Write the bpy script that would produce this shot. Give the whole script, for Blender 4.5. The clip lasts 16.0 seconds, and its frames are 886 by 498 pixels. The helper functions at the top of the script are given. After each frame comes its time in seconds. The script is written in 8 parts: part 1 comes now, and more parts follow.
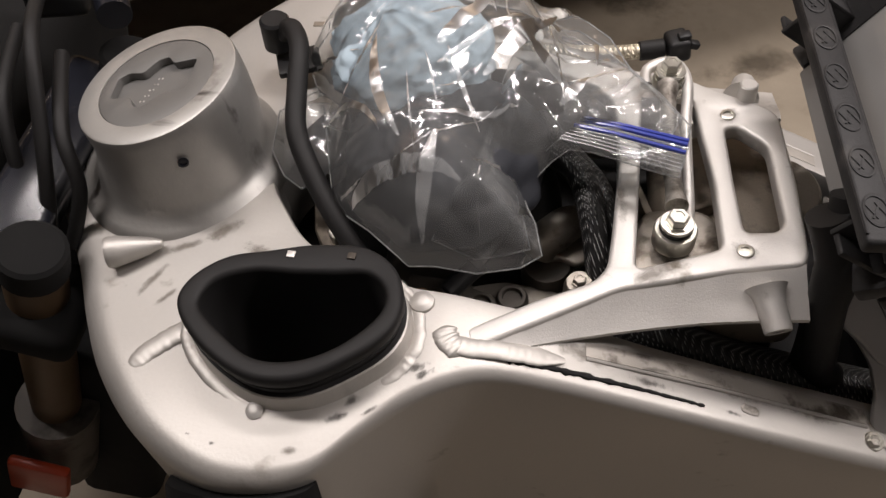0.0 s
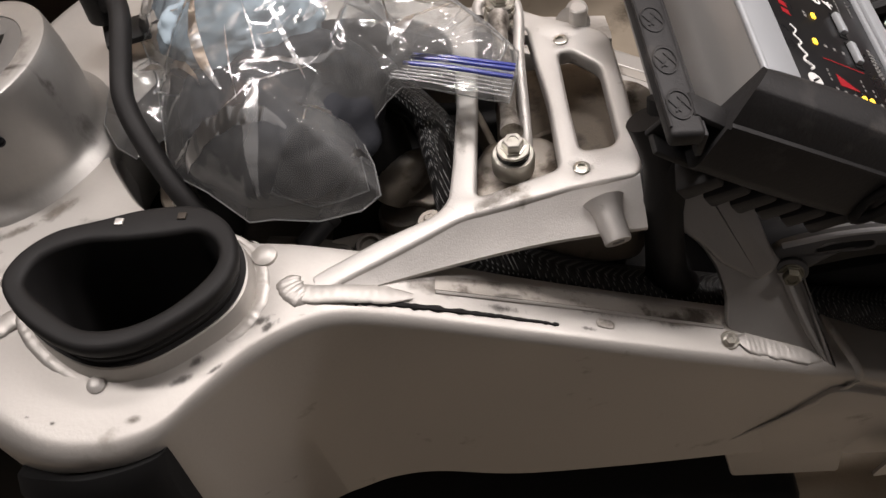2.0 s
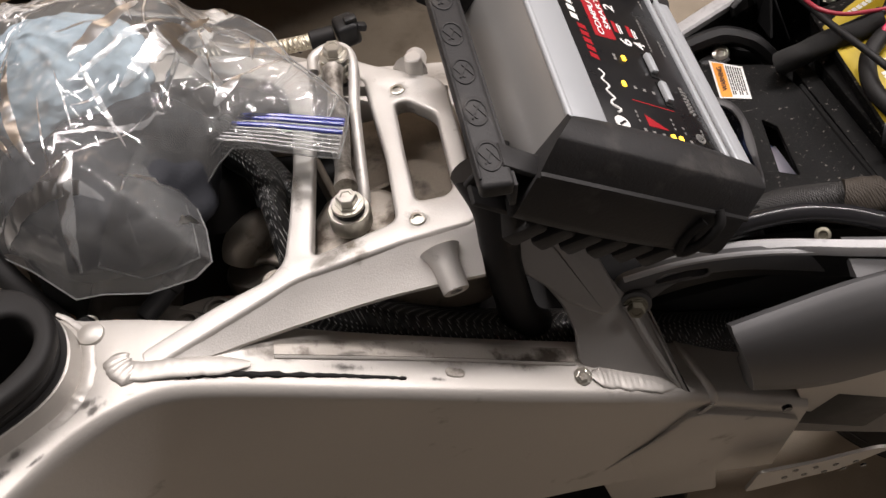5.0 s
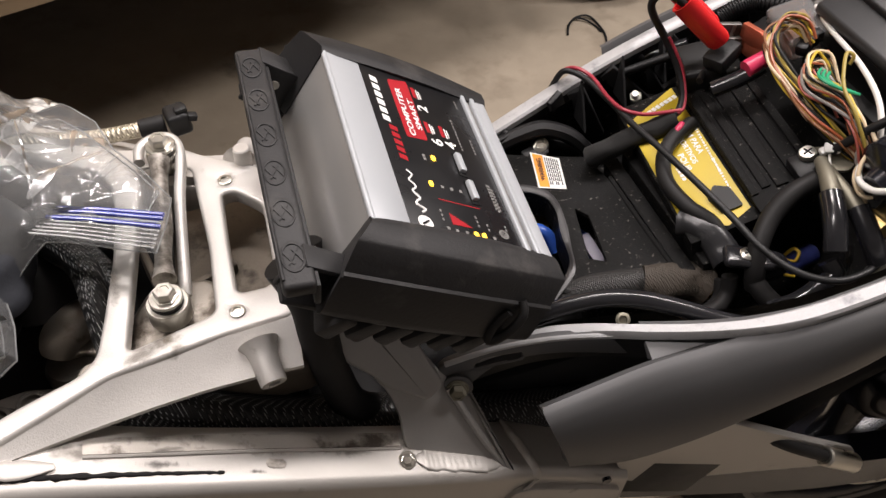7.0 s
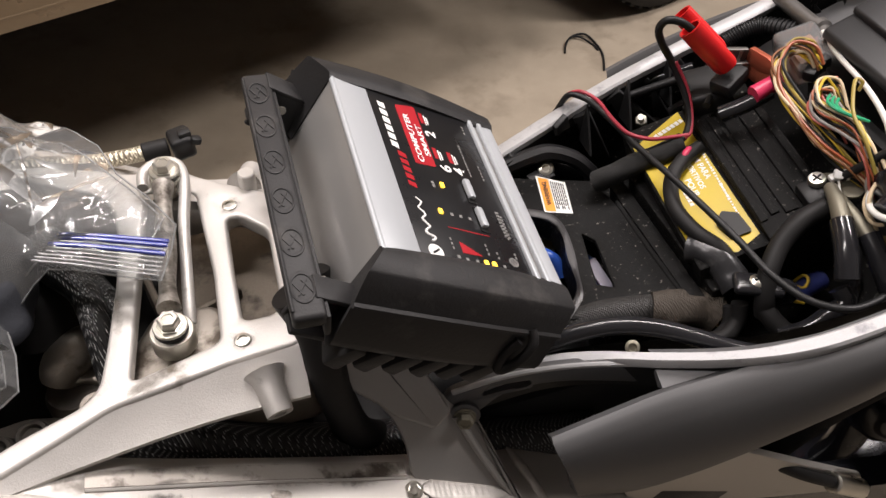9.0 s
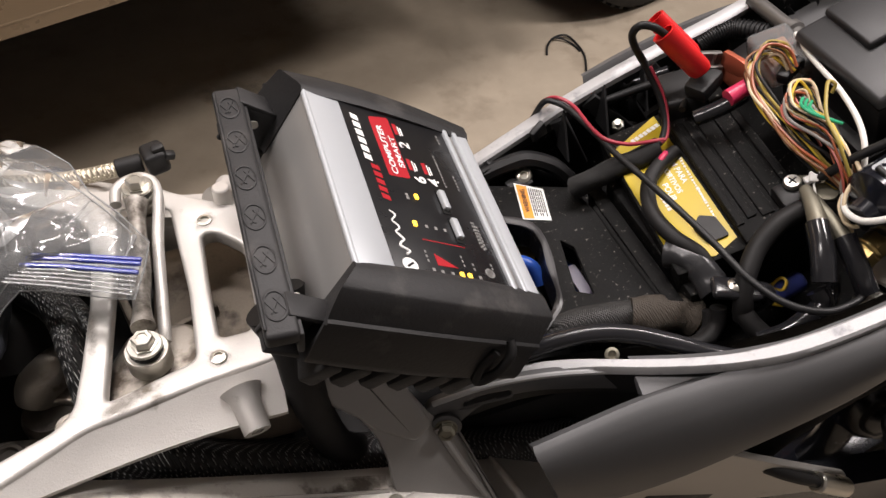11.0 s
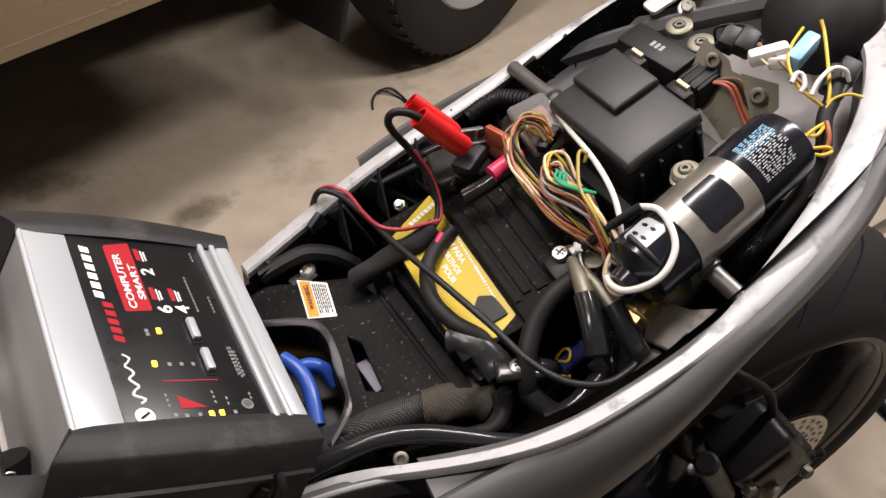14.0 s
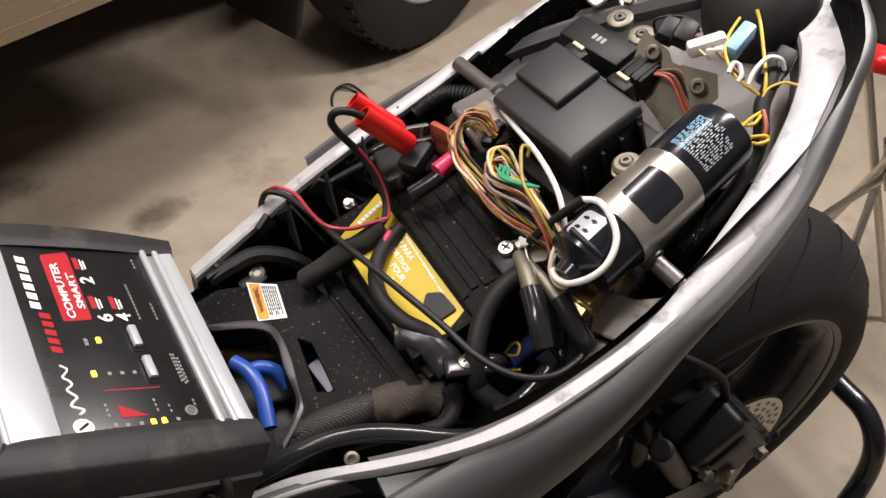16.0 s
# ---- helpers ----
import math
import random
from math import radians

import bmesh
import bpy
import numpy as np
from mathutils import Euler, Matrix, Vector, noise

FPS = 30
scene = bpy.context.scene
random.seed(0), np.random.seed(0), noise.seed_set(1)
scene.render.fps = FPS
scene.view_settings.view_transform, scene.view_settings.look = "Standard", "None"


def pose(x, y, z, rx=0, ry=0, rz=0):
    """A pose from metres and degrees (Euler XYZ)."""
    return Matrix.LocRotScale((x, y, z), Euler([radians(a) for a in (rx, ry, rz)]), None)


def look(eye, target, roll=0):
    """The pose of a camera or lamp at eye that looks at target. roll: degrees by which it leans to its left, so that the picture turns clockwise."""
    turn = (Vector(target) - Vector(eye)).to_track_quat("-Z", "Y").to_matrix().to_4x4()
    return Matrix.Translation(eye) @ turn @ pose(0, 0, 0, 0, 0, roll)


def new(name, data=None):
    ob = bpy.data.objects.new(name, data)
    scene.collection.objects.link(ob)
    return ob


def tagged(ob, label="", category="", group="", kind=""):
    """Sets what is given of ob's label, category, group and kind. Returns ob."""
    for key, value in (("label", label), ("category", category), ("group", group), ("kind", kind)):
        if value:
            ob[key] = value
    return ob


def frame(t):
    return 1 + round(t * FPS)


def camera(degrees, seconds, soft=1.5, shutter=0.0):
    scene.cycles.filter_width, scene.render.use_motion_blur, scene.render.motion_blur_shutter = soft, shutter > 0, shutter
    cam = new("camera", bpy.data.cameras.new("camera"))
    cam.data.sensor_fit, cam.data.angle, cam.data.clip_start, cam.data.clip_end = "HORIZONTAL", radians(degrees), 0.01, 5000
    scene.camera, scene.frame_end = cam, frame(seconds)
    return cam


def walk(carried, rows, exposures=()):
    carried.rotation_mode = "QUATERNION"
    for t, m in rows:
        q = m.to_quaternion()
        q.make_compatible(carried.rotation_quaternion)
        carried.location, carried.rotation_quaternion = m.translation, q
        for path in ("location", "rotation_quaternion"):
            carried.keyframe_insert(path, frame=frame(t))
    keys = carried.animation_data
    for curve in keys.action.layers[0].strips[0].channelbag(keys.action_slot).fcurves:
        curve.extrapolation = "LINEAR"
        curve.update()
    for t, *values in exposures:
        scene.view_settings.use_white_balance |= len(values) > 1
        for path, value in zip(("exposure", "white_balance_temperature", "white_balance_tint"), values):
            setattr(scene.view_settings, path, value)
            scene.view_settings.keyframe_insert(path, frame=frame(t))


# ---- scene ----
cam = camera(57.8, 16.0)
PATH = [
    (0, (-0.124, -0.387, 1.138), (-0.396, 0.773, -0.469), -7.8),
    (0.5, (-0.12, -0.393, 1.127), (-0.392, 0.728, -0.507), -9.2),
    (1, (-0.091, -0.397, 1.116), (-0.278, 0.725, -0.529), -8.7),
    (1.5, (-0.068, -0.4, 1.115), (-0.179, 0.74, -0.525), -7.8),
    (2, (-0.063, -0.404, 1.112), (-0.182, 0.735, -0.528), -8.7),
    (2.5, (-0.083, -0.398, 1.112), (-0.248, 0.735, -0.529), -8.5),
    (3, (-0.1, -0.385, 1.113), (-0.306, 0.73, -0.534), -8.8),
    (3.5, (-0.1, -0.376, 1.118), (-0.323, 0.738, -0.528), -9.2),
    (4, (-0.094, -0.379, 1.123), (-0.32, 0.755, -0.509), -9.5),
    (4.5, (-0.052, -0.377, 1.125), (-0.193, 0.767, -0.51), -9.2),
    (5, (-0.004, -0.391, 1.113), (0.063, 0.792, -0.498), -5.5),
    (5.2, (0.004, -0.395, 1.117), (0.133, 0.803, -0.479), -3.5),
    (7.3, (0.044, -0.391, 1.141), (0.424, 0.855, -0.376), 4.8),
    (7.5, (0.042, -0.388, 1.14), (0.43, 0.861, -0.373), 5.3),
    (8, (0.046, -0.384, 1.138), (0.423, 0.857, -0.385), 4.1),
    (8.5, (0.043, -0.382, 1.142), (0.41, 0.877, -0.368), 4.0),
    (8.7, (0.035, -0.381, 1.141), (0.416, 0.884, -0.36), 4.6),
    (10.8, (0.045, -0.375, 1.144), (0.432, 0.885, -0.361), 3.7),
    (11, (0.046, -0.375, 1.144), (0.452, 0.887, -0.354), 4.1),
    (11.5, (0.064, -0.369, 1.144), (0.561, 0.877, -0.34), 5.3),
    (12, (0.1, -0.361, 1.164), (0.7, 0.909, -0.26), 4.8),
    (12.5, (0.118, -0.355, 1.167), (0.768, 0.908, -0.24), 5.0),
    (13, (0.129, -0.353, 1.17), (0.797, 0.906, -0.234), 4.6),
    (13.5, (0.133, -0.353, 1.162), (0.835, 0.878, -0.249), 5.5),
    (14, (0.136, -0.353, 1.161), (0.846, 0.87, -0.253), 5.6),
    (14.5, (0.142, -0.351, 1.154), (0.863, 0.824, -0.295), 5.5),
    (15, (0.136, -0.362, 1.153), (0.844, 0.816, -0.3), 5.1),
    (15.5, (0.145, -0.363, 1.158), (0.876, 0.817, -0.282), 5.4),
    (16, (0.153, -0.36, 1.165), (0.921, 0.82, -0.256), 5.9),
]
walk(cam, [(t, look(eye, target, roll)) for t, eye, target, roll in PATH],
     exposures=[(0.0, -0.40), (4.2, -0.36), (5.6, 0.0), (8.0, 0.02), (11.0, 0.06), (13.0, 0.1), (16.0, 0.12)])


from mathutils import bvhtree

# ---- light ----
world = bpy.data.worlds.new("world")
scene.world = world
world.use_nodes = True
world.node_tree.nodes["Background"].inputs["Color"].default_value = (0.9, 0.95, 1.0, 1)
world.node_tree.nodes["Background"].inputs["Strength"].default_value = 0.011
scene.view_settings.exposure = 0.0


def area_lamp(name, eye, target, sx, sy, watts, colour):
    data = bpy.data.lights.new(name, "AREA")
    data.shape, data.size, data.size_y, data.energy, data.color = "RECTANGLE", sx, sy, watts, colour
    ob = new(name, data)
    ob.matrix_world = look(eye, target)
    return ob


WARM = (1.0, 0.915, 0.895)
area_lamp("tube_light_a", (0.35, 0.75, 2.52), (0.35, 0.75, 0), 1.2, 0.16, 42, WARM)
area_lamp("tube_light_b", (-1.1, 0.22, 2.52), (-1.1, 0.22, 0), 1.2, 0.16, 32, WARM)
area_lamp("tube_light_c", (1.9, 0.25, 2.52), (1.9, 0.25, 0), 1.2, 0.16, 66, WARM)


# ---- materials ----
def mat(name, colour, rough=0.5, metal=0.0, vary=0.25, scale=40.0, bump=0.1, dirt=None, dirt_at=0.6, dirt_scale=9.0,
        coat=0.0, rough_vary=0.15, stretch=(1, 1, 1), streak=None, streak_at=0.66):
    """A procedural surface: fine grain, broad patches, optional dirt and relief."""
    m = bpy.data.materials.new(name)
    m.use_nodes = True
    nt = m.node_tree
    nd, ln = nt.nodes, nt.links
    b = nd["Principled BSDF"]
    tc = nd.new("ShaderNodeTexCoord")
    mp = nd.new("ShaderNodeMapping")
    mp.inputs["Scale"].default_value = stretch
    ln.new(tc.outputs["Object"], mp.inputs["Vector"])

    def tex(s, detail):
        n = nd.new("ShaderNodeTexNoise")
        n.inputs["Scale"].default_value, n.inputs["Detail"].default_value = s, detail
        n.inputs["Roughness"].default_value = 0.6
        ln.new(mp.outputs["Vector"], n.inputs["Vector"])
        return n

    fine, broad = tex(scale * 16, 4), tex(scale * 0.5, 5)
    mix = nd.new("ShaderNodeMix")
    mix.data_type = "RGBA"
    mix.inputs["A"].default_value = (*[c * (1 - vary) for c in colour], 1)
    mix.inputs["B"].default_value = (*[min(1, c * (1 + vary)) for c in colour], 1)
    add = nd.new("ShaderNodeMath")
    add.operation = "MULTIPLY_ADD"
    add.inputs[1].default_value, add.inputs[2].default_value = 0.35, 0.0
    ln.new(fine.outputs["Fac"], add.inputs[0])
    add2 = nd.new("ShaderNodeMath")
    add2.operation = "MULTIPLY_ADD"
    add2.inputs[1].default_value = 0.65
    ln.new(broad.outputs["Fac"], add2.inputs[0])
    ln.new(add.outputs[0], add2.inputs[2])
    ln.new(add2.outputs[0], mix.inputs["Factor"])
    out = mix.outputs["Result"]
    if dirt:
        dn = tex(dirt_scale, 8)
        ramp = nd.new("ShaderNodeValToRGB")
        ramp.color_ramp.elements[0].position, ramp.color_ramp.elements[1].position = dirt_at, dirt_at + 0.12
        ln.new(dn.outputs["Fac"], ramp.inputs["Fac"])
        dm = nd.new("ShaderNodeMix")
        dm.data_type = "RGBA"
        dm.inputs["B"].default_value = (*dirt, 1)
        ln.new(ramp.outputs["Color"], dm.inputs["Factor"])
        ln.new(out, dm.inputs["A"])
        out = dm.outputs["Result"]
    if streak:
        m2 = nd.new("ShaderNodeMapping")
        m2.inputs["Scale"].default_value, m2.inputs["Rotation"].default_value = (0.35, 1.0, 0.6), (0, 0, 0.5)
        ln.new(tc.outputs["Object"], m2.inputs["Vector"])
        sn = nd.new("ShaderNodeTexNoise")
        sn.inputs["Scale"].default_value, sn.inputs["Detail"].default_value, sn.inputs["Distortion"].default_value = 34, 7, 0.8
        ln.new(m2.outputs["Vector"], sn.inputs["Vector"])
        sr = nd.new("ShaderNodeValToRGB")
        sr.color_ramp.elements[0].position, sr.color_ramp.elements[1].position = streak_at, streak_at + 0.09
        ln.new(sn.outputs["Fac"], sr.inputs["Fac"])
        sm = nd.new("ShaderNodeMix")
        sm.data_type = "RGBA"
        sm.inputs["B"].default_value = (*streak, 1)
        ln.new(sr.outputs["Color"], sm.inputs["Factor"])
        ln.new(out, sm.inputs["A"])
        out = sm.outputs["Result"]
    ln.new(out, b.inputs["Base Color"])
    rr = nd.new("ShaderNodeMapRange")
    rr.inputs["To Min"].default_value, rr.inputs["To Max"].default_value = max(0.03, rough - rough_vary), min(1, rough + rough_vary)
    ln.new(broad.outputs["Fac"], rr.inputs["Value"])
    ln.new(rr.outputs["Result"], b.inputs["Roughness"])
    b.inputs["Metallic"].default_value = metal
    b.inputs["Coat Weight"].default_value = coat
    if bump:
        bn = nd.new("ShaderNodeBump")
        bn.inputs["Strength"].default_value, bn.inputs["Distance"].default_value = bump, 0.0007
        ln.new(fine.outputs["Fac"], bn.inputs["Height"])
        ln.new(bn.outputs["Normal"], b.inputs["Normal"])
    return m


def glow(name, colour, strength):
    m = bpy.data.materials.new(name)
    m.use_nodes = True
    b = m.node_tree.nodes["Principled BSDF"]
    b.inputs["Base Color"].default_value = (*colour, 1)
    b.inputs["Emission Color"].default_value = (*colour, 1)
    b.inputs["Emission Strength"].default_value = strength
    return m


ALU = mat("cast_aluminium", (0.505, 0.485, 0.455), 0.50, 0.65, 0.08, 22, 0.22, (0.26, 0.235, 0.205), 0.645, 22, streak=(0.13, 0.11, 0.095), streak_at=0.72)
GRIME = mat("grimy_aluminium", (0.45, 0.42, 0.38), 0.55, 0.6, 0.2, 40, 0.3, (0.10, 0.085, 0.07), 0.50, 34, streak=(0.05, 0.045, 0.04), streak_at=0.60)
HEAD = mat("grimy_head_casting", (0.42, 0.41, 0.39), 0.5, 0.75, 0.16, 14, 0.25, (0.07, 0.06, 0.05), 0.63, 12, stretch=(1, 1, 0.5), streak=(0.07, 0.062, 0.055), streak_at=0.615)
SATIN = mat("satin_grey_metal", (0.17, 0.167, 0.16), 0.50, 0.4, 0.07, 30, 0.1)
ALU_BARE = mat("machined_aluminium", (0.62, 0.60, 0.57), 0.48, 0.55, 0.10, 50, 0.3, (0.18, 0.16, 0.13), 0.62, 30)
GREY_PAINT = mat("dark_grey_paint", (0.112, 0.112, 0.114), 0.45, 0.4, 0.08, 25, 0.05, (0.4, 0.4, 0.39), 0.74, 160)
BRACKET = mat("grey_alloy_paint", (0.36, 0.35, 0.335), 0.42, 0.5, 0.1, 25, 0.06)
GREY_PRIMER = mat("bare_scuffed_edge", (0.41, 0.41, 0.415), 0.5, 0.3, 0.35, 70, 0.35, (0.20, 0.20, 0.21), 0.55, 40)
STEEL = mat("zinc_steel", (0.62, 0.60, 0.54), 0.32, 0.95, 0.15, 90, 0.15, (0.2, 0.16, 0.1), 0.68, 40)
RUST = mat("grimy_casting", (0.24, 0.205, 0.165), 0.6, 0.5, 0.35, 40, 0.4, (0.06, 0.05, 0.04), 0.5, 25)
CASTING = mat("dirty_cast_alloy", (0.34, 0.31, 0.27), 0.42, 0.7, 0.3, 45, 0.35, (0.07, 0.055, 0.042), 0.54, 32)
ENGINE = mat("dull_engine_alloy", (0.10, 0.09, 0.078), 0.5, 0.6, 0.25, 40, 0.35, (0.07, 0.06, 0.05), 0.56, 20)
# black for a few real parts, and near-black that stands in for unlit void
MATTE = mat("matte_black_parts_and_void", (0.005, 0.005, 0.005), 0.95, 0.0, 0.3, 60, 0.2)
RUBBER = mat("black_rubber", (0.0105, 0.010, 0.010), 0.6, 0.0, 0.3, 60, 0.15)
PLASTIC = mat("black_plastic", (0.011, 0.011, 0.0115), 0.45, 0.0, 0.25, 60, 0.25)
DUSTY = mat("dusty_black_plastic", (0.0055, 0.0054, 0.0053), 0.50, 0.0, 0.5, 90, 0.60, (0.22, 0.205, 0.185), 0.615, 300)
TAB_LILAC = mat("pale_lilac_plastic", (0.42, 0.40, 0.48), 0.5, 0.0, 0.1, 40, 0.1)
GLOSS = mat("glossy_black_sleeve", (0.015, 0.015, 0.017), 0.2, 0.0, 0.2, 40, 0.05)
BLACK_PAINT = mat("black_enamel", (0.012, 0.013, 0.018), 0.22, 0.1, 0.2, 30, 0.03)
TYRE = mat("tyre_rubber", (0.012, 0.0115, 0.0115), 0.72, 0.0, 0.25, 40, 0.3)
CONCRETE = mat("garage_concrete", (0.325, 0.275, 0.21), 0.6, 0.0, 0.35, 26, 0.45, (0.25, 0.208, 0.156), 0.55, 7)
# dark finish of an unseen wall that cuts light bounced onto the frame
WALL_SHADING = mat("dark_unseen_shading_wall", (0.11, 0.105, 0.10), 0.8, 0.0, 0.06, 4, 0.1)
WALL = mat("painted_wall", (0.50, 0.485, 0.455), 0.8, 0.0, 0.06, 4, 0.1)
CAR_PAINT = mat("champagne_car_paint", (0.27, 0.20, 0.125), 0.3, 0.35, 0.05, 30, 0.02, coat=0.6)
RED = mat("red_plastic", (0.62, 0.012, 0.014), 0.35, 0.0, 0.12, 40, 0.05)
RED_PRINT = mat("red_print", (0.36, 0.008, 0.016), 0.45, 0.0, 0.05, 40, 0.0)
WHITE_PRINT = mat("white_print", (0.8, 0.8, 0.78), 0.5, 0.0, 0.05, 40, 0.0)
YELLOW = mat("yellow_label", (0.52, 0.38, 0.015), 0.4, 0.0, 0.12, 40, 0.03)
ORANGE = mat("orange_print", (0.85, 0.30, 0.02), 0.5, 0.0, 0.05, 40, 0.0)
COPPER = mat("copper_jaws", (0.42, 0.11, 0.06), 0.45, 0.6, 0.2, 60, 0.2)
BRASS = mat("brass", (0.58, 0.43, 0.18), 0.3, 0.95, 0.15, 60, 0.1)
WIRE_WHITE = mat("white_wire", (0.75, 0.74, 0.70), 0.4, 0, 0.05, 40, 0)
DULL_PINK = mat("maroon_wire", (0.34, 0.03, 0.05), 0.4, 0, 0.1, 40, 0)
WIRE_YELLOW = mat("yellow_wire", (0.62, 0.43, 0.04), 0.4, 0, 0.08, 40, 0)
WIRE_GREEN = mat("green_wire", (0.02, 0.30, 0.14), 0.4, 0, 0.08, 40, 0)
WIRE_BROWN = mat("brown_wire", (0.22, 0.09, 0.035), 0.45, 0, 0.1, 40, 0)
WIRE_CREAM = mat("cream_wire", (0.62, 0.50, 0.33), 0.45, 0, 0.1, 40, 0)
WIRE_ORANGE = mat("orange_wire", (0.34, 0.09, 0.035), 0.4, 0, 0.1, 40, 0)
PALE_BLUE = mat("pale_blue_connector", (0.25, 0.48, 0.68), 0.4, 0, 0.08, 40, 0)
WIRE_GREY = mat("grey_wire", (0.30, 0.28, 0.26), 0.45, 0, 0.1, 40, 0)
WIRE_SALMON = mat("salmon_wire", (0.42, 0.10, 0.075), 0.4, 0, 0.1, 40, 0)
WIRE_OLIVE = mat("olive_wire", (0.32, 0.24, 0.05), 0.45, 0, 0.1, 40, 0)
DARK_BLUE = mat("dark_blue_plastic", (0.03, 0.04, 0.16), 0.35)
FUZZY = mat("cloth_friction_tape", (0.012, 0.0118, 0.0115), 0.95, 0.0, 0.4, 90, 0.9)
GLOSS_TAPE = mat("creased_vinyl_tape", (0.030, 0.030, 0.032), 0.30, 0.0, 0.3, 40, 0.25, (0.09, 0.09, 0.09), 0.62, 60)
LID = mat("satin_black_lid", (0.026, 0.026, 0.027), 0.42, 0.0, 0.15, 30, 0.15)
SPACER = mat("dull_steel", (0.15, 0.143, 0.135), 0.42, 0.75, 0.2, 60, 0.1)
BRASS_DULL = mat("dull_amber_metal", (0.22, 0.15, 0.05), 0.4, 0.7, 0.2, 40, 0.1)
OLIVE = mat("grimy_yellow_zinc", (0.21, 0.195, 0.15), 0.5, 0.6, 0.2, 40, 0.15, (0.10, 0.09, 0.07), 0.6, 40)
BLUE = mat("blue_hose", (0.025, 0.085, 0.40), 0.35, 0.0, 0.1, 40, 0.05)
CH_SILVER = mat("brushed_silver_case", (0.42, 0.44, 0.46), 0.36, 0.15, 0.03, 40, 0.06, stretch=(1, 12, 1))
CH_GREY = mat("grey_case", (0.30, 0.295, 0.285), 0.40, 0.35, 0.06, 40, 0.06)
CAP = mat("dusty_charcoal_moulding", (0.024, 0.0235, 0.024), 0.5, 0.0, 0.35, 30, 0.35, (0.055, 0.052, 0.05), 0.58, 24)
WEB = mat("satin_charcoal_plastic", (0.032, 0.031, 0.032), 0.38, 0.0, 0.2, 30, 0.1, (0.12, 0.12, 0.115), 0.72, 300)
PANEL = mat("black_control_panel", (0.010, 0.010, 0.011), 0.3, 0.0, 0.1, 40, 0.0)
CLOTH = mat("pale_blue_paper_towel", (0.40, 0.50, 0.57), 0.85, 0.0, 0.12, 60, 0.4)
AMBER = glow("amber_led", (1.0, 0.62, 0.05), 2.2)
DISC = mat("brake_disc_steel", (0.55, 0.52, 0.46), 0.35, 0.9, 0.15, 60, 0.1)


def clear_film(name="clear_plastic_film", rough=0.07, milk=0.11):
    """Thin clear film: see-through, with mirror glints where it turns away, and a trace of haze."""
    m = bpy.data.materials.new(name)
    m.use_nodes = True
    nt = m.node_tree
    nd, ln = nt.nodes, nt.links
    nd.remove(nd["Principled BSDF"])
    tr, gl, df = nd.new("ShaderNodeBsdfTransparent"), nd.new("ShaderNodeBsdfGlossy"), nd.new("ShaderNodeBsdfDiffuse")
    tr.inputs["Color"].default_value = (0.95, 0.96, 0.96, 1)
    gl.inputs["Roughness"].default_value = rough
    df.inputs["Color"].default_value = (0.75, 0.76, 0.76, 1)
    noise_tex = nd.new("ShaderNodeTexNoise")
    noise_tex.inputs["Scale"].default_value, noise_tex.inputs["Detail"].default_value = 60, 3
    tc = nd.new("ShaderNodeTexCoord")
    ln.new(tc.outputs["Object"], noise_tex.inputs["Vector"])
    bp = nd.new("ShaderNodeBump")
    bp.inputs["Strength"].default_value, bp.inputs["Distance"].default_value = 0.12, 0.002
    ln.new(noise_tex.outputs["Fac"], bp.inputs["Height"])
    fr = nd.new("ShaderNodeFresnel")
    fr.inputs["IOR"].default_value = 1.6
    ln.new(bp.outputs["Normal"], gl.inputs["Normal"])
    ln.new(bp.outputs["Normal"], fr.inputs["Normal"])
    haze, mx = nd.new("ShaderNodeMixShader"), nd.new("ShaderNodeMixShader")
    haze.inputs[0].default_value = milk
    ln.new(tr.outputs[0], haze.inputs[1])
    ln.new(df.outputs[0], haze.inputs[2])
    ln.new(fr.outputs[0], mx.inputs[0])
    ln.new(haze.outputs[0], mx.inputs[1])
    ln.new(gl.outputs[0], mx.inputs[2])
    ln.new(mx.outputs[0], nd["Material Output"].inputs["Surface"])
    return m


FILM = clear_film()
CLEAR_CASE = clear_film("hazy_clear_case", 0.2, 0.16)
CREASE = clear_film("creased_plastic_film", 0.28, 0.20)


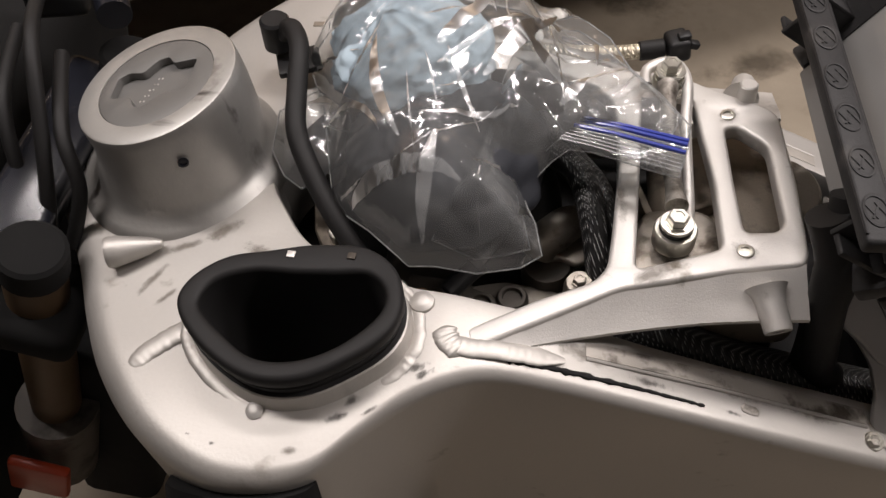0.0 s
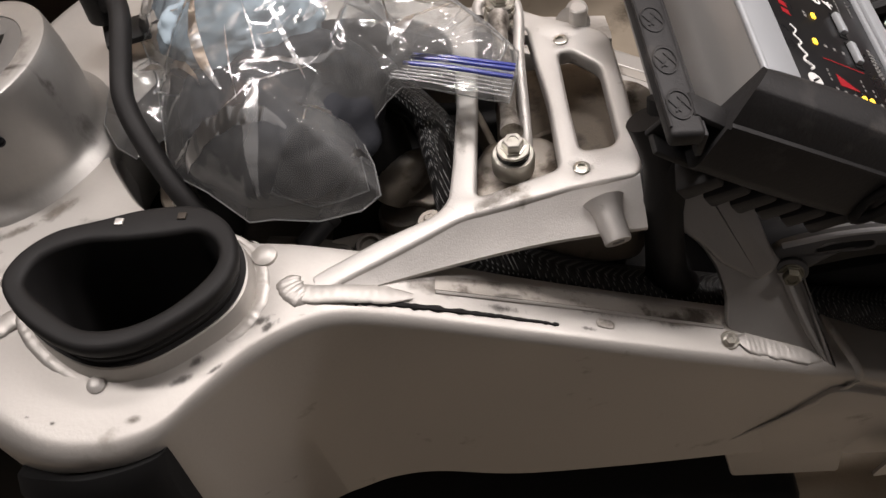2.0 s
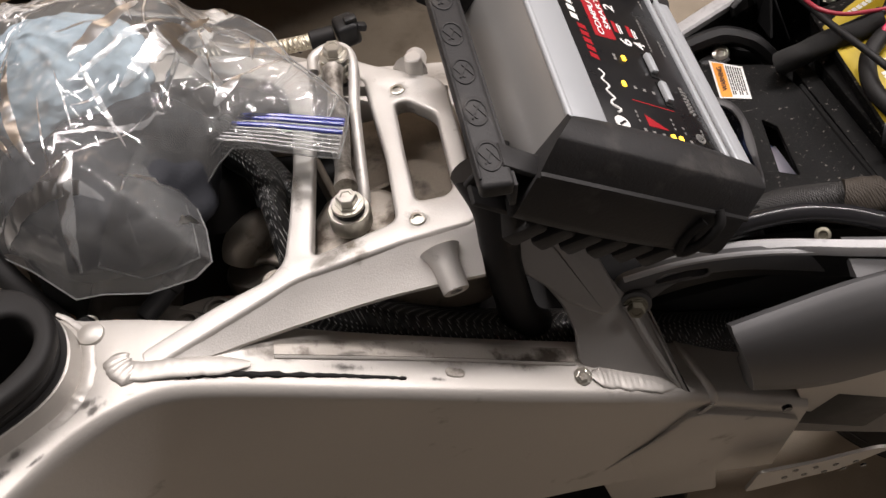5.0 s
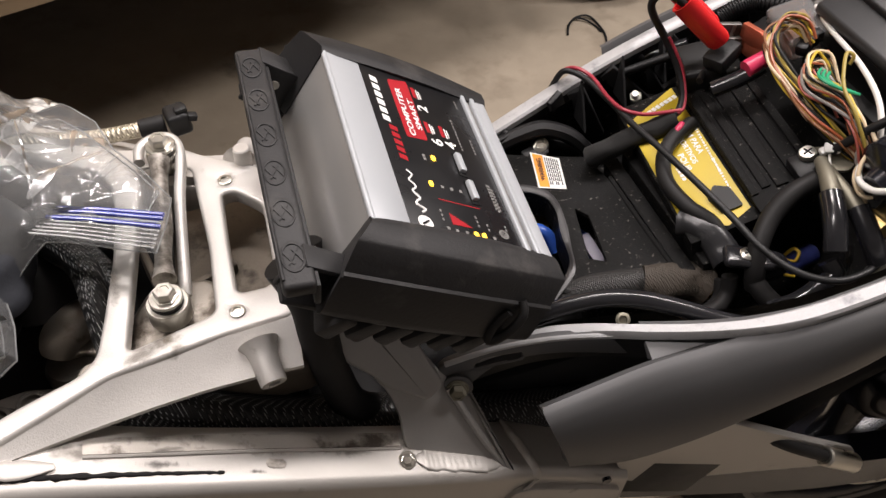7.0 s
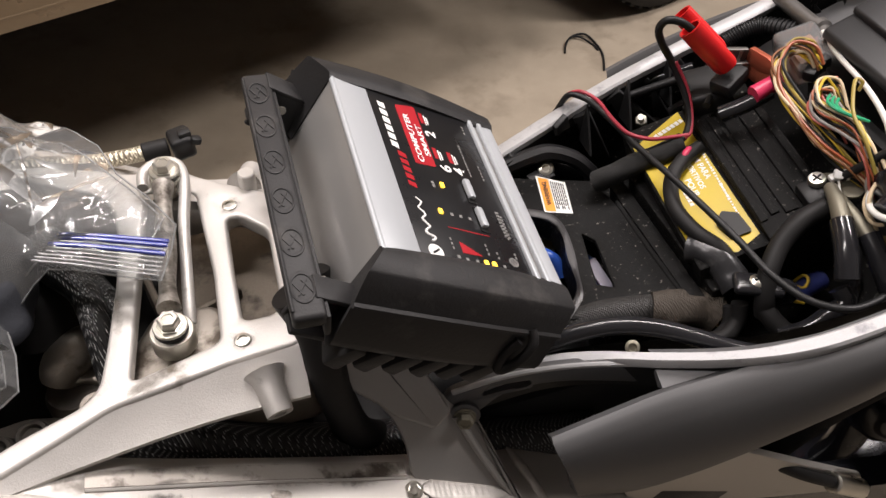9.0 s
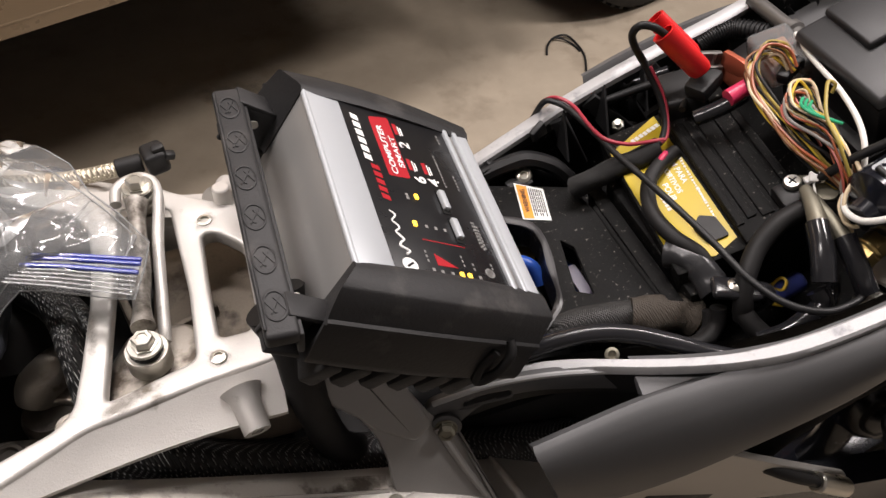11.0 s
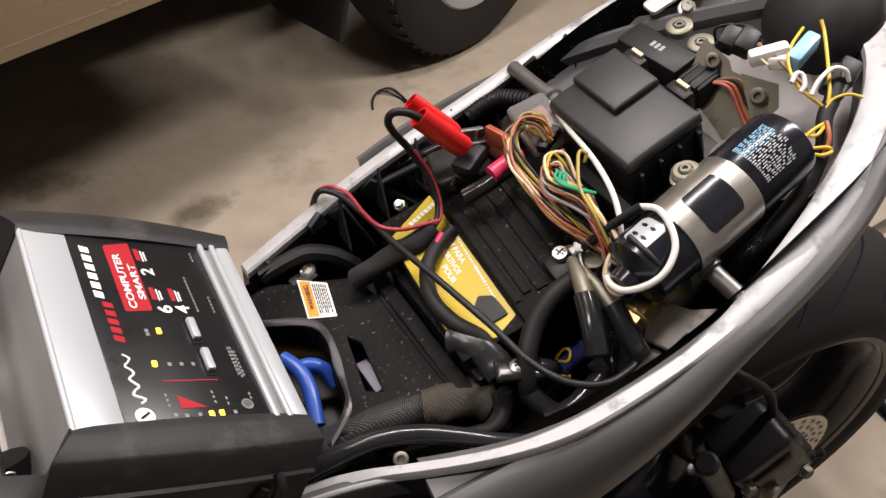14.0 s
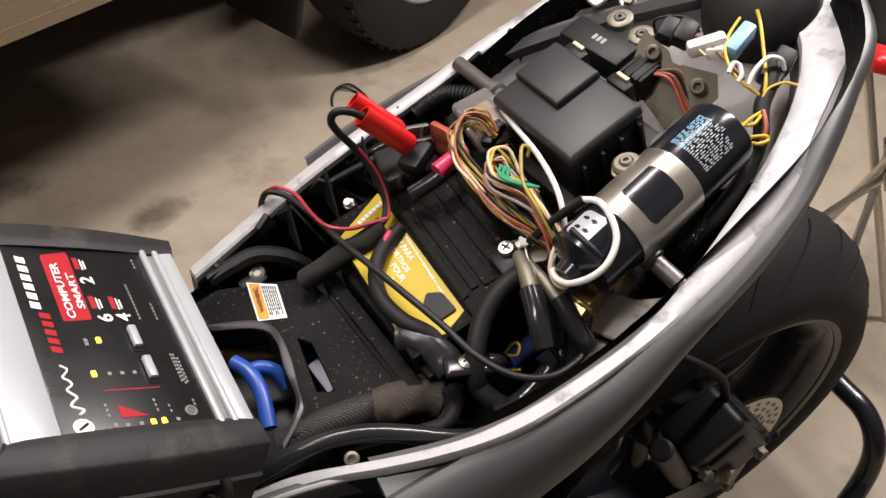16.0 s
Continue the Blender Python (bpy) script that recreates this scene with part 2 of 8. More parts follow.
def braid(name, colour, spacing, rough=0.5, metal=0.0, painted_glint=None):
    """Woven sleeving: two crossing sets of strands by a fine wave pattern."""
    m = mat(name, colour, rough, metal, 0.3, 60, 0.0)
    nt = m.node_tree
    nd, ln = nt.nodes, nt.links
    tc = nd.new("ShaderNodeTexCoord")
    strands = []
    for turn in (0.8, -0.8):
        mp = nd.new("ShaderNodeMapping")
        mp.inputs["Rotation"].default_value = (turn * 0.4, turn, turn * 0.6)
        wave = nd.new("ShaderNodeTexWave")
        wave.inputs["Scale"].default_value = 0.314 / spacing
        wave.inputs["Distortion"].default_value = 0.6
        ln.new(tc.outputs["Object"], mp.inputs["Vector"])
        ln.new(mp.outputs["Vector"], wave.inputs["Vector"])
        strands.append(wave)
    weave = nd.new("ShaderNodeMath")
    weave.operation = "MULTIPLY"
    ln.new(strands[0].outputs["Fac"], weave.inputs[0])
    ln.new(strands[1].outputs["Fac"], weave.inputs[1])
    bp = nd.new("ShaderNodeBump")
    bp.inputs["Strength"].default_value, bp.inputs["Distance"].default_value = 0.9, spacing * 0.5
    ln.new(weave.outputs[0], bp.inputs["Height"])
    ln.new(bp.outputs["Normal"], nd["Principled BSDF"].inputs["Normal"])
    # pale glints painted on the strand crossings, in place of real highlights
    if painted_glint:
        ramp = nd.new("ShaderNodeValToRGB")
        ramp.color_ramp.elements[0].position, ramp.color_ramp.elements[1].position = 0.70, 0.90
        ramp.color_ramp.elements[0].color, ramp.color_ramp.elements[1].color = (*colour, 1), (*painted_glint, 1)
        ln.new(weave.outputs[0], ramp.inputs["Fac"])
        ln.new(ramp.outputs["Color"], nd["Principled BSDF"].inputs["Base Color"])
    return m


for black in (RUBBER, PLASTIC, TYRE, MATTE, DUSTY, CAP, LID):
    black.node_tree.nodes["Principled BSDF"].inputs["Specular IOR Level"].default_value = 0.12 if black is DUSTY else 0.3

MESH = braid("woven_mesh_sleeve", (0.02, 0.019, 0.018), 0.0012, 0.5)
BRAID = braid("black_braided_sleeve", (0.012, 0.012, 0.012), 0.0019, 0.34, painted_glint=(0.40, 0.40, 0.39))
TAPE = braid("woven_cloth_tape", (0.05, 0.04, 0.03), 0.0013, 0.7)
STEEL_BRAID = braid("steel_braid", (0.6, 0.54, 0.42), 0.0025, 0.35, 0.7)


# ---- shape helpers ----
def part(name, bm, material, parent=None, label="", smooth=True, flip=True):
    me = bpy.data.meshes.new(name)
    if flip:
        bmesh.ops.recalc_face_normals(bm, faces=bm.faces)
    bm.to_mesh(me)
    bm.free()
    me.materials.append(material)
    if smooth:
        me.shade_smooth()
        me.set_sharp_from_angle(angle=radians(42))
    ob = new(name, me)
    if parent is not None:
        ob.parent = parent
    if label:
        tagged(ob, label)
    return ob


def thing(name, label, category, at=(0, 0, 0), group="", kind=""):
    ob = new(name)
    ob.location = at
    ob.empty_display_size = 0.05
    return tagged(ob, label, category, group, kind)


def spline(points, per=6, closed=False):
    """A smooth (Catmull-Rom) line through the points."""
    p = [Vector(q) for q in points]
    n = len(p)
    if n < 3:
        return [p[0].lerp(p[-1], i / per) for i in range(per + 1)]
    out = []
    for i in range(n if closed else n - 1):
        a, b, c, d = ((p[(i - 1) % n], p[i], p[(i + 1) % n], p[(i + 2) % n]) if closed else
                      (p[max(i - 1, 0)], p[i], p[i + 1], p[min(i + 2, n - 1)]))
        for k in range(per):
            t = k / per
            out.append(0.5 * (2 * b + (c - a) * t + (2 * a - 5 * b + 4 * c - d) * t * t + (3 * b - a - 3 * c + d) * t ** 3))
    if not closed:
        out.append(p[-1])
    return out


def lumpy(r, seed, amount=0.18, scale=7.0):
    """A radius that wavers along a line, for wrapped tape."""
    return lambda t: r * (1 + amount * noise.noise(Vector((t * scale, seed, 0.3))))


def sweep(points, radius, per=6, seg=14, closed=False, bm=None, straight=False):
    """A round tube along a smooth line; radius: a number or a function of 0..1."""
    bm = bm or bmesh.new()
    line = [Vector(q) for q in points] if straight else spline(points, per, closed)
    rings, side = [], None
    n = len(line)
    for i, q in enumerate(line):
        d = (line[(i + 1) % n] - line[i - 1]) if closed else (line[min(i + 1, n - 1)] - line[max(i - 1, 0)])
        d = d.normalized() if d.length > 1e-9 else Vector((0, 0, 1))
        if side is None:
            side = d.orthogonal().normalized()
        side = (side - d * side.dot(d)).normalized()
        up = d.cross(side)
        r = radius(i / (n - 1)) if callable(radius) else radius
        rings.append([bm.verts.new(q + side * (r * math.cos(2 * math.pi * k / seg)) + up * (r * math.sin(2 * math.pi * k / seg))) for k in range(seg)])
    for i in range(n if closed else n - 1):
        a, b = rings[i], rings[(i + 1) % n]
        for k in range(seg):
            bm.faces.new((a[k], a[(k + 1) % seg], b[(k + 1) % seg], b[k]))
    if not closed:
        bm.faces.new(rings[0][::-1])
        bm.faces.new(rings[-1])
    return bm


def turned(profile, seg=32, m=None, bm=None, arc=1.0):
    """A body of revolution about z from (radius, height) pairs, closed at both ends where the radius is not zero."""
    bm = bm or bmesh.new()
    m = m or Matrix()
    rings = [[bm.verts.new(m @ Vector((r * math.cos(2 * math.pi * k / seg), r * math.sin(2 * math.pi * k / seg), z))) for k in range(seg)] for r, z in profile]
    for a, b in zip(rings, rings[1:]):
        for k in range(seg):
            bm.faces.new((a[k], a[(k + 1) % seg], b[(k + 1) % seg], b[k]))
    bm.faces.new(rings[0][::-1])
    bm.faces.new(rings[-1])
    return bm


def ring_of(profile, m, seg=72):
    """A closed ring: the profile is a loop of (radius, height)."""
    bm = bmesh.new()
    rings = [[bm.verts.new(m @ Vector((r * math.cos(2 * math.pi * k / seg), r * math.sin(2 * math.pi * k / seg), z))) for r, z in profile] for k in range(seg)]
    n = len(profile)
    for k in range(seg):
        a, b = rings[k], rings[(k + 1) % seg]
        for j in range(n):
            bm.faces.new((a[j], a[(j + 1) % n], b[(j + 1) % n], b[j]))
    return bm


def axis(a, b):
    """A pose at a whose z axis points to b, and the distance."""
    a, b = Vector(a), Vector(b)
    return Matrix.Translation(a) @ (b - a).to_track_quat("Z", "Y").to_matrix().to_4x4(), (b - a).length


def rod(a, b, r, seg=16, edge=0.0, bm=None, r2=None):
    m, h = axis(a, b)
    r2 = r if r2 is None else r2
    e = min(edge, h / 3)
    prof = [(r, 0), (r2, h)] if not e else [(r - e, 0), (r, e), (r2, h - e), (r2 - e, h)]
    return turned(prof, seg, m, bm)


def block(sx, sy, sz, m=None, edge=0.0, seg=2, bm=None, taper=(1, 1)):
    """A box centred on the origin of m with rounded edges; taper: how much smaller its top is."""
    b2 = bmesh.new()
    bmesh.ops.create_cube(b2, size=1)
    for v in b2.verts:
        top = v.co.z > 0
        v.co = Vector((v.co.x * sx * (taper[0] if top else 1), v.co.y * sy * (taper[1] if top else 1), v.co.z * sz))
    if edge:
        bmesh.ops.bevel(b2, geom=list(b2.edges), offset=edge, segments=seg, profile=0.5, affect="EDGES")
    if m is not None:
        bmesh.ops.transform(b2, matrix=m, verts=b2.verts)
    if bm is None:
        return b2
    return merge(bm, b2)


def merge(bm, other):
    me = bpy.data.meshes.new("tmp")
    other.to_mesh(me)
    other.free()
    bm.from_mesh(me)
    bpy.data.meshes.remove(me)
    return bm


def slab(outline, z0, z1, m=None, edge=0.0, seg=2, holes=(), bm=None):
    """A plate cut to an outline of (x, y) pairs between two heights, with holes, its edges rounded."""
    b2 = bmesh.new()
    loops = [outline, *holes]
    edges = []
    for lp in loops:
        vs = [b2.verts.new((q[0], q[1], z1)) for q in lp]
        edges += [b2.edges.new((vs[i - 1], vs[i])) for i in range(len(vs))]
    bmesh.ops.triangle_fill(b2, use_beauty=True, use_dissolve=False, edges=edges)
    bmesh.ops.dissolve_limit(b2, angle_limit=0.01, verts=b2.verts, edges=b2.edges) if not holes else None
    top = list(b2.faces)
    geo = bmesh.ops.extrude_face_region(b2, geom=top)
    for v in [g for g in geo["geom"] if isinstance(g, bmesh.types.BMVert)]:
        v.co.z = z0
    bmesh.ops.recalc_face_normals(b2, faces=b2.faces)
    if edge:
        rim = [e for e in b2.edges if e.is_manifold and e.calc_face_angle(0) > 1.0 and abs(e.verts[0].co.z - e.verts[1].co.z) < 1e-6]
        bmesh.ops.bevel(b2, geom=rim, offset=edge, segments=seg, profile=0.5, affect="EDGES")
    if m is not None:
        bmesh.ops.transform(b2, matrix=m, verts=b2.verts)
    if bm is None:
        return b2
    return merge(bm, b2)


def round_loop(points, per=5):
    return [(q.x, q.y) for q in spline([(x, y, 0) for x, y in points], per, True)]


def corners(points, r=0.004, n=4):
    """An outline whose corners are rounded off by about r."""
    out = []
    k = len(points)
    for i in range(k):
        a, b, c = (Vector((*points[(i + j) % k][:2], 0)) for j in (-1, 0, 1))
        u, v = (a - b), (c - b)
        d = min(r, u.length * 0.45, v.length * 0.45)
        p, q = b + u.normalized() * d, b + v.normalized() * d
        for j in range(n + 1):
            t = j / n
            s = p * (1 - t) ** 2 + b * (2 * t * (1 - t)) + q * t * t
            out.append((s.x, s.y))
    return out


def bead(points, width, height, seed, up=(0, 0, 1), ripple=0.12, per=14):
    """A weld bead: a low rounded ridge along a line, with uneven ripples."""
    line = spline(points, per)
    bm = bmesh.new()
    rings = []
    n = len(line)
    for i, q in enumerate(line):
        d = (line[min(i + 1, n - 1)] - line[max(i - 1, 0)]).normalized()
        u = Vector(up)
        side = d.cross(u).normalized()
        end = min(1.0, 4.0 * min(i, n - 1 - i) / n + 0.25)
        w = width * (1 + 0.10 * noise.noise(Vector((i * 0.45, seed, 0)))) * end
        h = height * (1 + ripple * abs(math.sin(i * 0.9 + seed)) + 0.16 * noise.noise(Vector((i * 0.33, seed, 4)))) * end
        off = side * (width * 0.18 * noise.noise(Vector((i * 0.17, seed, 8))))
        rings.append([q + off + side * (w * math.cos(a)) + u * (h * math.sin(a) - height * 0.15) for a in [math.pi * k / 10 for k in range(11)]] + [q - u * height])
    return loft(rings, True, True, bm)


def loft(sections, closed=True, caps=True, bm=None):
    """A skin over sections with equally many points each; closed: each section is a ring."""
    bm = bm or bmesh.new()
    rings = [[bm.verts.new(q) for q in s] for s in sections]
    n = len(rings[0])
    for a, b in zip(rings, rings[1:]):
        for k in range(n if closed else n - 1):
            bm.faces.new((a[k], a[(k + 1) % n], b[(k + 1) % n], b[k]))
    if caps and closed:
        bm.faces.new(rings[0][::-1])
        bm.faces.new(rings[-1])
    return bm


def rows_between(rows, per=4):
    """Sections between given rows of points, each point running along its own smooth line."""
    lines = [spline([r[i] for r in rows], per) for i in range(len(rows[0]))]
    return [[ln[k] for ln in lines] for k in range(len(lines[0]))]


def hexagon_bolt(a, b, flats, head, washer=0.0, parent=None, material=None, name="bolt"):
    """A hexagon bolt head standing on a, pointing to b, with its washer."""
    m, h = axis(a, b)
    bm = bmesh.new()
    z = 0.0
    if washer:
        turned([(washer - 0.0006, 0), (washer, 0.0006), (washer, 0.0018), (washer - 0.0006, 0.0024)], 24, m, bm)
        z = 0.0024
    r = flats / 2 / math.cos(math.pi / 6)
    turned([(r * 1.18, z), (r * 1.18, z + 0.0012), (r, z + 0.0014), (r, z + head * 0.85), (r * 0.86, z + head), (r * 0.55, z + head), (r * 0.5, z + head * 0.9)], 6, m, bm)
    return part(name, bm, material or STEEL, parent, smooth=False)


def cut(ob, cutter_bm):
    """Takes the cutter's volume out of a mesh."""
    me = bpy.data.meshes.new("cutter")
    bmesh.ops.recalc_face_normals(cutter_bm, faces=cutter_bm.faces)
    cutter_bm.to_mesh(me)
    cutter_bm.free()
    c = new("cutter", me)
    md = ob.modifiers.new("cut", "BOOLEAN")
    md.object, md.operation, md.solver = c, "DIFFERENCE", "EXACT"
    bpy.context.view_layer.update()
    done = bpy.data.meshes.new_from_object(ob.evaluated_get(bpy.context.evaluated_depsgraph_get()))
    ob.modifiers.clear()
    ob.data = done
    bpy.data.objects.remove(c)
    done.shade_smooth()
    done.set_sharp_from_angle(angle=radians(35))
    return ob


def letters(text, size, material, parent, m, name="print", align="LEFT", squeeze=1.0, bold=0.0, slant=0.0):
    cu = bpy.data.curves.new("text", "FONT")
    cu.body, cu.size, cu.align_x, cu.extrude, cu.fill_mode = text, size, align, 0.0, "FRONT"
    cu.offset, cu.shear = size * bold, slant
    ob = new("text", cu)
    bpy.context.view_layer.update()
    me = bpy.data.meshes.new_from_object(ob.evaluated_get(bpy.context.evaluated_depsgraph_get()))
    bpy.data.objects.remove(ob)
    me.transform(m @ Matrix.Diagonal((squeeze, 1, 1, 1)))
    me.materials.clear()
    me.materials.append(material)
    o = new(name, me)
    o.parent = parent
    return o

# ---- structure: the garage ----
floor_slab = tagged(part("floor", block(12, 10, 0.2, pose(0.5, 1.0, -0.17)), CONCRETE, None, "stained tan concrete garage floor", smooth=False), kind="structure", category="floor")
# the south wall is unseen, set close and dark to keep the flank dim
for nm, sx, sy, x, y in (("wall_north", 12, 0.2, 0.5, 6.1), ("shading_wall_south", 12, 0.2, 0.5, -0.95), ("wall_west", 0.2, 10, -5.6, 1.0), ("wall_east", 0.2, 10, 6.6, 1.0)):
    tagged(part(nm, block(sx, sy, 2.8, pose(x, y, 1.30)), WALL_SHADING if nm == "shading_wall_south" else WALL, None, "plain painted unseen garage wall", smooth=False), kind="structure", category="wall")
tagged(part("ceiling", block(12.4, 10.4, 0.2, pose(0.5, 1.0, 2.8)), WALL, None, "plain painted garage ceiling", smooth=False), kind="structure", category="ceiling")

# ---- the motorcycle ----
bike = thing("motorcycle", "stripped silver sport motorcycle without tank, seat or fairing", "motorcycle")


def frame_section(inner, edge, r, depth, lean):
    """A ring round the frame's beam: inner wall, flat top to the edge, rounded shoulder of radius r, side and bottom."""
    i, o = Vector(inner), Vector(edge)
    d = o - i
    w = d.length
    d.normalize()
    flat = Vector((d.x, d.y, 0)).normalized()
    pts = [i + Vector((0, 0, -0.05)), i + Vector((0, 0, -0.005)), i + d * 0.0015 + Vector((0, 0, -0.0012)), i + d * 0.006, i + d * (w * 0.4), i + d * (w * 0.8), o]
    pts += [o + flat * (r * math.sin(a)) - Vector((0, 0, r * (1 - math.cos(a)))) for a in (0.22, 0.44, 0.7, 0.95, 1.2, 1.4, 1.57)]
    pts += [o + flat * (r + lean * 0.3) - Vector((0, 0, r + (depth - r) * 0.3)), o + flat * (r + lean) - Vector((0, 0, depth - 0.012)),
            o + flat * (r + lean - 0.01) - Vector((0, 0, depth)), i + flat * 0.01 - Vector((0, 0, min(depth, 0.09)))]
    return pts


FRAME_ROWS = (
    ((-0.335, 0, 0.695), (-0.498, 0, 0.690), 0.030, 0.10, 0.0), ((-0.330, -0.018, 0.697), (-0.476, -0.034, 0.690), 0.029, 0.10, 0.0),
    ((-0.318, -0.038, 0.700), (-0.448, -0.076, 0.690), 0.027, 0.12, 0.0), ((-0.297, -0.066, 0.702), (-0.425, -0.120, 0.692), 0.025, 0.15, 0.002),
    ((-0.270, -0.086, 0.703), (-0.400, -0.160, 0.695), 0.023, 0.19, 0.004), ((-0.250, -0.095, 0.703), (-0.364, -0.200, 0.698), 0.019, 0.22, 0.006),
    ((-0.238, -0.098, 0.703), (-0.322, -0.226, 0.700), 0.015, 0.25, 0.006), ((-0.228, -0.100, 0.703), (-0.285, -0.2310, 0.701), 0.013, 0.27, 0.004),
    ((-0.218, -0.102, 0.703), (-0.256, -0.2230, 0.701), 0.012, 0.28, 0.0), ((-0.210, -0.104, 0.703), (-0.2345, -0.2015, 0.701), 0.012, 0.29, -0.01),
    ((-0.200, -0.105, 0.703), (-0.2105, -0.1765, 0.700), 0.012, 0.29, -0.006), ((-0.185, -0.107, 0.703), (-0.185, -0.1625, 0.701), 0.010, 0.29, 0.0),
    ((-0.160, -0.110, 0.700), (-0.158, -0.1550, 0.699), 0.009, 0.285, 0.002), ((-0.120, -0.112, 0.689), (-0.120, -0.1525, 0.687), 0.009, 0.27, 0.003),
    ((-0.050, -0.113, 0.659), (-0.050, -0.1505, 0.657), 0.009, 0.262, 0.003), ((0.050, -0.110, 0.6155), (0.050, -0.1475, 0.6135), 0.009, 0.219, 0.003),
    ((0.150, -0.103, 0.569), (0.150, -0.1420, 0.567), 0.009, 0.173, 0.003), ((0.206, -0.097, 0.543), (0.206, -0.1380, 0.541), 0.009, 0.16, 0.003),
    ((0.250, -0.093, 0.5225), (0.250, -0.1385, 0.5205), 0.009, 0.15, 0.003), ((0.293, -0.090, 0.5025), (0.293, -0.1400, 0.5005), 0.008, 0.13, 0.003),
)
bm = bmesh.new()
for side in (1, -1):
    rows = [[Vector((p.x, p.y * side, p.z)) for p in frame_section(*r)] for r in FRAME_ROWS]
    loft(rows_between(rows, 6), True, True, bm)
bmesh.ops.remove_doubles(bm, verts=bm.verts, dist=0.0004)
main_frame = part("main_frame", bm, ALU, bike, "silver cast aluminium frame with scuffs and welds")

DUCT_OUT = ((-0.351, -0.149), (-0.348, -0.128), (-0.329, -0.111), (-0.301, -0.104), (-0.272, -0.098), (-0.240, -0.099), (-0.219, -0.114), (-0.211, -0.138),
            (-0.217, -0.160), (-0.237, -0.179), (-0.265, -0.194), (-0.296, -0.194), (-0.329, -0.175))
DUCT_IN = ((-0.337, -0.148), (-0.331, -0.130), (-0.308, -0.121), (-0.2825, -0.121), (-0.258, -0.120), (-0.236, -0.119), (-0.2235, -0.131), (-0.225, -0.148), (-0.244, -0.169), (-0.268, -0.181), (-0.294, -0.181), (-0.318, -0.166))
duct_in = round_loop(DUCT_IN)
cut(main_frame, slab(duct_in, 0.60, 0.76))
duct = part("air_duct_seal", slab(round_loop(DUCT_OUT), 0.726, 0.738, None, 0.004, 3, [duct_in]), RUBBER, bike, "black rubber lipped seal round the open air duct")


def scaled(loop, f, cx=-0.281, cy=-0.148):
    return [(cx + (x - cx) * f, cy + (y - cy) * f) for x, y in loop]


bm = loft([[Vector((x, y, z)) for x, y in scaled(duct_in, f)] for f, z in ((1.0, 0.734), (0.97, 0.725), (0.94, 0.70), (0.9, 0.62), (0.85, 0.55))], True, False)
bm.faces.new([v for v in bm.verts][-len(duct_in):])
part("duct_throat", bm, RUBBER, duct, flip=False)
bm = loft([[Vector((x, y, z)) for x, y in scaled(round_loop(DUCT_OUT), f)] for f, z in ((0.93, 0.7262), (0.97, 0.7235), (0.95, 0.718), (1.0, 0.7175), (0.97, 0.713), (0.95, 0.685))], True, False)
part("duct_lip", bm, RUBBER, duct)
base = [(x, y) for x, y in scaled(round_loop(DUCT_OUT), 1.0)]
bm = loft([[Vector((x, y, z)) for x, y in scaled(base, f)] for f, z in ((0.96, 0.716), (1.005, 0.7145), (1.02, 0.708), (1.035, 0.701), (1.075, 0.694), (1.10, 0.686))], True, False)
part("duct_collar", bm, ALU, main_frame, "welded aluminium collar")
for x, y in ((-0.287, -0.1085), (-0.248, -0.1075)):
    part("slot", block(0.0055, 0.005, 0.0015, pose(x, y, 0.7385, 0, 0, -5), 0.0006), ALU_BARE if x < -0.26 else RUST, duct)

# steering head: a tilted cup that flows into the frame through a fillet
tilt = pose(-0.4036, 0.007, 0.7743, 0.4, -9.8, 0)
HEAD_RINGS = ((0.0431, -0.0090, 0.0), (0.0435, 0.0, 0.0), (0.0575, 0.0, 0.0), (0.0592, -0.0008, 0.0), (0.0598, -0.0025, 0.0), (0.0600, -0.008, 0.02), (0.0606, -0.022, 0.2), (0.0625, -0.045, 0.6),
              (0.0645, -0.062, 0.95), (0.0665, -0.0685, 1.0), (0.0705, -0.0730, 1.0), (0.0760, -0.0762, 1.0), (0.0810, -0.0800, 1.0), (0.0830, -0.086, 1.0))
rows = []
for r, h, t in HEAD_RINGS:
    low = Matrix.Translation((-0.409, 0.009, 0.7743))
    ring = []
    for k in range(72):
        p = Vector((r * math.cos(k * math.pi / 36), r * math.sin(k * math.pi / 36), h))
        ring.append((tilt @ p).lerp(low @ p, t))
    rows.append(ring)
bm = loft(rows, True, False)
bm.faces.new([v for v in bm.verts][:72][::-1])
cup = part("steering_head", bm, HEAD, bike, "silver steering head housing with dark scuffs")
RECESS = ((-0.033, -0.012), (-0.034, 0.008), (-0.027, 0.013), (-0.015, 0.011), (-0.007, 0.023), (0.001, 0.026), (0.008, 0.018), (0.026, 0.020), (0.026, -0.011), (0.009, -0.012), (-0.003, -0.024), (-0.010, -0.023), (-0.016, -0.013))
ring = [(0.0432 * math.cos(a * math.pi / 24), 0.0432 * math.sin(a * math.pi / 24)) for a in range(48)]
part("cap", slab(ring, -0.0075, -0.0004, tilt, 0.0006, 2, [corners(RECESS, 0.003)]), SATIN, cup, "grey metal cap with a stepped recess")
part("cap_recess", slab(corners(RECESS, 0.003), -0.0085, -0.0066, tilt), SATIN, cup)
for k in range(10):
    part("stamp", block(0.0012, 0.0014, 0.0006, tilt @ pose(-0.012 + 0.0012 * (k % 5) * 1.5 + (k // 5) * 0.003, -0.012 + 0.0055 * (k % 5), -0.0065, 0, 0, 30 * k), 0.0002, 1), ALU_BARE, cup, smooth=False)
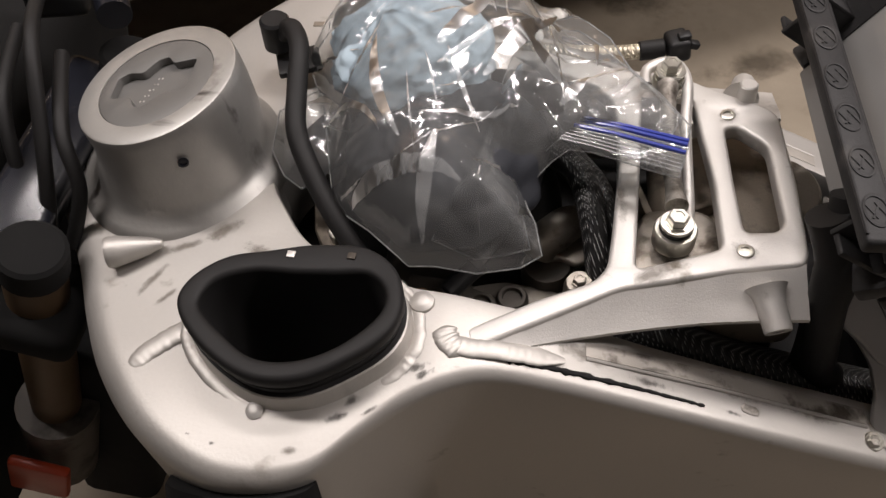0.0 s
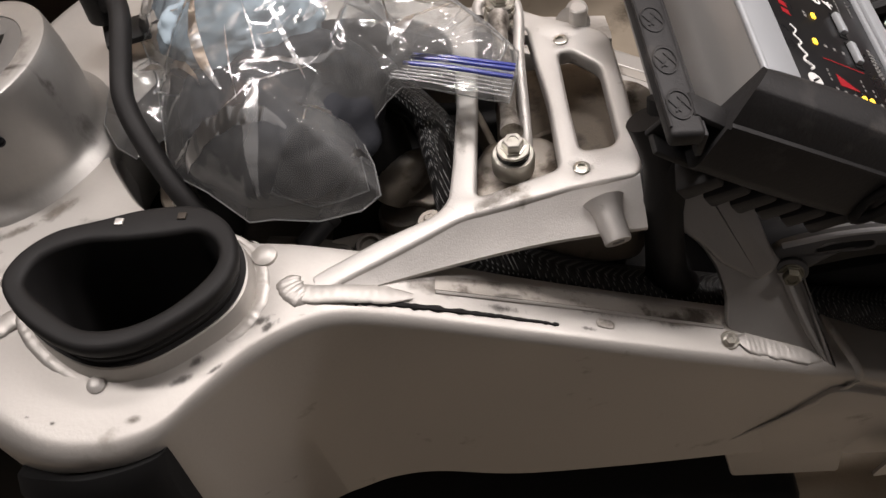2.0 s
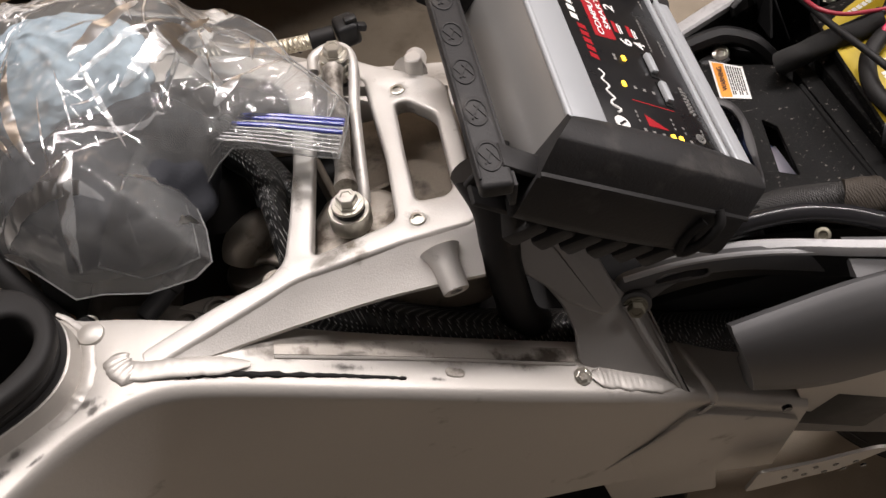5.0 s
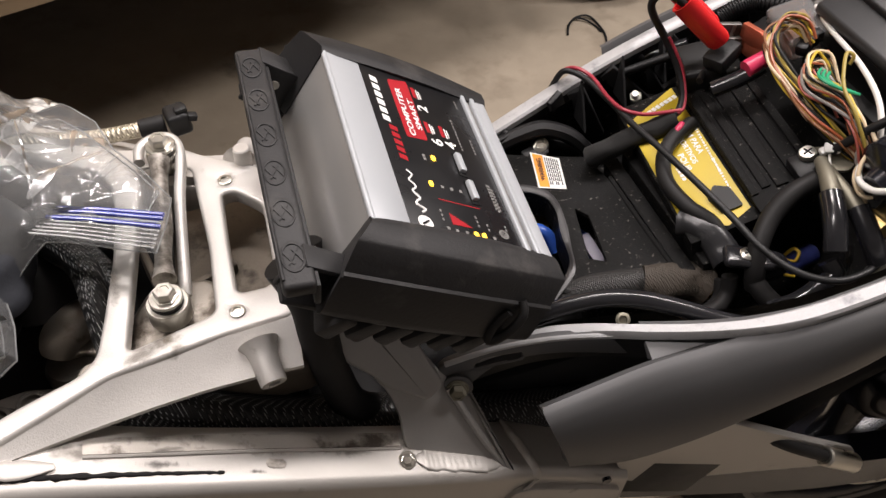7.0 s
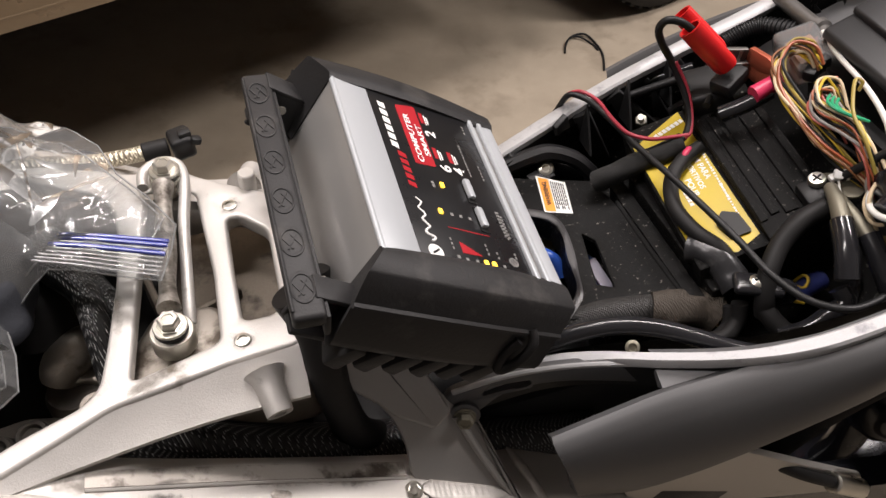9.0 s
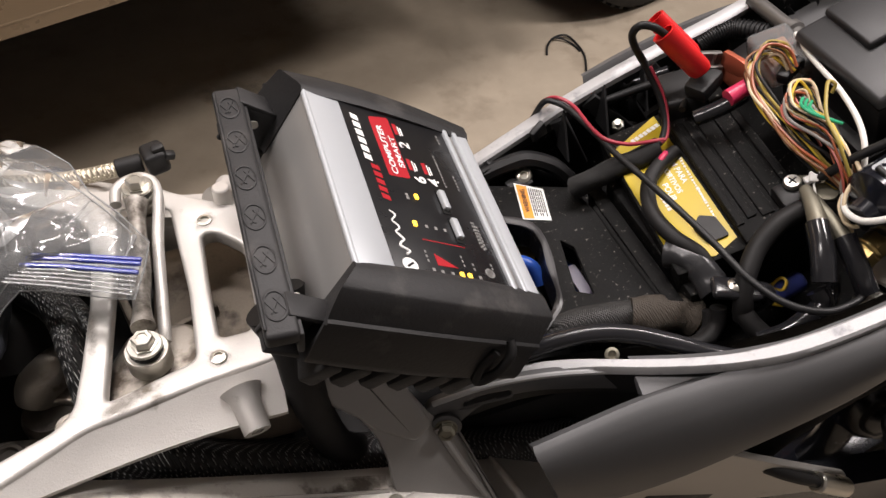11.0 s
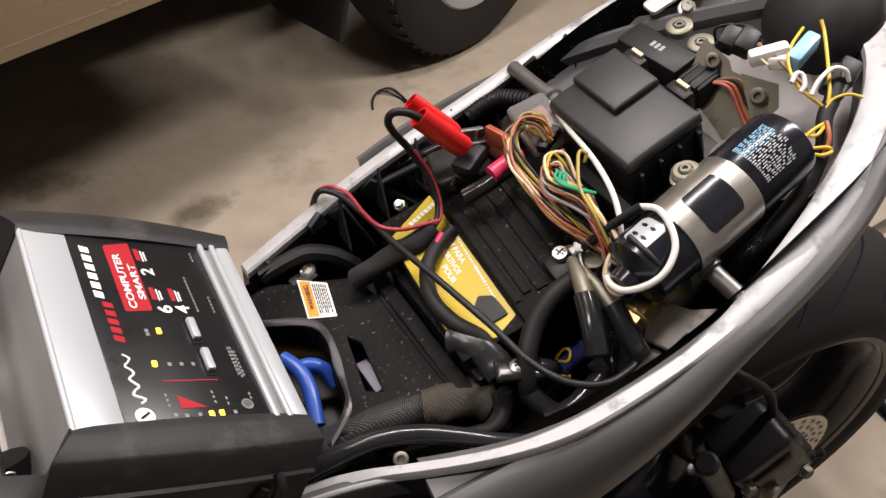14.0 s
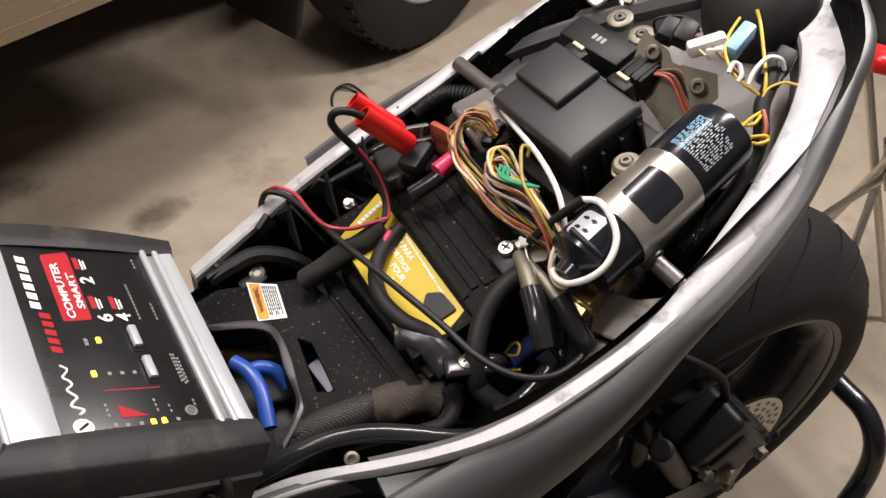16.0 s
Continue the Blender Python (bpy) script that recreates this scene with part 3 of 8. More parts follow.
part("set_screw", turned([(0.0038, 0), (0.0038, 0.001), (0.0026, 0.0012), (0.0024, -0.003)], 16, pose(-0.3735, -0.0475, 0.7525, 84, 0, 28)), BLACK_PAINT, cup)


def spar_top(x):
    """Height of the frame spar's upper face."""
    ends = ((-0.16, 0.6995), (-0.12, 0.688), (-0.05, 0.658), (0.05, 0.6145), (0.15, 0.568), (0.206, 0.542))
    for (x0, z0), (x1, z1) in zip(ends, ends[1:]):
        if x <= x1:
            return z0 + (z1 - z0) * (x - x0) / (x1 - x0)
    return ends[-1][1]


# cross brace
BR = [(-0.178, -0.134), (-0.133, -0.108), (-0.098, -0.092), (-0.0885, -0.080), (-0.085, -0.05), (-0.081, 0.0), (-0.081, 0.045), (-0.085, 0.075), (-0.098, 0.092), (-0.133, 0.108), (-0.178, 0.134), (-0.168, 0.148), (-0.081, 0.112), (-0.035, 0.108),
      (-0.018, 0.096), (0.030, 0.072), (0.036, 0.062), (0.040, 0.0), (0.040, -0.062), (0.036, -0.071), (-0.010, -0.079), (-0.081, -0.097), (-0.168, -0.146)]
TRI = [(-0.0705, -0.080), (-0.014, -0.060), (-0.016, 0.0), (-0.026, 0.082), (-0.062, 0.088), (-0.066, 0.0)]
WIN = [(-0.004, 0.050), (0.006, 0.051), (0.0245, 0.034), (0.0275, -0.036), (0.022, -0.044), (0.001, -0.046), (-0.002, 0.0)]
holes = [corners(TRI, 0.007), corners(WIN, 0.006)] + [[(x + 0.0032 * math.cos(a * math.pi / 6), y + 0.0032 * math.sin(a * math.pi / 6)) for a in range(12)] for x, y in ((0.0, -0.062), (-0.001, 0.063))]
brace = part("cross_brace", slab(corners(BR, 0.008), 0.688, 0.702, None, 0.003, 3, holes), ALU_BARE, bike, "cast aluminium cross brace with two cut-outs")
for s in (1, -1):
    top = spline([(-0.172, -0.143 * s, 0.702), (-0.081, -0.096 * s, 0.7005), (-0.010, -0.078 * s, 0.7005), (0.037, -0.070 * s, 0.7005)], 5)
    low = spline([(-0.165, -0.150 * s, 0.697), (-0.1015, -0.126 * s, 0.686), (-0.028, -0.110 * s, 0.685), (0.038, -0.103 * s, 0.685)], 5)
    rows = []
    for a, b in zip(top, low):
        out = (b - a)
        rows.append([a + Vector((0, 0.008 * s, 0)), a, a + out * 0.06 + Vector((0, 0, -0.0005)), b + Vector((0, 0, 0.003)), b, b + Vector((0, 0.006 * s, 0)), a + Vector((0, 0.010 * s, -0.008))])
    part("brace_flange", loft(rows, True, True), ALU_BARE, brace)
    # boss
    part("boss", turned([(0.0135, 0), (0.0105, 0.005), (0.0092, 0.012), (0.0088, 0.028), (0.0085, 0.0295), (0.0042, 0.0295), (0.004, 0.012)], 24, axis((0.011, -0.086 * s, 0.697), (0.0185, -0.116 * s, 0.687))[0]), ALU_BARE, brace)
    # welds of the brace to the frame
    part("weld_bead", bead([(-0.188, -0.141 * s, 0.7025), (-0.178, -0.146 * s, 0.7025), (-0.155, -0.146 * s, 0.7005), (-0.135, -0.145 * s, 0.6952), (-0.113, -0.143 * s, 0.6872)], 0.0066, 0.0013, 3 + s, ripple=0.3), ALU, main_frame, "rough smeared weld bead")
    part("weld_cap", bead([(-0.190, -0.132 * s, 0.702), (-0.186, -0.142 * s, 0.702), (-0.176, -0.151 * s, 0.701)], 0.0080, 0.0030, 5 + s, ripple=0.15), ALU, main_frame)
    strip = [(x, y, spar_top(x)) for x, y in ((-0.100, -0.124), (-0.06, -0.122), (0.0, -0.119), (0.06, -0.117), (0.098, -0.115))]
    part("grime_band", loft(rows_between([[Vector((x, (y + dy) * s, z + dz)) for dy, dz in ((0.0, 0.0012), (-0.004, 0.0015), (-0.011, 0.0011), (-0.0115, -0.003), (0.0, -0.003))] for x, y, z in strip], 6), True, True), GRIME, main_frame, "dark grime along the frame spar")
    part("spar_ridge", sweep([(x, (y - 0.0125) * s, z + 0.0002) for x, y, z in strip], 0.0014, 6, 8), ALU, main_frame)
    part("spar_scar", bead([(0.004, -0.139 * s, spar_top(0.004) + 0.0005), (0.010, -0.1405 * s, spar_top(0.010)), (0.017, -0.140 * s, spar_top(0.017))], 0.0035, 0.0010, 8 + s), GRIME, main_frame)
ringw = scaled(round_loop(DUCT_OUT, 4), 1.085)
ringw = [q for q in ringw if q[1] < -0.118 or q[0] > -0.235]
k0 = max(range(len(ringw)), key=lambda k: (Vector(ringw[k]) - Vector(ringw[k - 1])).length)
ringw = ringw[k0:] + ringw[:k0]
part("duct_weld", bead([(x, y, 0.7030 + 0.05 * (y + 0.10)) for x, y in ringw], 0.0050, 0.0022, 11, per=5), ALU, main_frame, "rough weld round the duct collar")
part("far_boss", rod((0.014, 0.082, 0.690), (0.014, 0.084, 0.714), 0.0068, 20, 0.001), ALU_BARE, brace)
for x, y in ((0.0, -0.062), (-0.001, 0.063)):
    part("threaded_hole", turned([(0.0055, 0), (0.0055, 0.0014), (0.0050, 0.0018), (0.0034, 0.0018), (0.0032, -0.01)], 20, pose(x, y, 0.7012)), STEEL, brace)

# dark scuffs and dirty smears rubbed into the frame's top
def scuff_material(name, colour, at, scale, stretch, strength):
    m = mat(name, colour, 0.7, 0.0, 0.3, 60, 0.1)
    nt = m.node_tree
    nd, ln = nt.nodes, nt.links
    tc, mp, spot = nd.new("ShaderNodeTexCoord"), nd.new("ShaderNodeMapping"), nd.new("ShaderNodeTexGradient")
    mp.inputs["Location"].default_value, mp.inputs["Scale"].default_value = (-1, -1, 0), (2, 2, 0)
    spot.gradient_type = "SPHERICAL"
    ln.new(tc.outputs["UV"], mp.inputs["Vector"])
    ln.new(mp.outputs["Vector"], spot.inputs["Vector"])
    grain, gm = nd.new("ShaderNodeTexNoise"), nd.new("ShaderNodeMapping")
    gm.inputs["Scale"].default_value = stretch
    grain.inputs["Scale"].default_value, grain.inputs["Detail"].default_value, grain.inputs["Roughness"].default_value = scale, 8, 0.7
    ln.new(tc.outputs["Object"], gm.inputs["Vector"])
    ln.new(gm.outputs["Vector"], grain.inputs["Vector"])
    total, ramp = nd.new("ShaderNodeMath"), nd.new("ShaderNodeValToRGB")
    total.operation = "MULTIPLY_ADD"
    total.inputs[1].default_value = 0.55
    ln.new(spot.outputs["Fac"], total.inputs[0])
    ln.new(grain.outputs["Fac"], total.inputs[2])
    ramp.color_ramp.elements[0].position, ramp.color_ramp.elements[1].position = at, min(1.0, at + 0.30)
    ramp.color_ramp.elements[1].color = (strength, strength, strength, 1)
    ln.new(total.outputs[0], ramp.inputs["Fac"])
    clear, mx = nd.new("ShaderNodeBsdfTransparent"), nd.new("ShaderNodeMixShader")
    edge = nd.new("ShaderNodeMath")
    edge.operation = "MULTIPLY"
    lit = nd.new("ShaderNodeMath")
    lit.operation, lit.use_clamp = "MULTIPLY", True
    lit.inputs[1].default_value = 4.0
    ln.new(spot.outputs["Fac"], lit.inputs[0])
    ln.new(lit.outputs[0], edge.inputs[0])
    ln.new(ramp.outputs["Color"], edge.inputs[1])
    ln.new(edge.outputs[0], mx.inputs[0])
    ln.new(clear.outputs[0], mx.inputs[1])
    ln.new(nd["Principled BSDF"].outputs[0], mx.inputs[2])
    ln.new(mx.outputs[0], nd["Material Output"].inputs["Surface"])
    return m


SCUFF = scuff_material("black_rubbed_scuff", (0.03, 0.026, 0.022), 0.74, 190, (1.0, 0.45, 1.0), 0.6)
SMEAR = scuff_material("brown_dirty_smear", (0.17, 0.145, 0.115), 0.68, 75, (1.0, 1.0, 1.0), 0.55)


def ground_of(ob):
    return bvhtree.BVHTree.FromPolygons([v.co for v in ob.data.vertices], [tuple(p.vertices) for p in ob.data.polygons])


def scuff(tree, x, y, length, width, turn, material, owner, height=0.0004):
    bm = bmesh.new()
    uv = bm.loops.layers.uv.new("UVMap")
    ca, sa = math.cos(radians(turn)), math.sin(radians(turn))
    grid = []
    for i in range(15):
        row = []
        for j in range(9):
            u, v = i / 14, j / 8
            du, dv = (u - 0.5) * length, (v - 0.5) * width
            px, py = x + du * ca - dv * sa, y + du * sa + dv * ca
            hit_at = tree.ray_cast(Vector((px, py, 1.2)), Vector((0, 0, -1)))[0]
            row.append((bm.verts.new(hit_at + Vector((0, 0, height))), u, v) if hit_at else None)
        grid.append(row)
    for i in range(14):
        for j in range(8):
            q = (grid[i][j], grid[i + 1][j], grid[i + 1][j + 1], grid[i][j + 1])
            if None in q or max(c[0].co.z for c in q) - min(c[0].co.z for c in q) > 0.010:
                continue
            f = bm.faces.new([c[0] for c in q])
            for lp, c in zip(f.loops, q):
                lp[uv].uv = (c[1], c[2])
    loose = [v for v in bm.verts if not v.link_faces]
    bmesh.ops.delete(bm, geom=loose, context="VERTS")
    if len(bm.faces):
        part("scuff", bm, material, owner, flip=False)
    else:
        bm.free()


frame_tree, brace_tree = ground_of(main_frame), ground_of(brace)
for x, y, ln_, wd, turn, mt in (
        (-0.247, -0.199, 0.034, 0.009, 22, SCUFF), (-0.239, -0.188, 0.022, 0.012, 30, SCUFF), (-0.271, -0.222, 0.016, 0.008, 10, SMEAR), (-0.203, -0.162, 0.030, 0.010, 25, SCUFF), (-0.228, -0.193, 0.018, 0.005, 40, SCUFF),
        (-0.335, -0.216, 0.006, 0.004, 0, SCUFF), (-0.318, -0.221, 0.006, 0.004, 0, SCUFF), (-0.398, -0.105, 0.050, 0.010, 62, SMEAR), (-0.383, -0.119, 0.030, 0.008, 50, SMEAR), (-0.381, -0.076, 0.050, 0.012, 20, SMEAR),
        (-0.358, -0.062, 0.050, 0.020, 35, SMEAR), (-0.320, -0.085, 0.060, 0.018, -30, SMEAR), (-0.152, -0.1485, 0.040, 0.010, -4, SCUFF), (-0.002, -0.146, 0.020, 0.006, 0, SCUFF), (-0.058, -0.141, 0.045, 0.010, 0, SCUFF),
        (-0.198, -0.166, 0.026, 0.010, 30, SCUFF), (0.06, -0.128, 0.060, 0.020, 2, SMEAR), (0.01, -0.128, 0.070, 0.024, 2, SMEAR), (0.11, -0.125, 0.050, 0.018, 2, SMEAR), (-0.10, -0.134, 0.060, 0.020, -6, SMEAR)):
    scuff(frame_tree, x, y, ln_, wd, turn, mt, main_frame)
for x, y, ln_, wd, turn, mt in ((0.0, -0.062, 0.028, 0.026, 0, SMEAR), (0.012, 0.0, 0.020, 0.080, 0, SMEAR), (-0.06, -0.085, 0.060, 0.020, 25, SMEAR), (-0.080, -0.02, 0.016, 0.070, 5, SMEAR), (0.0, 0.063, 0.026, 0.024, 0, SMEAR)):
    scuff(brace_tree, x, y, ln_, wd, turn, mt, brace)

# tie rod through the brace
tie = part("tie_rod", sweep([(-0.044, -0.036, 0.713), (-0.045, -0.015, 0.711), (-0.046, 0.02, 0.711), (-0.046, 0.055, 0.714), (-0.046, 0.078, 0.717)], lambda t: 0.0058 + 0.0022 * math.cos(2 * math.pi * t) ** 2, 6, 12), GRIME, bike, "zinc tie rod with bolted eyes")
bar = part("silver_bar", sweep([(-0.0340, -0.036, 0.694), (-0.0335, -0.02, 0.699), (-0.0335, 0.04, 0.708), (-0.0310, 0.078, 0.714), (-0.035, 0.099, 0.715), (-0.047, 0.105, 0.715), (-0.0600, 0.096, 0.715), (-0.061, 0.080, 0.714)], 0.0042, 6, 12), ALU_BARE, tie)
for y, z, r in ((-0.048, 0.7055, 0.0145), (0.087, 0.7180, 0.0120)):
    part("eye", turned([(r - 0.002, -0.016), (r, -0.014), (r, -0.002), (r - 0.001, 0), (r - 0.004, 0.0), (r - 0.0045, -0.002)], 28, pose(-0.044, y, z)), STEEL, tie)
    part("bushing", turned([(r - 0.0035, -0.004), (r - 0.0035, 0.0025), (r - 0.005, 0.0035), (0.004, 0.0035)], 24, pose(-0.044, y, z)), RUBBER, tie)
    hexagon_bolt((-0.044, y, z + 0.0035), (-0.044, y, z + 0.05), 0.0125, 0.0075, 0.0112, tie)

# engine seen between the frame beams
engine = part("engine_block", block(0.30, 0.20, 0.20, pose(-0.13, 0.0, 0.46, 0, 12, 0), 0.02, 3), ENGINE, bike, "dull grimy alloy engine block")
part("cylinder_head_cover", block(0.15, 0.16, 0.05, pose(-0.19, 0.0, 0.575, 0, 10, 0), 0.014, 3), ENGINE, engine)
part("rear_casting", block(0.10, 0.17, 0.06, pose(0.0, 0.01, 0.625, 0, -8, 0), 0.014, 3), RUST, engine, "brown grimy casting")
outlet = part("water_outlet", sweep([(-0.137, -0.022, 0.630), (-0.131, -0.014, 0.640), (-0.120, -0.006, 0.645), (-0.106, 0.001, 0.647), (-0.092, 0.006, 0.645)], lambda t: 0.0115 + 0.0045 * math.sin(math.pi * min(1, t * 1.3)), 6, 18), CASTING, engine, "dull alloy water outlet casting")
part("outlet_flange", slab(round_loop([(-0.145, 0.004), (-0.142, -0.015), (-0.133, -0.026), (-0.118, -0.025), (-0.104, -0.030), (-0.094, -0.016), (-0.100, 0.020), (-0.128, 0.026)], 5), 0.626, 0.633, None, 0.0022, 3), CASTING, outlet)
part("thermostat_body", turned([(0.019, 0.575), (0.019, 0.605), (0.0205, 0.608), (0.0205, 0.620), (0.018, 0.626), (0.008, 0.627)], 28, pose(-0.128, -0.026, 0)), ENGINE, outlet)
part("bolt_boss", turned([(0.016, 0.58), (0.0125, 0.625), (0.0115, 0.650), (0.0100, 0.6535), (0.004, 0.6535)], 24, pose(-0.104, -0.062, 0)), CASTING, engine)
hexagon_bolt((-0.104, -0.062, 0.6535), (-0.106, -0.064, 0.70), 0.0085, 0.0055, 0.0098, engine, CASTING)
part("cross_pipe", sweep([(-0.235, -0.045, 0.606), (-0.20, -0.050, 0.607), (-0.165, -0.060, 0.606), (-0.13, -0.072, 0.604), (-0.10, -0.080, 0.602)], 0.013, 5, 14), ENGINE, engine)
part("support_plate", slab(corners([(-0.185, -0.085), (-0.110, -0.092), (-0.105, -0.052), (-0.130, -0.044), (-0.160, -0.040), (-0.186, -0.046)], 0.006), 0.612, 0.618, None, 0.001), CASTING, engine, "dirty alloy support plate")
for x, y in ((-0.153, -0.058), (-0.176, -0.066)):
    part("plug", turned([(0.0125, 0.612), (0.0125, 0.622), (0.0105, 0.626), (0.0078, 0.626), (0.0070, 0.623), (0.001, 0.623)], 18, pose(x, y, 0)), ENGINE, engine)
plugs = part("sensor_plug", rod((-0.201, -0.068, 0.640), (-0.179, -0.046, 0.648), 0.0078, 14, 0.002), PLASTIC, engine, "black sensor plug")
part("plug_collar", rod((-0.182, -0.049, 0.647), (-0.177, -0.044, 0.649), 0.0086, 14, 0.001), RUBBER, plugs)
part("wiring_lead", sweep([(-0.179, -0.046, 0.648), (-0.165, -0.02, 0.650), (-0.16, 0.02, 0.640)], 0.004, 5, 10), RUBBER, plugs)
part("casting_lug", slab(corners([(-0.312, -0.002), (-0.284, -0.012), (-0.272, -0.042), (-0.292, -0.052), (-0.306, -0.030)], 0.005), 0.640, 0.662, None, 0.003), RUST, engine, "rusty brown casting lug")
part("lug_stud", rod((-0.284, -0.040, 0.655), (-0.284, -0.042, 0.676), 0.0055, 14, 0.001), STEEL, engine)
for k, (x, y, z) in enumerate(((-0.252, -0.062, 0.640), (-0.236, -0.066, 0.640), (-0.219, -0.070, 0.636))):
    stud = part("connector", turned([(0.0082, 0), (0.0082, 0.010), (0.0060, 0.012), (0.0060, 0.024), (0.0045, 0.026), (0.001, 0.026)], 16, pose(x, y, z - 0.01, 18, 4 * k - 4, 0)), PLASTIC, engine)
    part("clip_ring", turned([(0.0066, 0), (0.0072, 0.0008), (0.0066, 0.0018)], 16, pose(x, y - 0.004, z + 0.006, 18, 4 * k - 4, 0)), STEEL if k == 1 else WIRE_BROWN, stud)
# mount under the tie rod's eye and castings below the brace's openings
part("rod_mount", slab(corners([(-0.074, -0.072), (-0.018, -0.074), (-0.004, -0.030), (-0.020, -0.012), (-0.060, -0.014), (-0.074, -0.040)], 0.008), 0.655, 0.683, None, 0.005, 3), CASTING, engine, "grimy cast mount under the tie rod")
part("mount_rib", block(0.006, 0.05, 0.030, pose(-0.062, 0.012, 0.655, 0, 0, 18), 0.002), RUST, engine)
part("mount_rib", block(0.045, 0.006, 0.026, pose(-0.022, 0.004, 0.652, 0, 0, 24), 0.002), RUST, engine)
part("shock_top", turned([(0.030, 0.0), (0.032, 0.006), (0.032, 0.026), (0.028, 0.031), (0.012, 0.033), (0.001, 0.033)], 28, pose(0.048, 0.050, 0.612, 10, 4, 0)), CASTING, engine, "dusty tan cast cover")
part("cover_step", block(0.050, 0.030, 0.030, pose(0.034, 0.018, 0.628, 0, 0, 8), 0.006, 3), RUST, engine)
part("cover_step", block(0.030, 0.040, 0.036, pose(0.030, 0.078, 0.628, 0, 0, 12), 0.007, 3), RUST, engine)
part("braided_loom", sweep([(-0.150, 0.075, 0.676), (-0.128, 0.034, 0.688), (-0.106, 0.010, 0.686), (-0.096, -0.022, 0.676), (-0.090, -0.050, 0.656), (-0.084, -0.072, 0.62), (-0.078, -0.085, 0.58)], 0.0105, 6, 14), BRAID, bike, "black braided wiring loom")
part("braided_loom", sweep([(-0.140, 0.088, 0.668), (-0.112, 0.040, 0.676), (-0.092, 0.008, 0.676), (-0.083, -0.024, 0.664), (-0.078, -0.052, 0.640), (-0.072, -0.076, 0.60)], 0.0085, 6, 14), BRAID, bike, "black braided wiring loom")
part("intake_boot", sweep([(-0.19, 0.07, 0.62), (-0.165, 0.05, 0.655), (-0.145, 0.025, 0.660), (-0.140, 0.008, 0.64)], 0.022, 6, 16), RUBBER, bike)
part("breather_hose", sweep([(-0.345, 0.105, 0.738), (-0.333, 0.098, 0.748), (-0.322, 0.075, 0.748), (-0.318, 0.04, 0.738), (-0.312, 0.005, 0.728), (-0.292, -0.03, 0.712), (-0.268, -0.06, 0.694), (-0.245, -0.08, 0.67), (-0.23, -0.085, 0.63)], 0.0078, 6, 14), RUBBER, bike, "black rubber breather hose")
elbow = part("hose_elbow", rod((-0.352, 0.108, 0.722), (-0.350, 0.108, 0.750), 0.012, 18, 0.002), PLASTIC, bike)
part("elbow_flange", block(0.035, 0.028, 0.006, pose(-0.335, 0.098, 0.715, 0, 0, 20), 0.002), PLASTIC, elbow)

# made-up black sheet: keeps the floor from showing and the opening dark
GAP_LOOP = [(-0.36, -0.07), (-0.27, -0.11), (-0.19, -0.115), (-0.09, -0.11), (0.03, -0.10), (0.03, 0.10), (-0.09, 0.11), (-0.19, 0.115), (-0.27, 0.11), (-0.36, 0.07)]
part("dark_fill_sheet", slab(round_loop(GAP_LOOP, 4), 0.592, 0.600, None, 0.002), RUBBER, bike, "black sheet added to darken the opening over the engine")
# added black blocks that stand in for the shade in the gaps below
part("dark_fill_sump", block(0.62, 0.30, 0.05, pose(-0.05, 0, 0.22, 0, 6, 0), 0.02, 3), RUBBER, bike)
part("dark_fill_mid", block(0.34, 0.17, 0.26, pose(0.06, 0, 0.42, 0, 14, 0), 0.03, 3), RUBBER, bike, "dark block added to blacken the gap behind the engine")
part("dark_fill_shock", block(0.16, 0.14, 0.10, pose(0.20, 0.01, 0.545, 0, -10, 0), 0.02, 3), PLASTIC, bike)
part("dark_fill_seat", block(0.20, 0.17, 0.10, pose(0.27, 0.01, 0.535, 0, -12, 0), 0.015, 2), PLASTIC, bike)
part("dark_fill_battery", block(0.16, 0.20, 0.10, pose(0.42, 0.01, 0.575, 0, -21, 0), 0.015, 2), PLASTIC, bike)
# lower harness, hose, bracket
part("side_harness", sweep([(-0.10, -0.06, 0.640), (-0.04, -0.085, 0.622), (0.014, -0.088, 0.597), (0.102, -0.085, 0.566), (0.198, -0.085, 0.538), (0.27, -0.09, 0.53)], 0.018, 6, 16), BRAID, bike, "thick black braided wiring harness")
part("side_harness_strand", sweep([(-0.09, -0.075, 0.630), (-0.03, -0.1, 0.605), (0.02, -0.106, 0.578), (0.10, -0.10, 0.548), (0.2, -0.1, 0.515)], 0.012, 6, 14), BRAID, bike)
part("drain_hose", sweep([(0.048, -0.06, 0.76), (0.050, -0.082, 0.72), (0.053, -0.086, 0.67), (0.060, -0.085, 0.62), (0.066, -0.08, 0.57)], 0.0125, 6, 14), RUBBER, bike)
bk_n = Vector((0.176, -0.805, 0.566)).normalized()
bx = Vector((1, 0, 0)) - bk_n * bk_n.x
bx.normalize()
by = bk_n.cross(bx)
bk_m = Matrix.Translation((0.104, -0.131, 0.585)) @ Matrix((bx, by, bk_n)).transposed().to_4x4()


def on_bracket(*p):
    q = bk_m.inverted() @ Vector(p)
    return (q.x, q.y)


BK = [on_bracket(*p) for p in ((0.044, -0.040, 0.735), (0.055, -0.075, 0.679), (0.064, -0.086, 0.661), (0.082, -0.093, 0.6465), (0.094, -0.102, 0.630), (0.101, -0.1135, 0.611), (0.102, -0.125, 0.595), (0.106, -0.134, 0.579),
                               (0.184, -0.143, 0.543), (0.168, -0.119, 0.583), (0.154, -0.101, 0.612), (0.136, -0.093, 0.629), (0.123, -0.083, 0.6475), (0.100, -0.055, 0.690))]
bracket = part("subframe_bracket", slab(corners(BK, 0.006), -0.006, 0.0, bk_m, 0.0015), BRACKET, bike, "grey alloy subframe bracket welded to the frame")
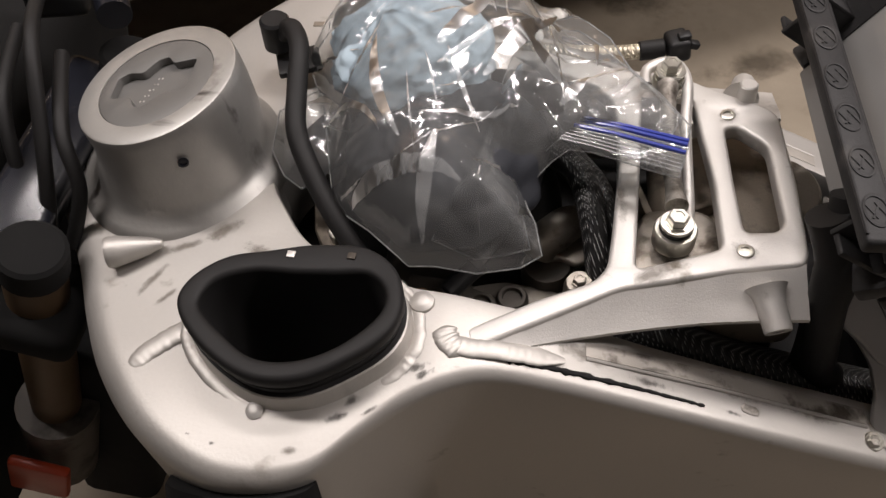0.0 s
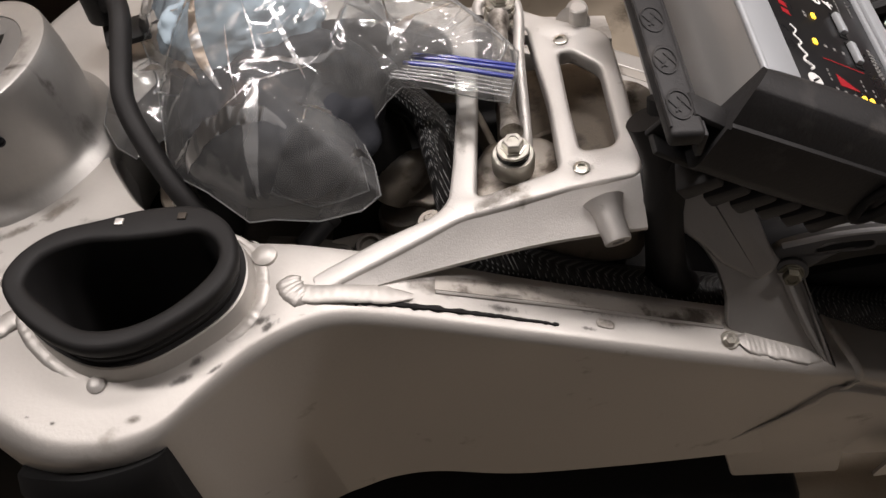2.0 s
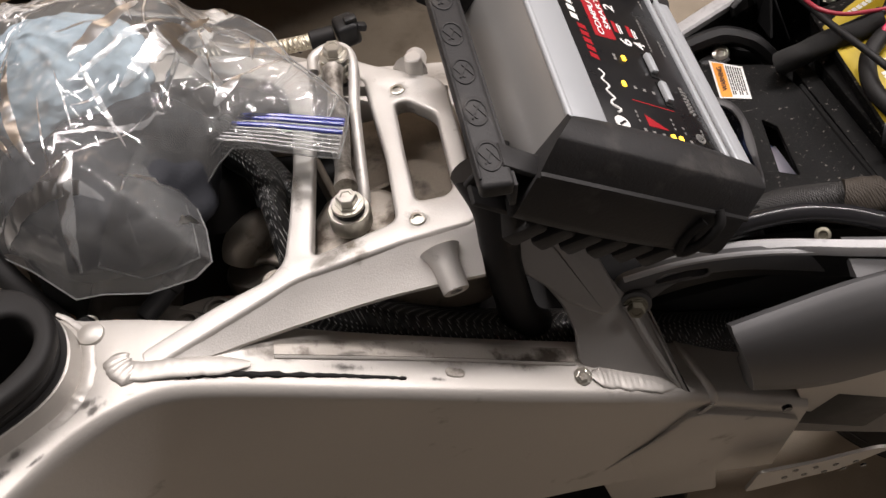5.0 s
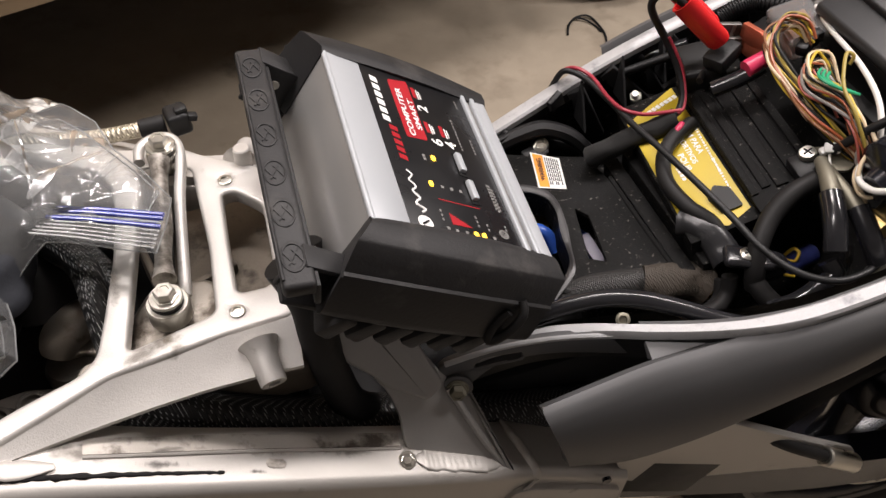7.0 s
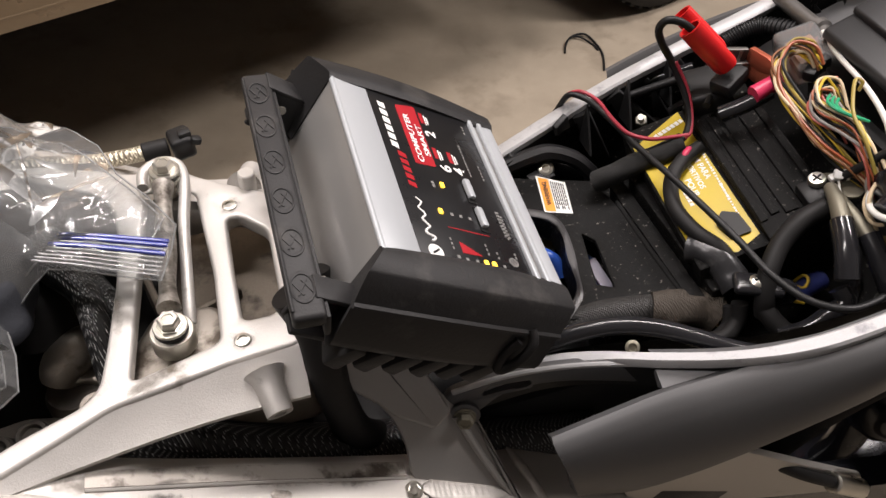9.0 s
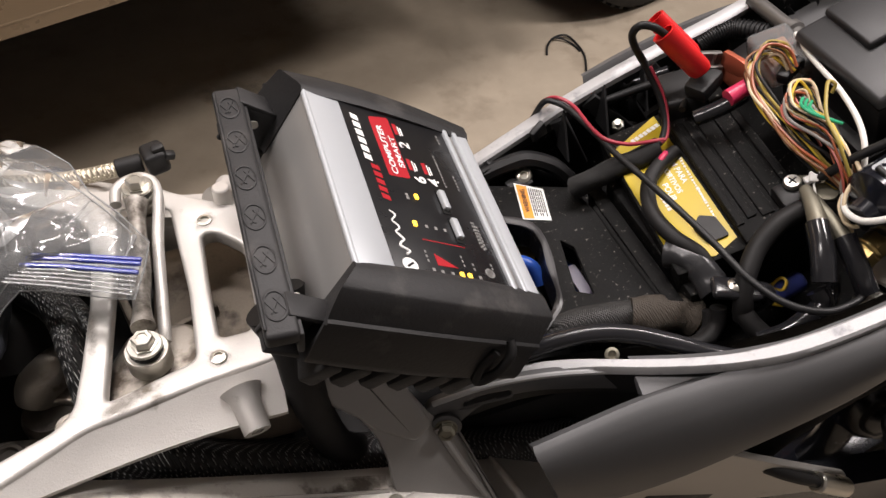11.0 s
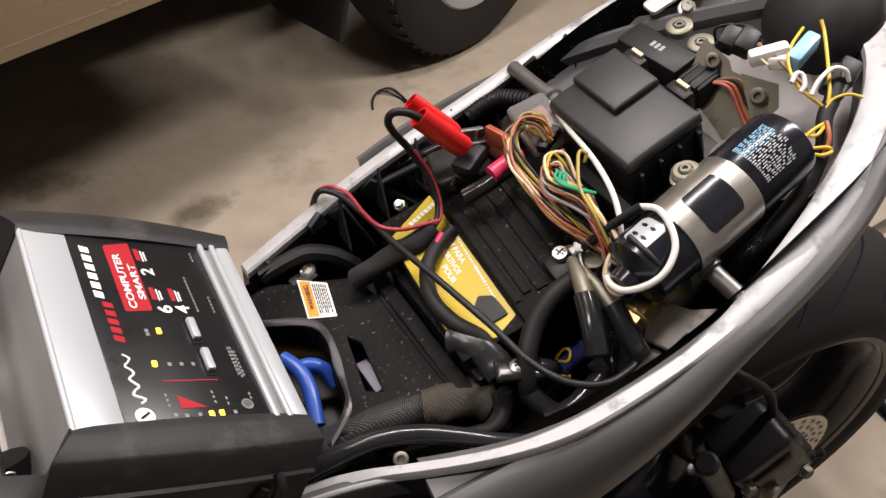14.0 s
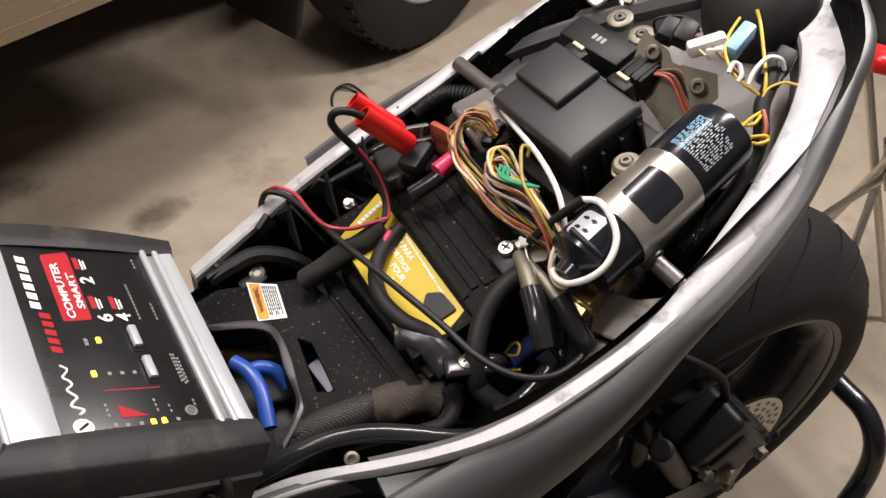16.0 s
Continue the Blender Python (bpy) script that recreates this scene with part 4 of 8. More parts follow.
STEP = [on_bracket(*p) for p in ((0.044, -0.040, 0.735), (0.055, -0.075, 0.679), (0.064, -0.086, 0.661), (0.082, -0.0925, 0.6465), (0.0923, -0.098, 0.636), (0.1208, -0.104, 0.618), (0.135, -0.096, 0.625), (0.123, -0.083, 0.6475), (0.100, -0.055, 0.690))]
part("bracket_step", slab(corners(STEP, 0.005), -0.001, 0.0075, bk_m, 0.003, 3), BRACKET, bracket)
rib = [bk_m @ Vector((*on_bracket(*p), 0.001)) for p in ((0.140, -0.101, 0.621), (0.158, -0.118, 0.583), (0.180, -0.139, 0.548))]
part("bracket_rib", sweep(rib, lambda t: 0.0036 - 0.0012 * t, 5, 8), BRACKET, bracket)
part("gusset", slab(corners([on_bracket(*p) for p in ((0.150, -0.096, 0.618), (0.156, -0.100, 0.611), (0.187, -0.143, 0.545), (0.180, -0.139, 0.549))], 0.002), -0.010, 0.004, bk_m, 0.001), BRACKET, bracket)
hexagon_bolt((0.101, -0.1375, spar_top(0.101)), (0.101, -0.146, spar_top(0.101) + 0.03), 0.007, 0.0035, 0.0068, main_frame)
part("bracket_weld", bead([(0.108, -0.1365, spar_top(0.108) + 0.001), (0.125, -0.1365, spar_top(0.125)), (0.150, -0.1370, spar_top(0.150)), (0.176, -0.1375, spar_top(0.176))], 0.0085, 0.0014, 2, ripple=0.25, per=18), ALU, main_frame)
part("spar_end_weld", bead([(0.186, -0.100, 0.553), (0.197, -0.122, 0.5475), (0.205, -0.141, 0.541), (0.207, -0.1480, 0.532)], 0.0042, 0.0030, 6), ALU, main_frame)
part("spar_seam", bead([(0.207, -0.1485, 0.533), (0.188, -0.1515, 0.515), (0.161, -0.1535, 0.479), (0.124, -0.1545, 0.435)], 0.0030, 0.0012, 4, up=(0, -1, 0)), ALU, main_frame)
# arm that carries the tail: a slotted casting bolted to the bracket
arm_n = Vector((-0.22, -0.944, 0.245)).normalized()
ax_ = Vector((1, 0, 0)) - arm_n * arm_n.x
ax_.normalize()
arm_m = Matrix.Translation((0.147, -0.098, 0.618)) @ Matrix((ax_, arm_n.cross(ax_), arm_n)).transposed().to_4x4()


def on_arm(*p):
    q = arm_m.inverted() @ Vector(p)
    return (q.x, q.y)


ARM = [on_arm(*p) for p in ((0.132, -0.093, 0.625), (0.138, -0.091, 0.6375), (0.171, -0.095, 0.653), (0.2025, -0.099, 0.662), (0.237, -0.106, 0.6675), (0.288, -0.117, 0.670), (0.300, -0.120, 0.660), (0.291, -0.1235, 0.649), (0.271, -0.118, 0.6515), (0.231, -0.109, 0.6515), (0.207, -0.104, 0.649), (0.183, -0.100, 0.642), (0.168, -0.0995, 0.631), (0.151, -0.100, 0.6126), (0.139, -0.098, 0.6115))]
SLOT = [on_arm(*p) for p in ((0.159, -0.096, 0.6365), (0.1655, -0.0957, 0.6435), (0.193, -0.100, 0.6505), (0.193, -0.101, 0.6455), (0.1715, -0.098, 0.6385), (0.1616, -0.097, 0.6335))]
arm = part("tail_arm", slab(round_loop(ARM, 4), -0.009, 0.0, arm_m, 0.002, 3, [corners(SLOT, 0.002)]), GREY_PAINT, bike, "dark grey slotted arm of the tail frame")
part("arm_edge", sweep([arm_m @ Vector((*q, 0.0)) for q in ARM[1:6]], 0.0022, 5, 8), GREY_PRIMER, arm)
part("arm_washer", turned([(0.0115, 0), (0.0115, 0.003), (0.010, 0.004), (0.005, 0.004)], 24, arm_m), GREY_PAINT, arm)
hexagon_bolt(arm_m @ Vector((0, 0, 0.003)), arm_m @ Vector((0, 0, 0.03)), 0.011, 0.0065, 0.0085, arm, OLIVE)
# scratch along the spar
seal = spline([(-0.150, -0.1500, 0.6975), (-0.11, -0.1490, 0.6835), (-0.06, -0.1470, 0.6620), (-0.022, -0.1465, 0.6455)], 16)
seal = [q + Vector((0, 0.0011 * noise.noise(Vector((k * 0.7, 3, 0))), 0)) for k, q in enumerate(seal)]
part("sealant_line", sweep(seal, lambda t: 0.0030 * (1 - 0.55 * t) * (0.55 + 0.9 * abs(noise.noise(Vector((t * 23, 0, 1.5))))), 1, 8, straight=True), RUBBER, main_frame, "black smeared sealant line")

# pivot plate and heel plate
PV = [(0.200, 0.526), (0.266, 0.497), (0.288, 0.484), (0.288, 0.445), (0.244, 0.427), (0.236, 0.40), (0.25, 0.34), (0.15, 0.34), (0.125, 0.425), (0.161, 0.479), (0.188, 0.525)]
for s in (1, -1):
    pv = part("pivot_plate", slab(corners(PV, 0.006), 0, 0.05, Matrix(((1, 0, 0, 0), (0, 0, s, -0.1530 * s), (0, 1, 0, 0), (0, 0, 0, 1))), 0.003), ALU, bike)
    part("pivot_bolt", rod((0.268, -0.151 * s, 0.514), (0.268, -0.1542 * s, 0.514), 0.004, 12), BLACK_PAINT, pv)
HG = [(0.262, 0.425), (0.31, 0.430), (0.36, 0.445), (0.375, 0.44), (0.34, 0.405), (0.26, 0.38)]
heel = part("heel_guard", slab(corners(HG, 0.006), 0, 0.003, Matrix(((1, 0, 0, 0), (0, 0, 1, -0.172), (0, 1, 0, 0), (0, 0, 0, 1)))), ALU, bike, "perforated silver heel guard")
for k in range(9):
    part("heel_hole", rod((0.29 + 0.018 * (k % 5) + 0.006 * (k // 5), -0.171, 0.405 + 0.014 * (k // 5)), (0.29 + 0.018 * (k % 5) + 0.006 * (k // 5), -0.1725, 0.405 + 0.014 * (k // 5)), 0.0028, 10), BLACK_PAINT, heel)

# ---- tail ----
NEAR_IN = ((0.150, -0.080, 0.634), (0.1976, -0.0816, 0.653), (0.2344, -0.0925, 0.667), (0.2682, -0.1088, 0.680), (0.3013, -0.1244, 0.693), (0.3353, -0.1366, 0.706), (0.3722, -0.1428, 0.7205), (0.4124, -0.1441, 0.736), (0.4464, -0.1429, 0.749), (0.4755, -0.1373, 0.760), (0.5093, -0.1265, 0.773), (0.5471, -0.1117, 0.788), (0.5897, -0.0925, 0.804), (0.6321, -0.0697, 0.821), (0.6682, -0.0445, 0.8345), (0.700, -0.012, 0.847), (0.722, 0.03, 0.856))
NEAR_OUT = ((0.152, -0.091, 0.634), (0.2035, -0.0945, 0.655), (0.2447, -0.1067, 0.671), (0.2790, -0.1235, 0.6845), (0.3095, -0.1370, 0.696), (0.3400, -0.1480, 0.708), (0.3700, -0.1545, 0.7195), (0.4075, -0.1558, 0.734), (0.4471, -0.1540, 0.749), (0.4810, -0.1500, 0.762), (0.5200, -0.1425, 0.777), (0.5630, -0.1310, 0.793), (0.6100, -0.1120, 0.8115), (0.6560, -0.0865, 0.830), (0.6990, -0.0605, 0.8465), (0.745, -0.0300, 0.865), (0.785, 0.03, 0.879))
FAR_IN = ((0.2225, 0.1150, 0.6626), (0.2759, 0.1290, 0.683), (0.3333, 0.1437, 0.7055), (0.3901, 0.1527, 0.727), (0.4471, 0.1588, 0.749), (0.476, 0.162, 0.7605), (0.5071, 0.1672, 0.7725), (0.5546, 0.1710, 0.791), (0.62, 0.166, 0.816), (0.68, 0.140, 0.84), (0.722, 0.03, 0.858))
FAR_OUT = ((0.2203, 0.1285, 0.662), (0.2784, 0.1450, 0.684), (0.335, 0.1585, 0.706), (0.390, 0.1670, 0.7275), (0.4497, 0.1738, 0.750), (0.479, 0.1775, 0.7615), (0.510, 0.1825, 0.7735), (0.56, 0.186, 0.793), (0.63, 0.184, 0.820), (0.71, 0.160, 0.852), (0.765, 0.04, 0.872))
for nm, ins, outs, s in (("tail_rail_near", NEAR_IN, NEAR_OUT, -1), ("tail_rail_far", FAR_IN, FAR_OUT, 1)):
    rows, web = [], []
    for i, o in zip(ins, outs):
        i, o = Vector(i), Vector(o)
        d = o - i
        rows.append([i + Vector((0, 0, -0.008)), i + Vector((0, 0, -0.002)), i + d * 0.15, o - d * 0.15, o + Vector((0, 0, -0.002)), o + Vector((0, 0, -0.008))])
        web.append([i + Vector((0, 0, -0.0075)), i + d * 0.25 + Vector((0, 0, -0.0065)), o - d * 0.08 + Vector((0, 0, -0.0065)), o - d * 0.08 + Vector((0, 0, -0.032)), i + Vector((0, 0, -0.032))])
    part("tail_rail", loft(rows_between(rows, 5), True, True), GREY_PRIMER, bike, "scuffed silver tail rail edge worn to bare metal")
    # the rail's undercut side, black because its shade is put into the colour
    part("shaded_rail_web", loft(rows_between(web, 5), True, True), PLASTIC, bike)
P_LOW = ((0.222, -0.160, 0.575), (0.262, -0.168, 0.583), (0.300, -0.173, 0.605), (0.337, -0.176, 0.632), (0.375, -0.177, 0.658), (0.415, -0.175, 0.680), (0.455, -0.169, 0.705), (0.495, -0.158, 0.727), (0.535, -0.149, 0.748), (0.580, -0.137, 0.766), (0.628, -0.116, 0.785), (0.675, -0.091, 0.803), (0.715, -0.064, 0.818), (0.760, -0.032, 0.832), (0.800, 0.035, 0.838))
P_CREST = ((0.196, -0.148, 0.640), (0.232, -0.147, 0.655), (0.270, -0.146, 0.670), (0.308, -0.148, 0.684), (0.345, -0.152, 0.700), (0.385, -0.157, 0.717), (0.425, -0.159, 0.733), (0.465, -0.154, 0.752), (0.510, -0.1470, 0.769), (0.556, -0.1345, 0.787), (0.603, -0.117, 0.8050), (0.651, -0.0900, 0.8265), (0.694, -0.0645, 0.8435), (0.741, -0.0335, 0.862), (0.784, 0.03, 0.877))
for s, dy in ((1, 0.0), (-1, 0.028)):
    rows = []
    for a, b in list(zip(P_CREST, P_LOW))[0 if s > 0 else 4:]:
        a, b = Vector((a[0], a[1] * s + dy, a[2])), Vector((b[0], b[1] * s + dy if s > 0 else -a[1] + dy - 0.012, b[2]))
        out = Vector((0, -0.0060 * s if s > 0 else 0, 0.0045))
        d = (b - a)
        rows.append([a + Vector((0, 0.006 * s, 0.0025)), a + Vector((0, 0.0015 * s, 0.0015)), a + d * 0.03 + out * 0.42, a + d * 0.12 + out * 0.85, a + d * 0.3 + out * 1.35, a + d * 0.6 + out * 1.3, a + d * 0.9 + out * 0.5, b,
                     b + Vector((0, 0.004 * s, -0.004)), b + Vector((0, 0.012 * s, -0.010)), b + Vector((0, 0.03 * s, -0.006)), b + Vector((0, 0.03 * s, 0.0)), a + d * 0.5 + Vector((0, 0.008 * s, 0)), a + Vector((0, 0.012 * s, -0.004))])
    part("tail_panel", loft(rows_between(rows, 5), True, True), GREY_PAINT, bike, "dark grey painted tail side panel with dust")
# recessed groove between the rail and the panel
def along(points, x):
    p = np.array(points)
    return Vector((x, float(np.interp(x, p[:, 0], p[:, 1])), float(np.interp(x, p[:, 0], p[:, 2]))))


groove = []
for x in np.arange(0.275, 0.535, 0.02):
    o, c = along(NEAR_OUT, x), along(P_CREST, x)
    groove.append([o + Vector((0, 0.004, -0.003)), o + Vector((0, 0.010, -0.009)), Vector((x, c.y + 0.011, min(c.z - 0.002, o.z - 0.012))), Vector((x, c.y + 0.016, c.z - 0.008)), o + Vector((0, 0.016, -0.008))])
part("tail_groove", loft(rows_between(groove, 5), True, True), GREY_PAINT, bike)
# undertray
TRAY = ((0.15, -0.08, 0.10, 0.555), (0.22, -0.085, 0.105, 0.585), (0.30, -0.105, 0.13, 0.605), (0.36, -0.125, 0.145, 0.625), (0.45, -0.132, 0.155, 0.665), (0.55, -0.12, 0.16, 0.73), (0.63, -0.10, 0.155, 0.77), (0.70, -0.06, 0.13, 0.80), (0.74, 0.0, 0.08, 0.82))
rows = []
for x, y0, y1, z in TRAY:
    rows.append([Vector((x, y0, z + 0.075)), Vector((x, y0 + 0.006, z + 0.03)), Vector((x, y0 + 0.02, z)), Vector((x, (y0 + y1) / 2, z - 0.004)), Vector((x, y1 - 0.02, z)), Vector((x, y1 - 0.006, z + 0.03)), Vector((x, y1, z + 0.075))])
bm = loft(rows_between(rows, 4), False, False)
bmesh.ops.solidify(bm, geom=bm.faces, thickness=0.003)
tray = part("undertray", bm, DUSTY, bike, "dusty black plastic undertray")
for k in range(1, 9):
    t = k / 8
    x = 0.27 + 0.32 * t
    y = 0.118 + 0.045 * min(1, t * 2)
    z = 0.655 + 0.105 * t
    part("tray_rib", slab([(0, -0.004), (0.028, 0.0), (0.0, 0.036)], -0.001, 0.001, Matrix.Translation((x, y, z)) @ Matrix(((0, 0, 1, 0), (-1, 0, 0, 0), (0, 1, 0, 0), (0, 0, 0, 1))) @ pose(0, 0, 0)), PLASTIC, tray, smooth=False)

# ---- battery charger resting across the brace and tail ----
CH_V, CH_U = Vector((0.8564, 0.062, -0.5126)).normalized(), Vector((-0.0485, 0.998, 0.0396))
CH_U = (CH_U - CH_V * CH_U.dot(CH_V)).normalized()
ch_m = Matrix.Translation((0.088, -0.090, 0.8025)) @ Matrix((CH_V, CH_U, CH_V.cross(CH_U))).transposed().to_4x4()
charger = thing("battery_charger", "grey and black battery charger with lit amber lamps on its panel", "battery charger")
WID, LEN = 0.157, 0.142
case = part("case", block(LEN, WID, 0.080, ch_m @ pose(LEN / 2, WID / 2, -0.040), 0.002, 2), CH_GREY, charger, "grey metal case")
part("top_plate", block(0.0265, WID - 0.001, 0.0016, ch_m @ pose(0.0140, WID / 2, 0.0004), 0.0006), CH_SILVER, case, "brushed silver top plate")
part("edge_trim", rod(ch_m @ Vector((0.0012, 0.0, -0.0005)), ch_m @ Vector((0.0012, WID, -0.0005)), 0.0020, 12), CH_SILVER, case)
for v0, v1, h in ((0.1172, 0.1212, 0.0032), (0.1265, 0.1305, 0.0032), (0.1312, 0.142, 0.0016)):
    part("ridge", block(v1 - v0, WID - 0.002, 0.004, ch_m @ pose((v0 + v1) / 2, WID / 2, h - 0.002), 0.0011), CH_SILVER, case)
panel = part("control_panel", block(0.0895, WID - 0.002, 0.0012, ch_m @ pose(0.0720, WID / 2, 0.0006), 0.0004), PANEL, charger, "black printed control panel")


def mark(v, u, lv, lu, material, name="mark", z=0.00125, turn=0):
    return part(name, block(lv, lu, 0.0003, ch_m @ pose(v, u, z, 0, 0, turn)), material, panel, smooth=False)


def word(text, v, u, size, material=None, squeeze=1.0):
    return letters(text, size, material or WHITE_PRINT, panel, ch_m @ pose(v, u, 0.0018, 0, 0, 90), "lettering", "LEFT", squeeze, 0.022, 0.0)


# maker's name and model as plain shapes in their colours
for k in range(5):
    part("mark", slab([(0.0365, 0.0630 + 0.0068 * k), (0.0425, 0.0615 + 0.0068 * k), (0.0425, 0.0660 + 0.0068 * k), (0.0365, 0.0675 + 0.0068 * k)], 0.0011, 0.0014, ch_m), RED_PRINT, panel, smooth=False)
for k in range(6):
    part("mark", slab([(0.0335, 0.0985 + 0.0080 * k), (0.0390, 0.0970 + 0.0080 * k), (0.0390, 0.1025 + 0.0080 * k), (0.0335, 0.1040 + 0.0080 * k)], 0.0011, 0.0014, ch_m), WHITE_PRINT, panel, smooth=False)
script = [ch_m @ Vector((0.0392 + 0.0026 * math.sin(k * 1.9) * (1.35 if k < 3 else 0.8), 0.0165 + 0.0030 * k, 0.0013)) for k in range(13)]
part("mark", sweep(script, lambda t: 0.00085 - 0.00025 * t, 4, 6), WHITE_PRINT, panel)
part("emblem", turned([(0.0055, 0.0012), (0.0055, 0.0015)], 24, ch_m @ pose(0.0392, 0.0082, 0)), WHITE_PRINT, panel)
part("emblem_bolt", block(0.0065, 0.0014, 0.0003, ch_m @ pose(0.0392, 0.0082, 0.0018, 0, 0, 35)), PANEL, panel, smooth=False)
part("red_badge", slab(corners([(0.0490, 0.0870), (0.0665, 0.0885), (0.0665, 0.1505), (0.0490, 0.1460)], 0.002), 0.0011, 0.0014, ch_m), RED_PRINT, panel, smooth=False)
word("COMPUTER", 0.0572, 0.0893, 0.0066, None, 1.42)
word("SMART", 0.0648, 0.0975, 0.0062, None, 1.66)
word("2", 0.0765, 0.1200, 0.0118, None, 1.15)
word("6", 0.0790, 0.0862, 0.0128, None, 1.1)
word("4", 0.0910, 0.0868, 0.0128, None, 1.1)
for v, u in ((0.0701, 0.1397), (0.0707, 0.1037), (0.0833, 0.1035)):
    mark(v, u, 0.0032, 0.011, RED_PRINT)
    for j in range(2):
        mark(v + 0.0030 + 0.0019 * j, u - 0.001, 0.0010, 0.010 - 0.002 * j, WHITE_PRINT)
for v, u, lu in ((0.0970, 0.105, 0.033), (0.1091, 0.1418, 0.010), (0.1085, 0.096, 0.016), (0.1080, 0.046, 0.026), (0.1097, 0.045, 0.022), (0.1063, 0.047, 0.024), (0.0547, 0.0182, 0.011), (0.0834, 0.0193, 0.011), (0.0912, 0.0160, 0.008), (0.1075, 0.0190, 0.006)):
    for k in range(max(2, int(lu / 0.0028))):
        mark(v, u - lu / 2 + lu * (k + 0.5) / max(2, int(lu / 0.0028)), 0.0012, 0.0019, CH_GREY)
for v, u in ((0.0575, 0.0715), (0.0575, 0.0685), (0.0640, 0.0448), (0.0715, 0.0448), (0.0790, 0.0448), (0.0564, 0.0077), (0.0630, 0.0070), (0.0709, 0.0071), (0.0933, 0.0076)):
    mark(v, u, 0.0022, 0.0024, CH_GREY)
part("seal_mark", turned([(0.0038, 0.0012), (0.0038, 0.0015), (0.0028, 0.0015), (0.0028, 0.0012)], 20, ch_m @ pose(0.1035, 0.0130, 0)), CH_GREY, panel)
mark(0.0735, 0.0322, 0.034, 0.0007, RED_PRINT)
part("level_wedge", slab([(0.0612, 0.0212), (0.0612, 0.0118), (0.0772, 0.0122)], 0.0012, 0.0015, ch_m), RED_PRINT, panel, smooth=False)
for v, u in ((0.0650, 0.0710), (0.0548, 0.0448), (0.0779, 0.0068), (0.0844, 0.0070)):
    part("lamp", block(0.0030, 0.0046, 0.0016, ch_m @ pose(v, u, 0.0016), 0.0007), AMBER, panel, "lit amber lamp")
for v, u in ((0.0873, 0.0726), (0.0885, 0.0470)):
    part("slide_switch", block(0.0052, 0.0170, 0.004, ch_m @ pose(v, u, 0.003), 0.0012), CH_SILVER, panel, "grey slide switch")
    part("switch_slot", block(0.0065, 0.0215, 0.0008, ch_m @ pose(v, u - 0.001, 0.0013)), MATTE, panel)

# end caps: bowed black mouldings that flare outwards below a flat upper strip
CAP_PROFILE = ((-0.004, -0.058), (-0.004, 0.0005), (0.0, 0.0022), (0.003, 0.0024), (0.0145, 0.0), (0.0158, -0.0012), (0.0195, -0.0120), (0.0225, -0.0200), (0.0248, -0.0208), (0.0252, -0.0226), (0.0232, -0.0240), (0.0290, -0.0470), (0.0285, -0.0520), (0.0255, -0.0560), (0.010, -0.0590))
for u0, s in ((0.0, -1), (WID, 1)):
    rows = []
    for k in range(13):
        t = k / 12
        swell = math.sin(math.pi * t)
        ring = []
        for q, n in CAP_PROFILE:
            go = max(0.0, min(1.0, q / 0.016))
            v = (-0.001 - 0.012 * go) * (1 - t) + (LEN + 0.001 + 0.004 * go) * t
            ring.append(ch_m @ Vector((v, u0 + s * (q + 0.0035 * swell * go), n + (0.0030 * swell if n > -0.03 else 0.0))))
        rows.append(ring)
    cap = part("end_cap", loft(rows, True, True), CAP, charger, "dusty black moulded end cap")
    for k in range(6):
        part("foot", block(0.015, 0.022, 0.026, ch_m @ pose(0.010 + 0.021 * k, u0 + s * 0.015, -0.069, -12 * s, 24, 0), 0.003, 2, taper=(0.8, 0.8)), CAP, cap)
    # hollow arm from the cap to the handle
    arm_box = part("handle_arm", block(0.036, 0.0035, 0.036, ch_m @ pose(-0.0145, u0 + s * 0.0035, -0.045, 0, 6, 0), 0.001), CAP, charger)
    part("arm_top", block(0.036, 0.017, 0.004, ch_m @ pose(-0.0145, u0 + s * 0.010, -0.0285, 0, 6, 0), 0.0015), CAP, arm_box)
    part("arm_base", block(0.036, 0.017, 0.004, ch_m @ pose(-0.0145, u0 + s * 0.010, -0.0610, 0, 6, 0), 0.0015), CAP, arm_box)
    part("arm_screw", turned([(0.0035, 0), (0.0035, 0.001), (0.002, 0.0014)], 14, ch_m @ pose(-0.018, u0 - s * 0.0018 if s > 0 else u0 - s * 0.0 + 0.0055, -0.038, 90 if s > 0 else -90, 0, 0)), STEEL, arm_box)
BAR_M = ch_m @ pose(-0.0350, 0.0725, -0.034, 0, 0, 0.6) @ pose(0, 0, 0, 0, -28, 0)
bar = part("handle_bar", block(0.0190, 0.205, 0.011, BAR_M, 0.003, 3), CAP, charger, "black handle bar with oval bosses")
part("bar_flange", block(0.004, 0.203, 0.018, BAR_M @ pose(0.0095, 0, -0.007), 0.0012), CAP, bar)
part("bar_lip", sweep([BAR_M @ Vector((-0.0085, -0.097, 0.0056)), BAR_M @ Vector((-0.0085, 0, 0.0058)), BAR_M @ Vector((-0.0085, 0.097, 0.0056))], 0.0009, 4, 6), CAP, bar)
for k in range(6):
    m = BAR_M @ pose(-0.0005, -0.082 + 0.0328 * k, 0.0052)
    part("oval_boss", ring_of([(0.0088, 0), (0.0088, 0.0010), (0.0080, 0.0013), (0.0072, 0.0010), (0.0072, 0)], m @ Matrix.Diagonal((0.80, 1.25, 1, 1)), 28), CAP, bar)
    for j in (-1, 0, 1):
        part("boss_mark", block(0.0010, 0.0120, 0.0008, m @ pose(j * 0.0030, 0, 0.0006, 0, 0, 28 if j else -28)), CAP, bar, smooth=False)
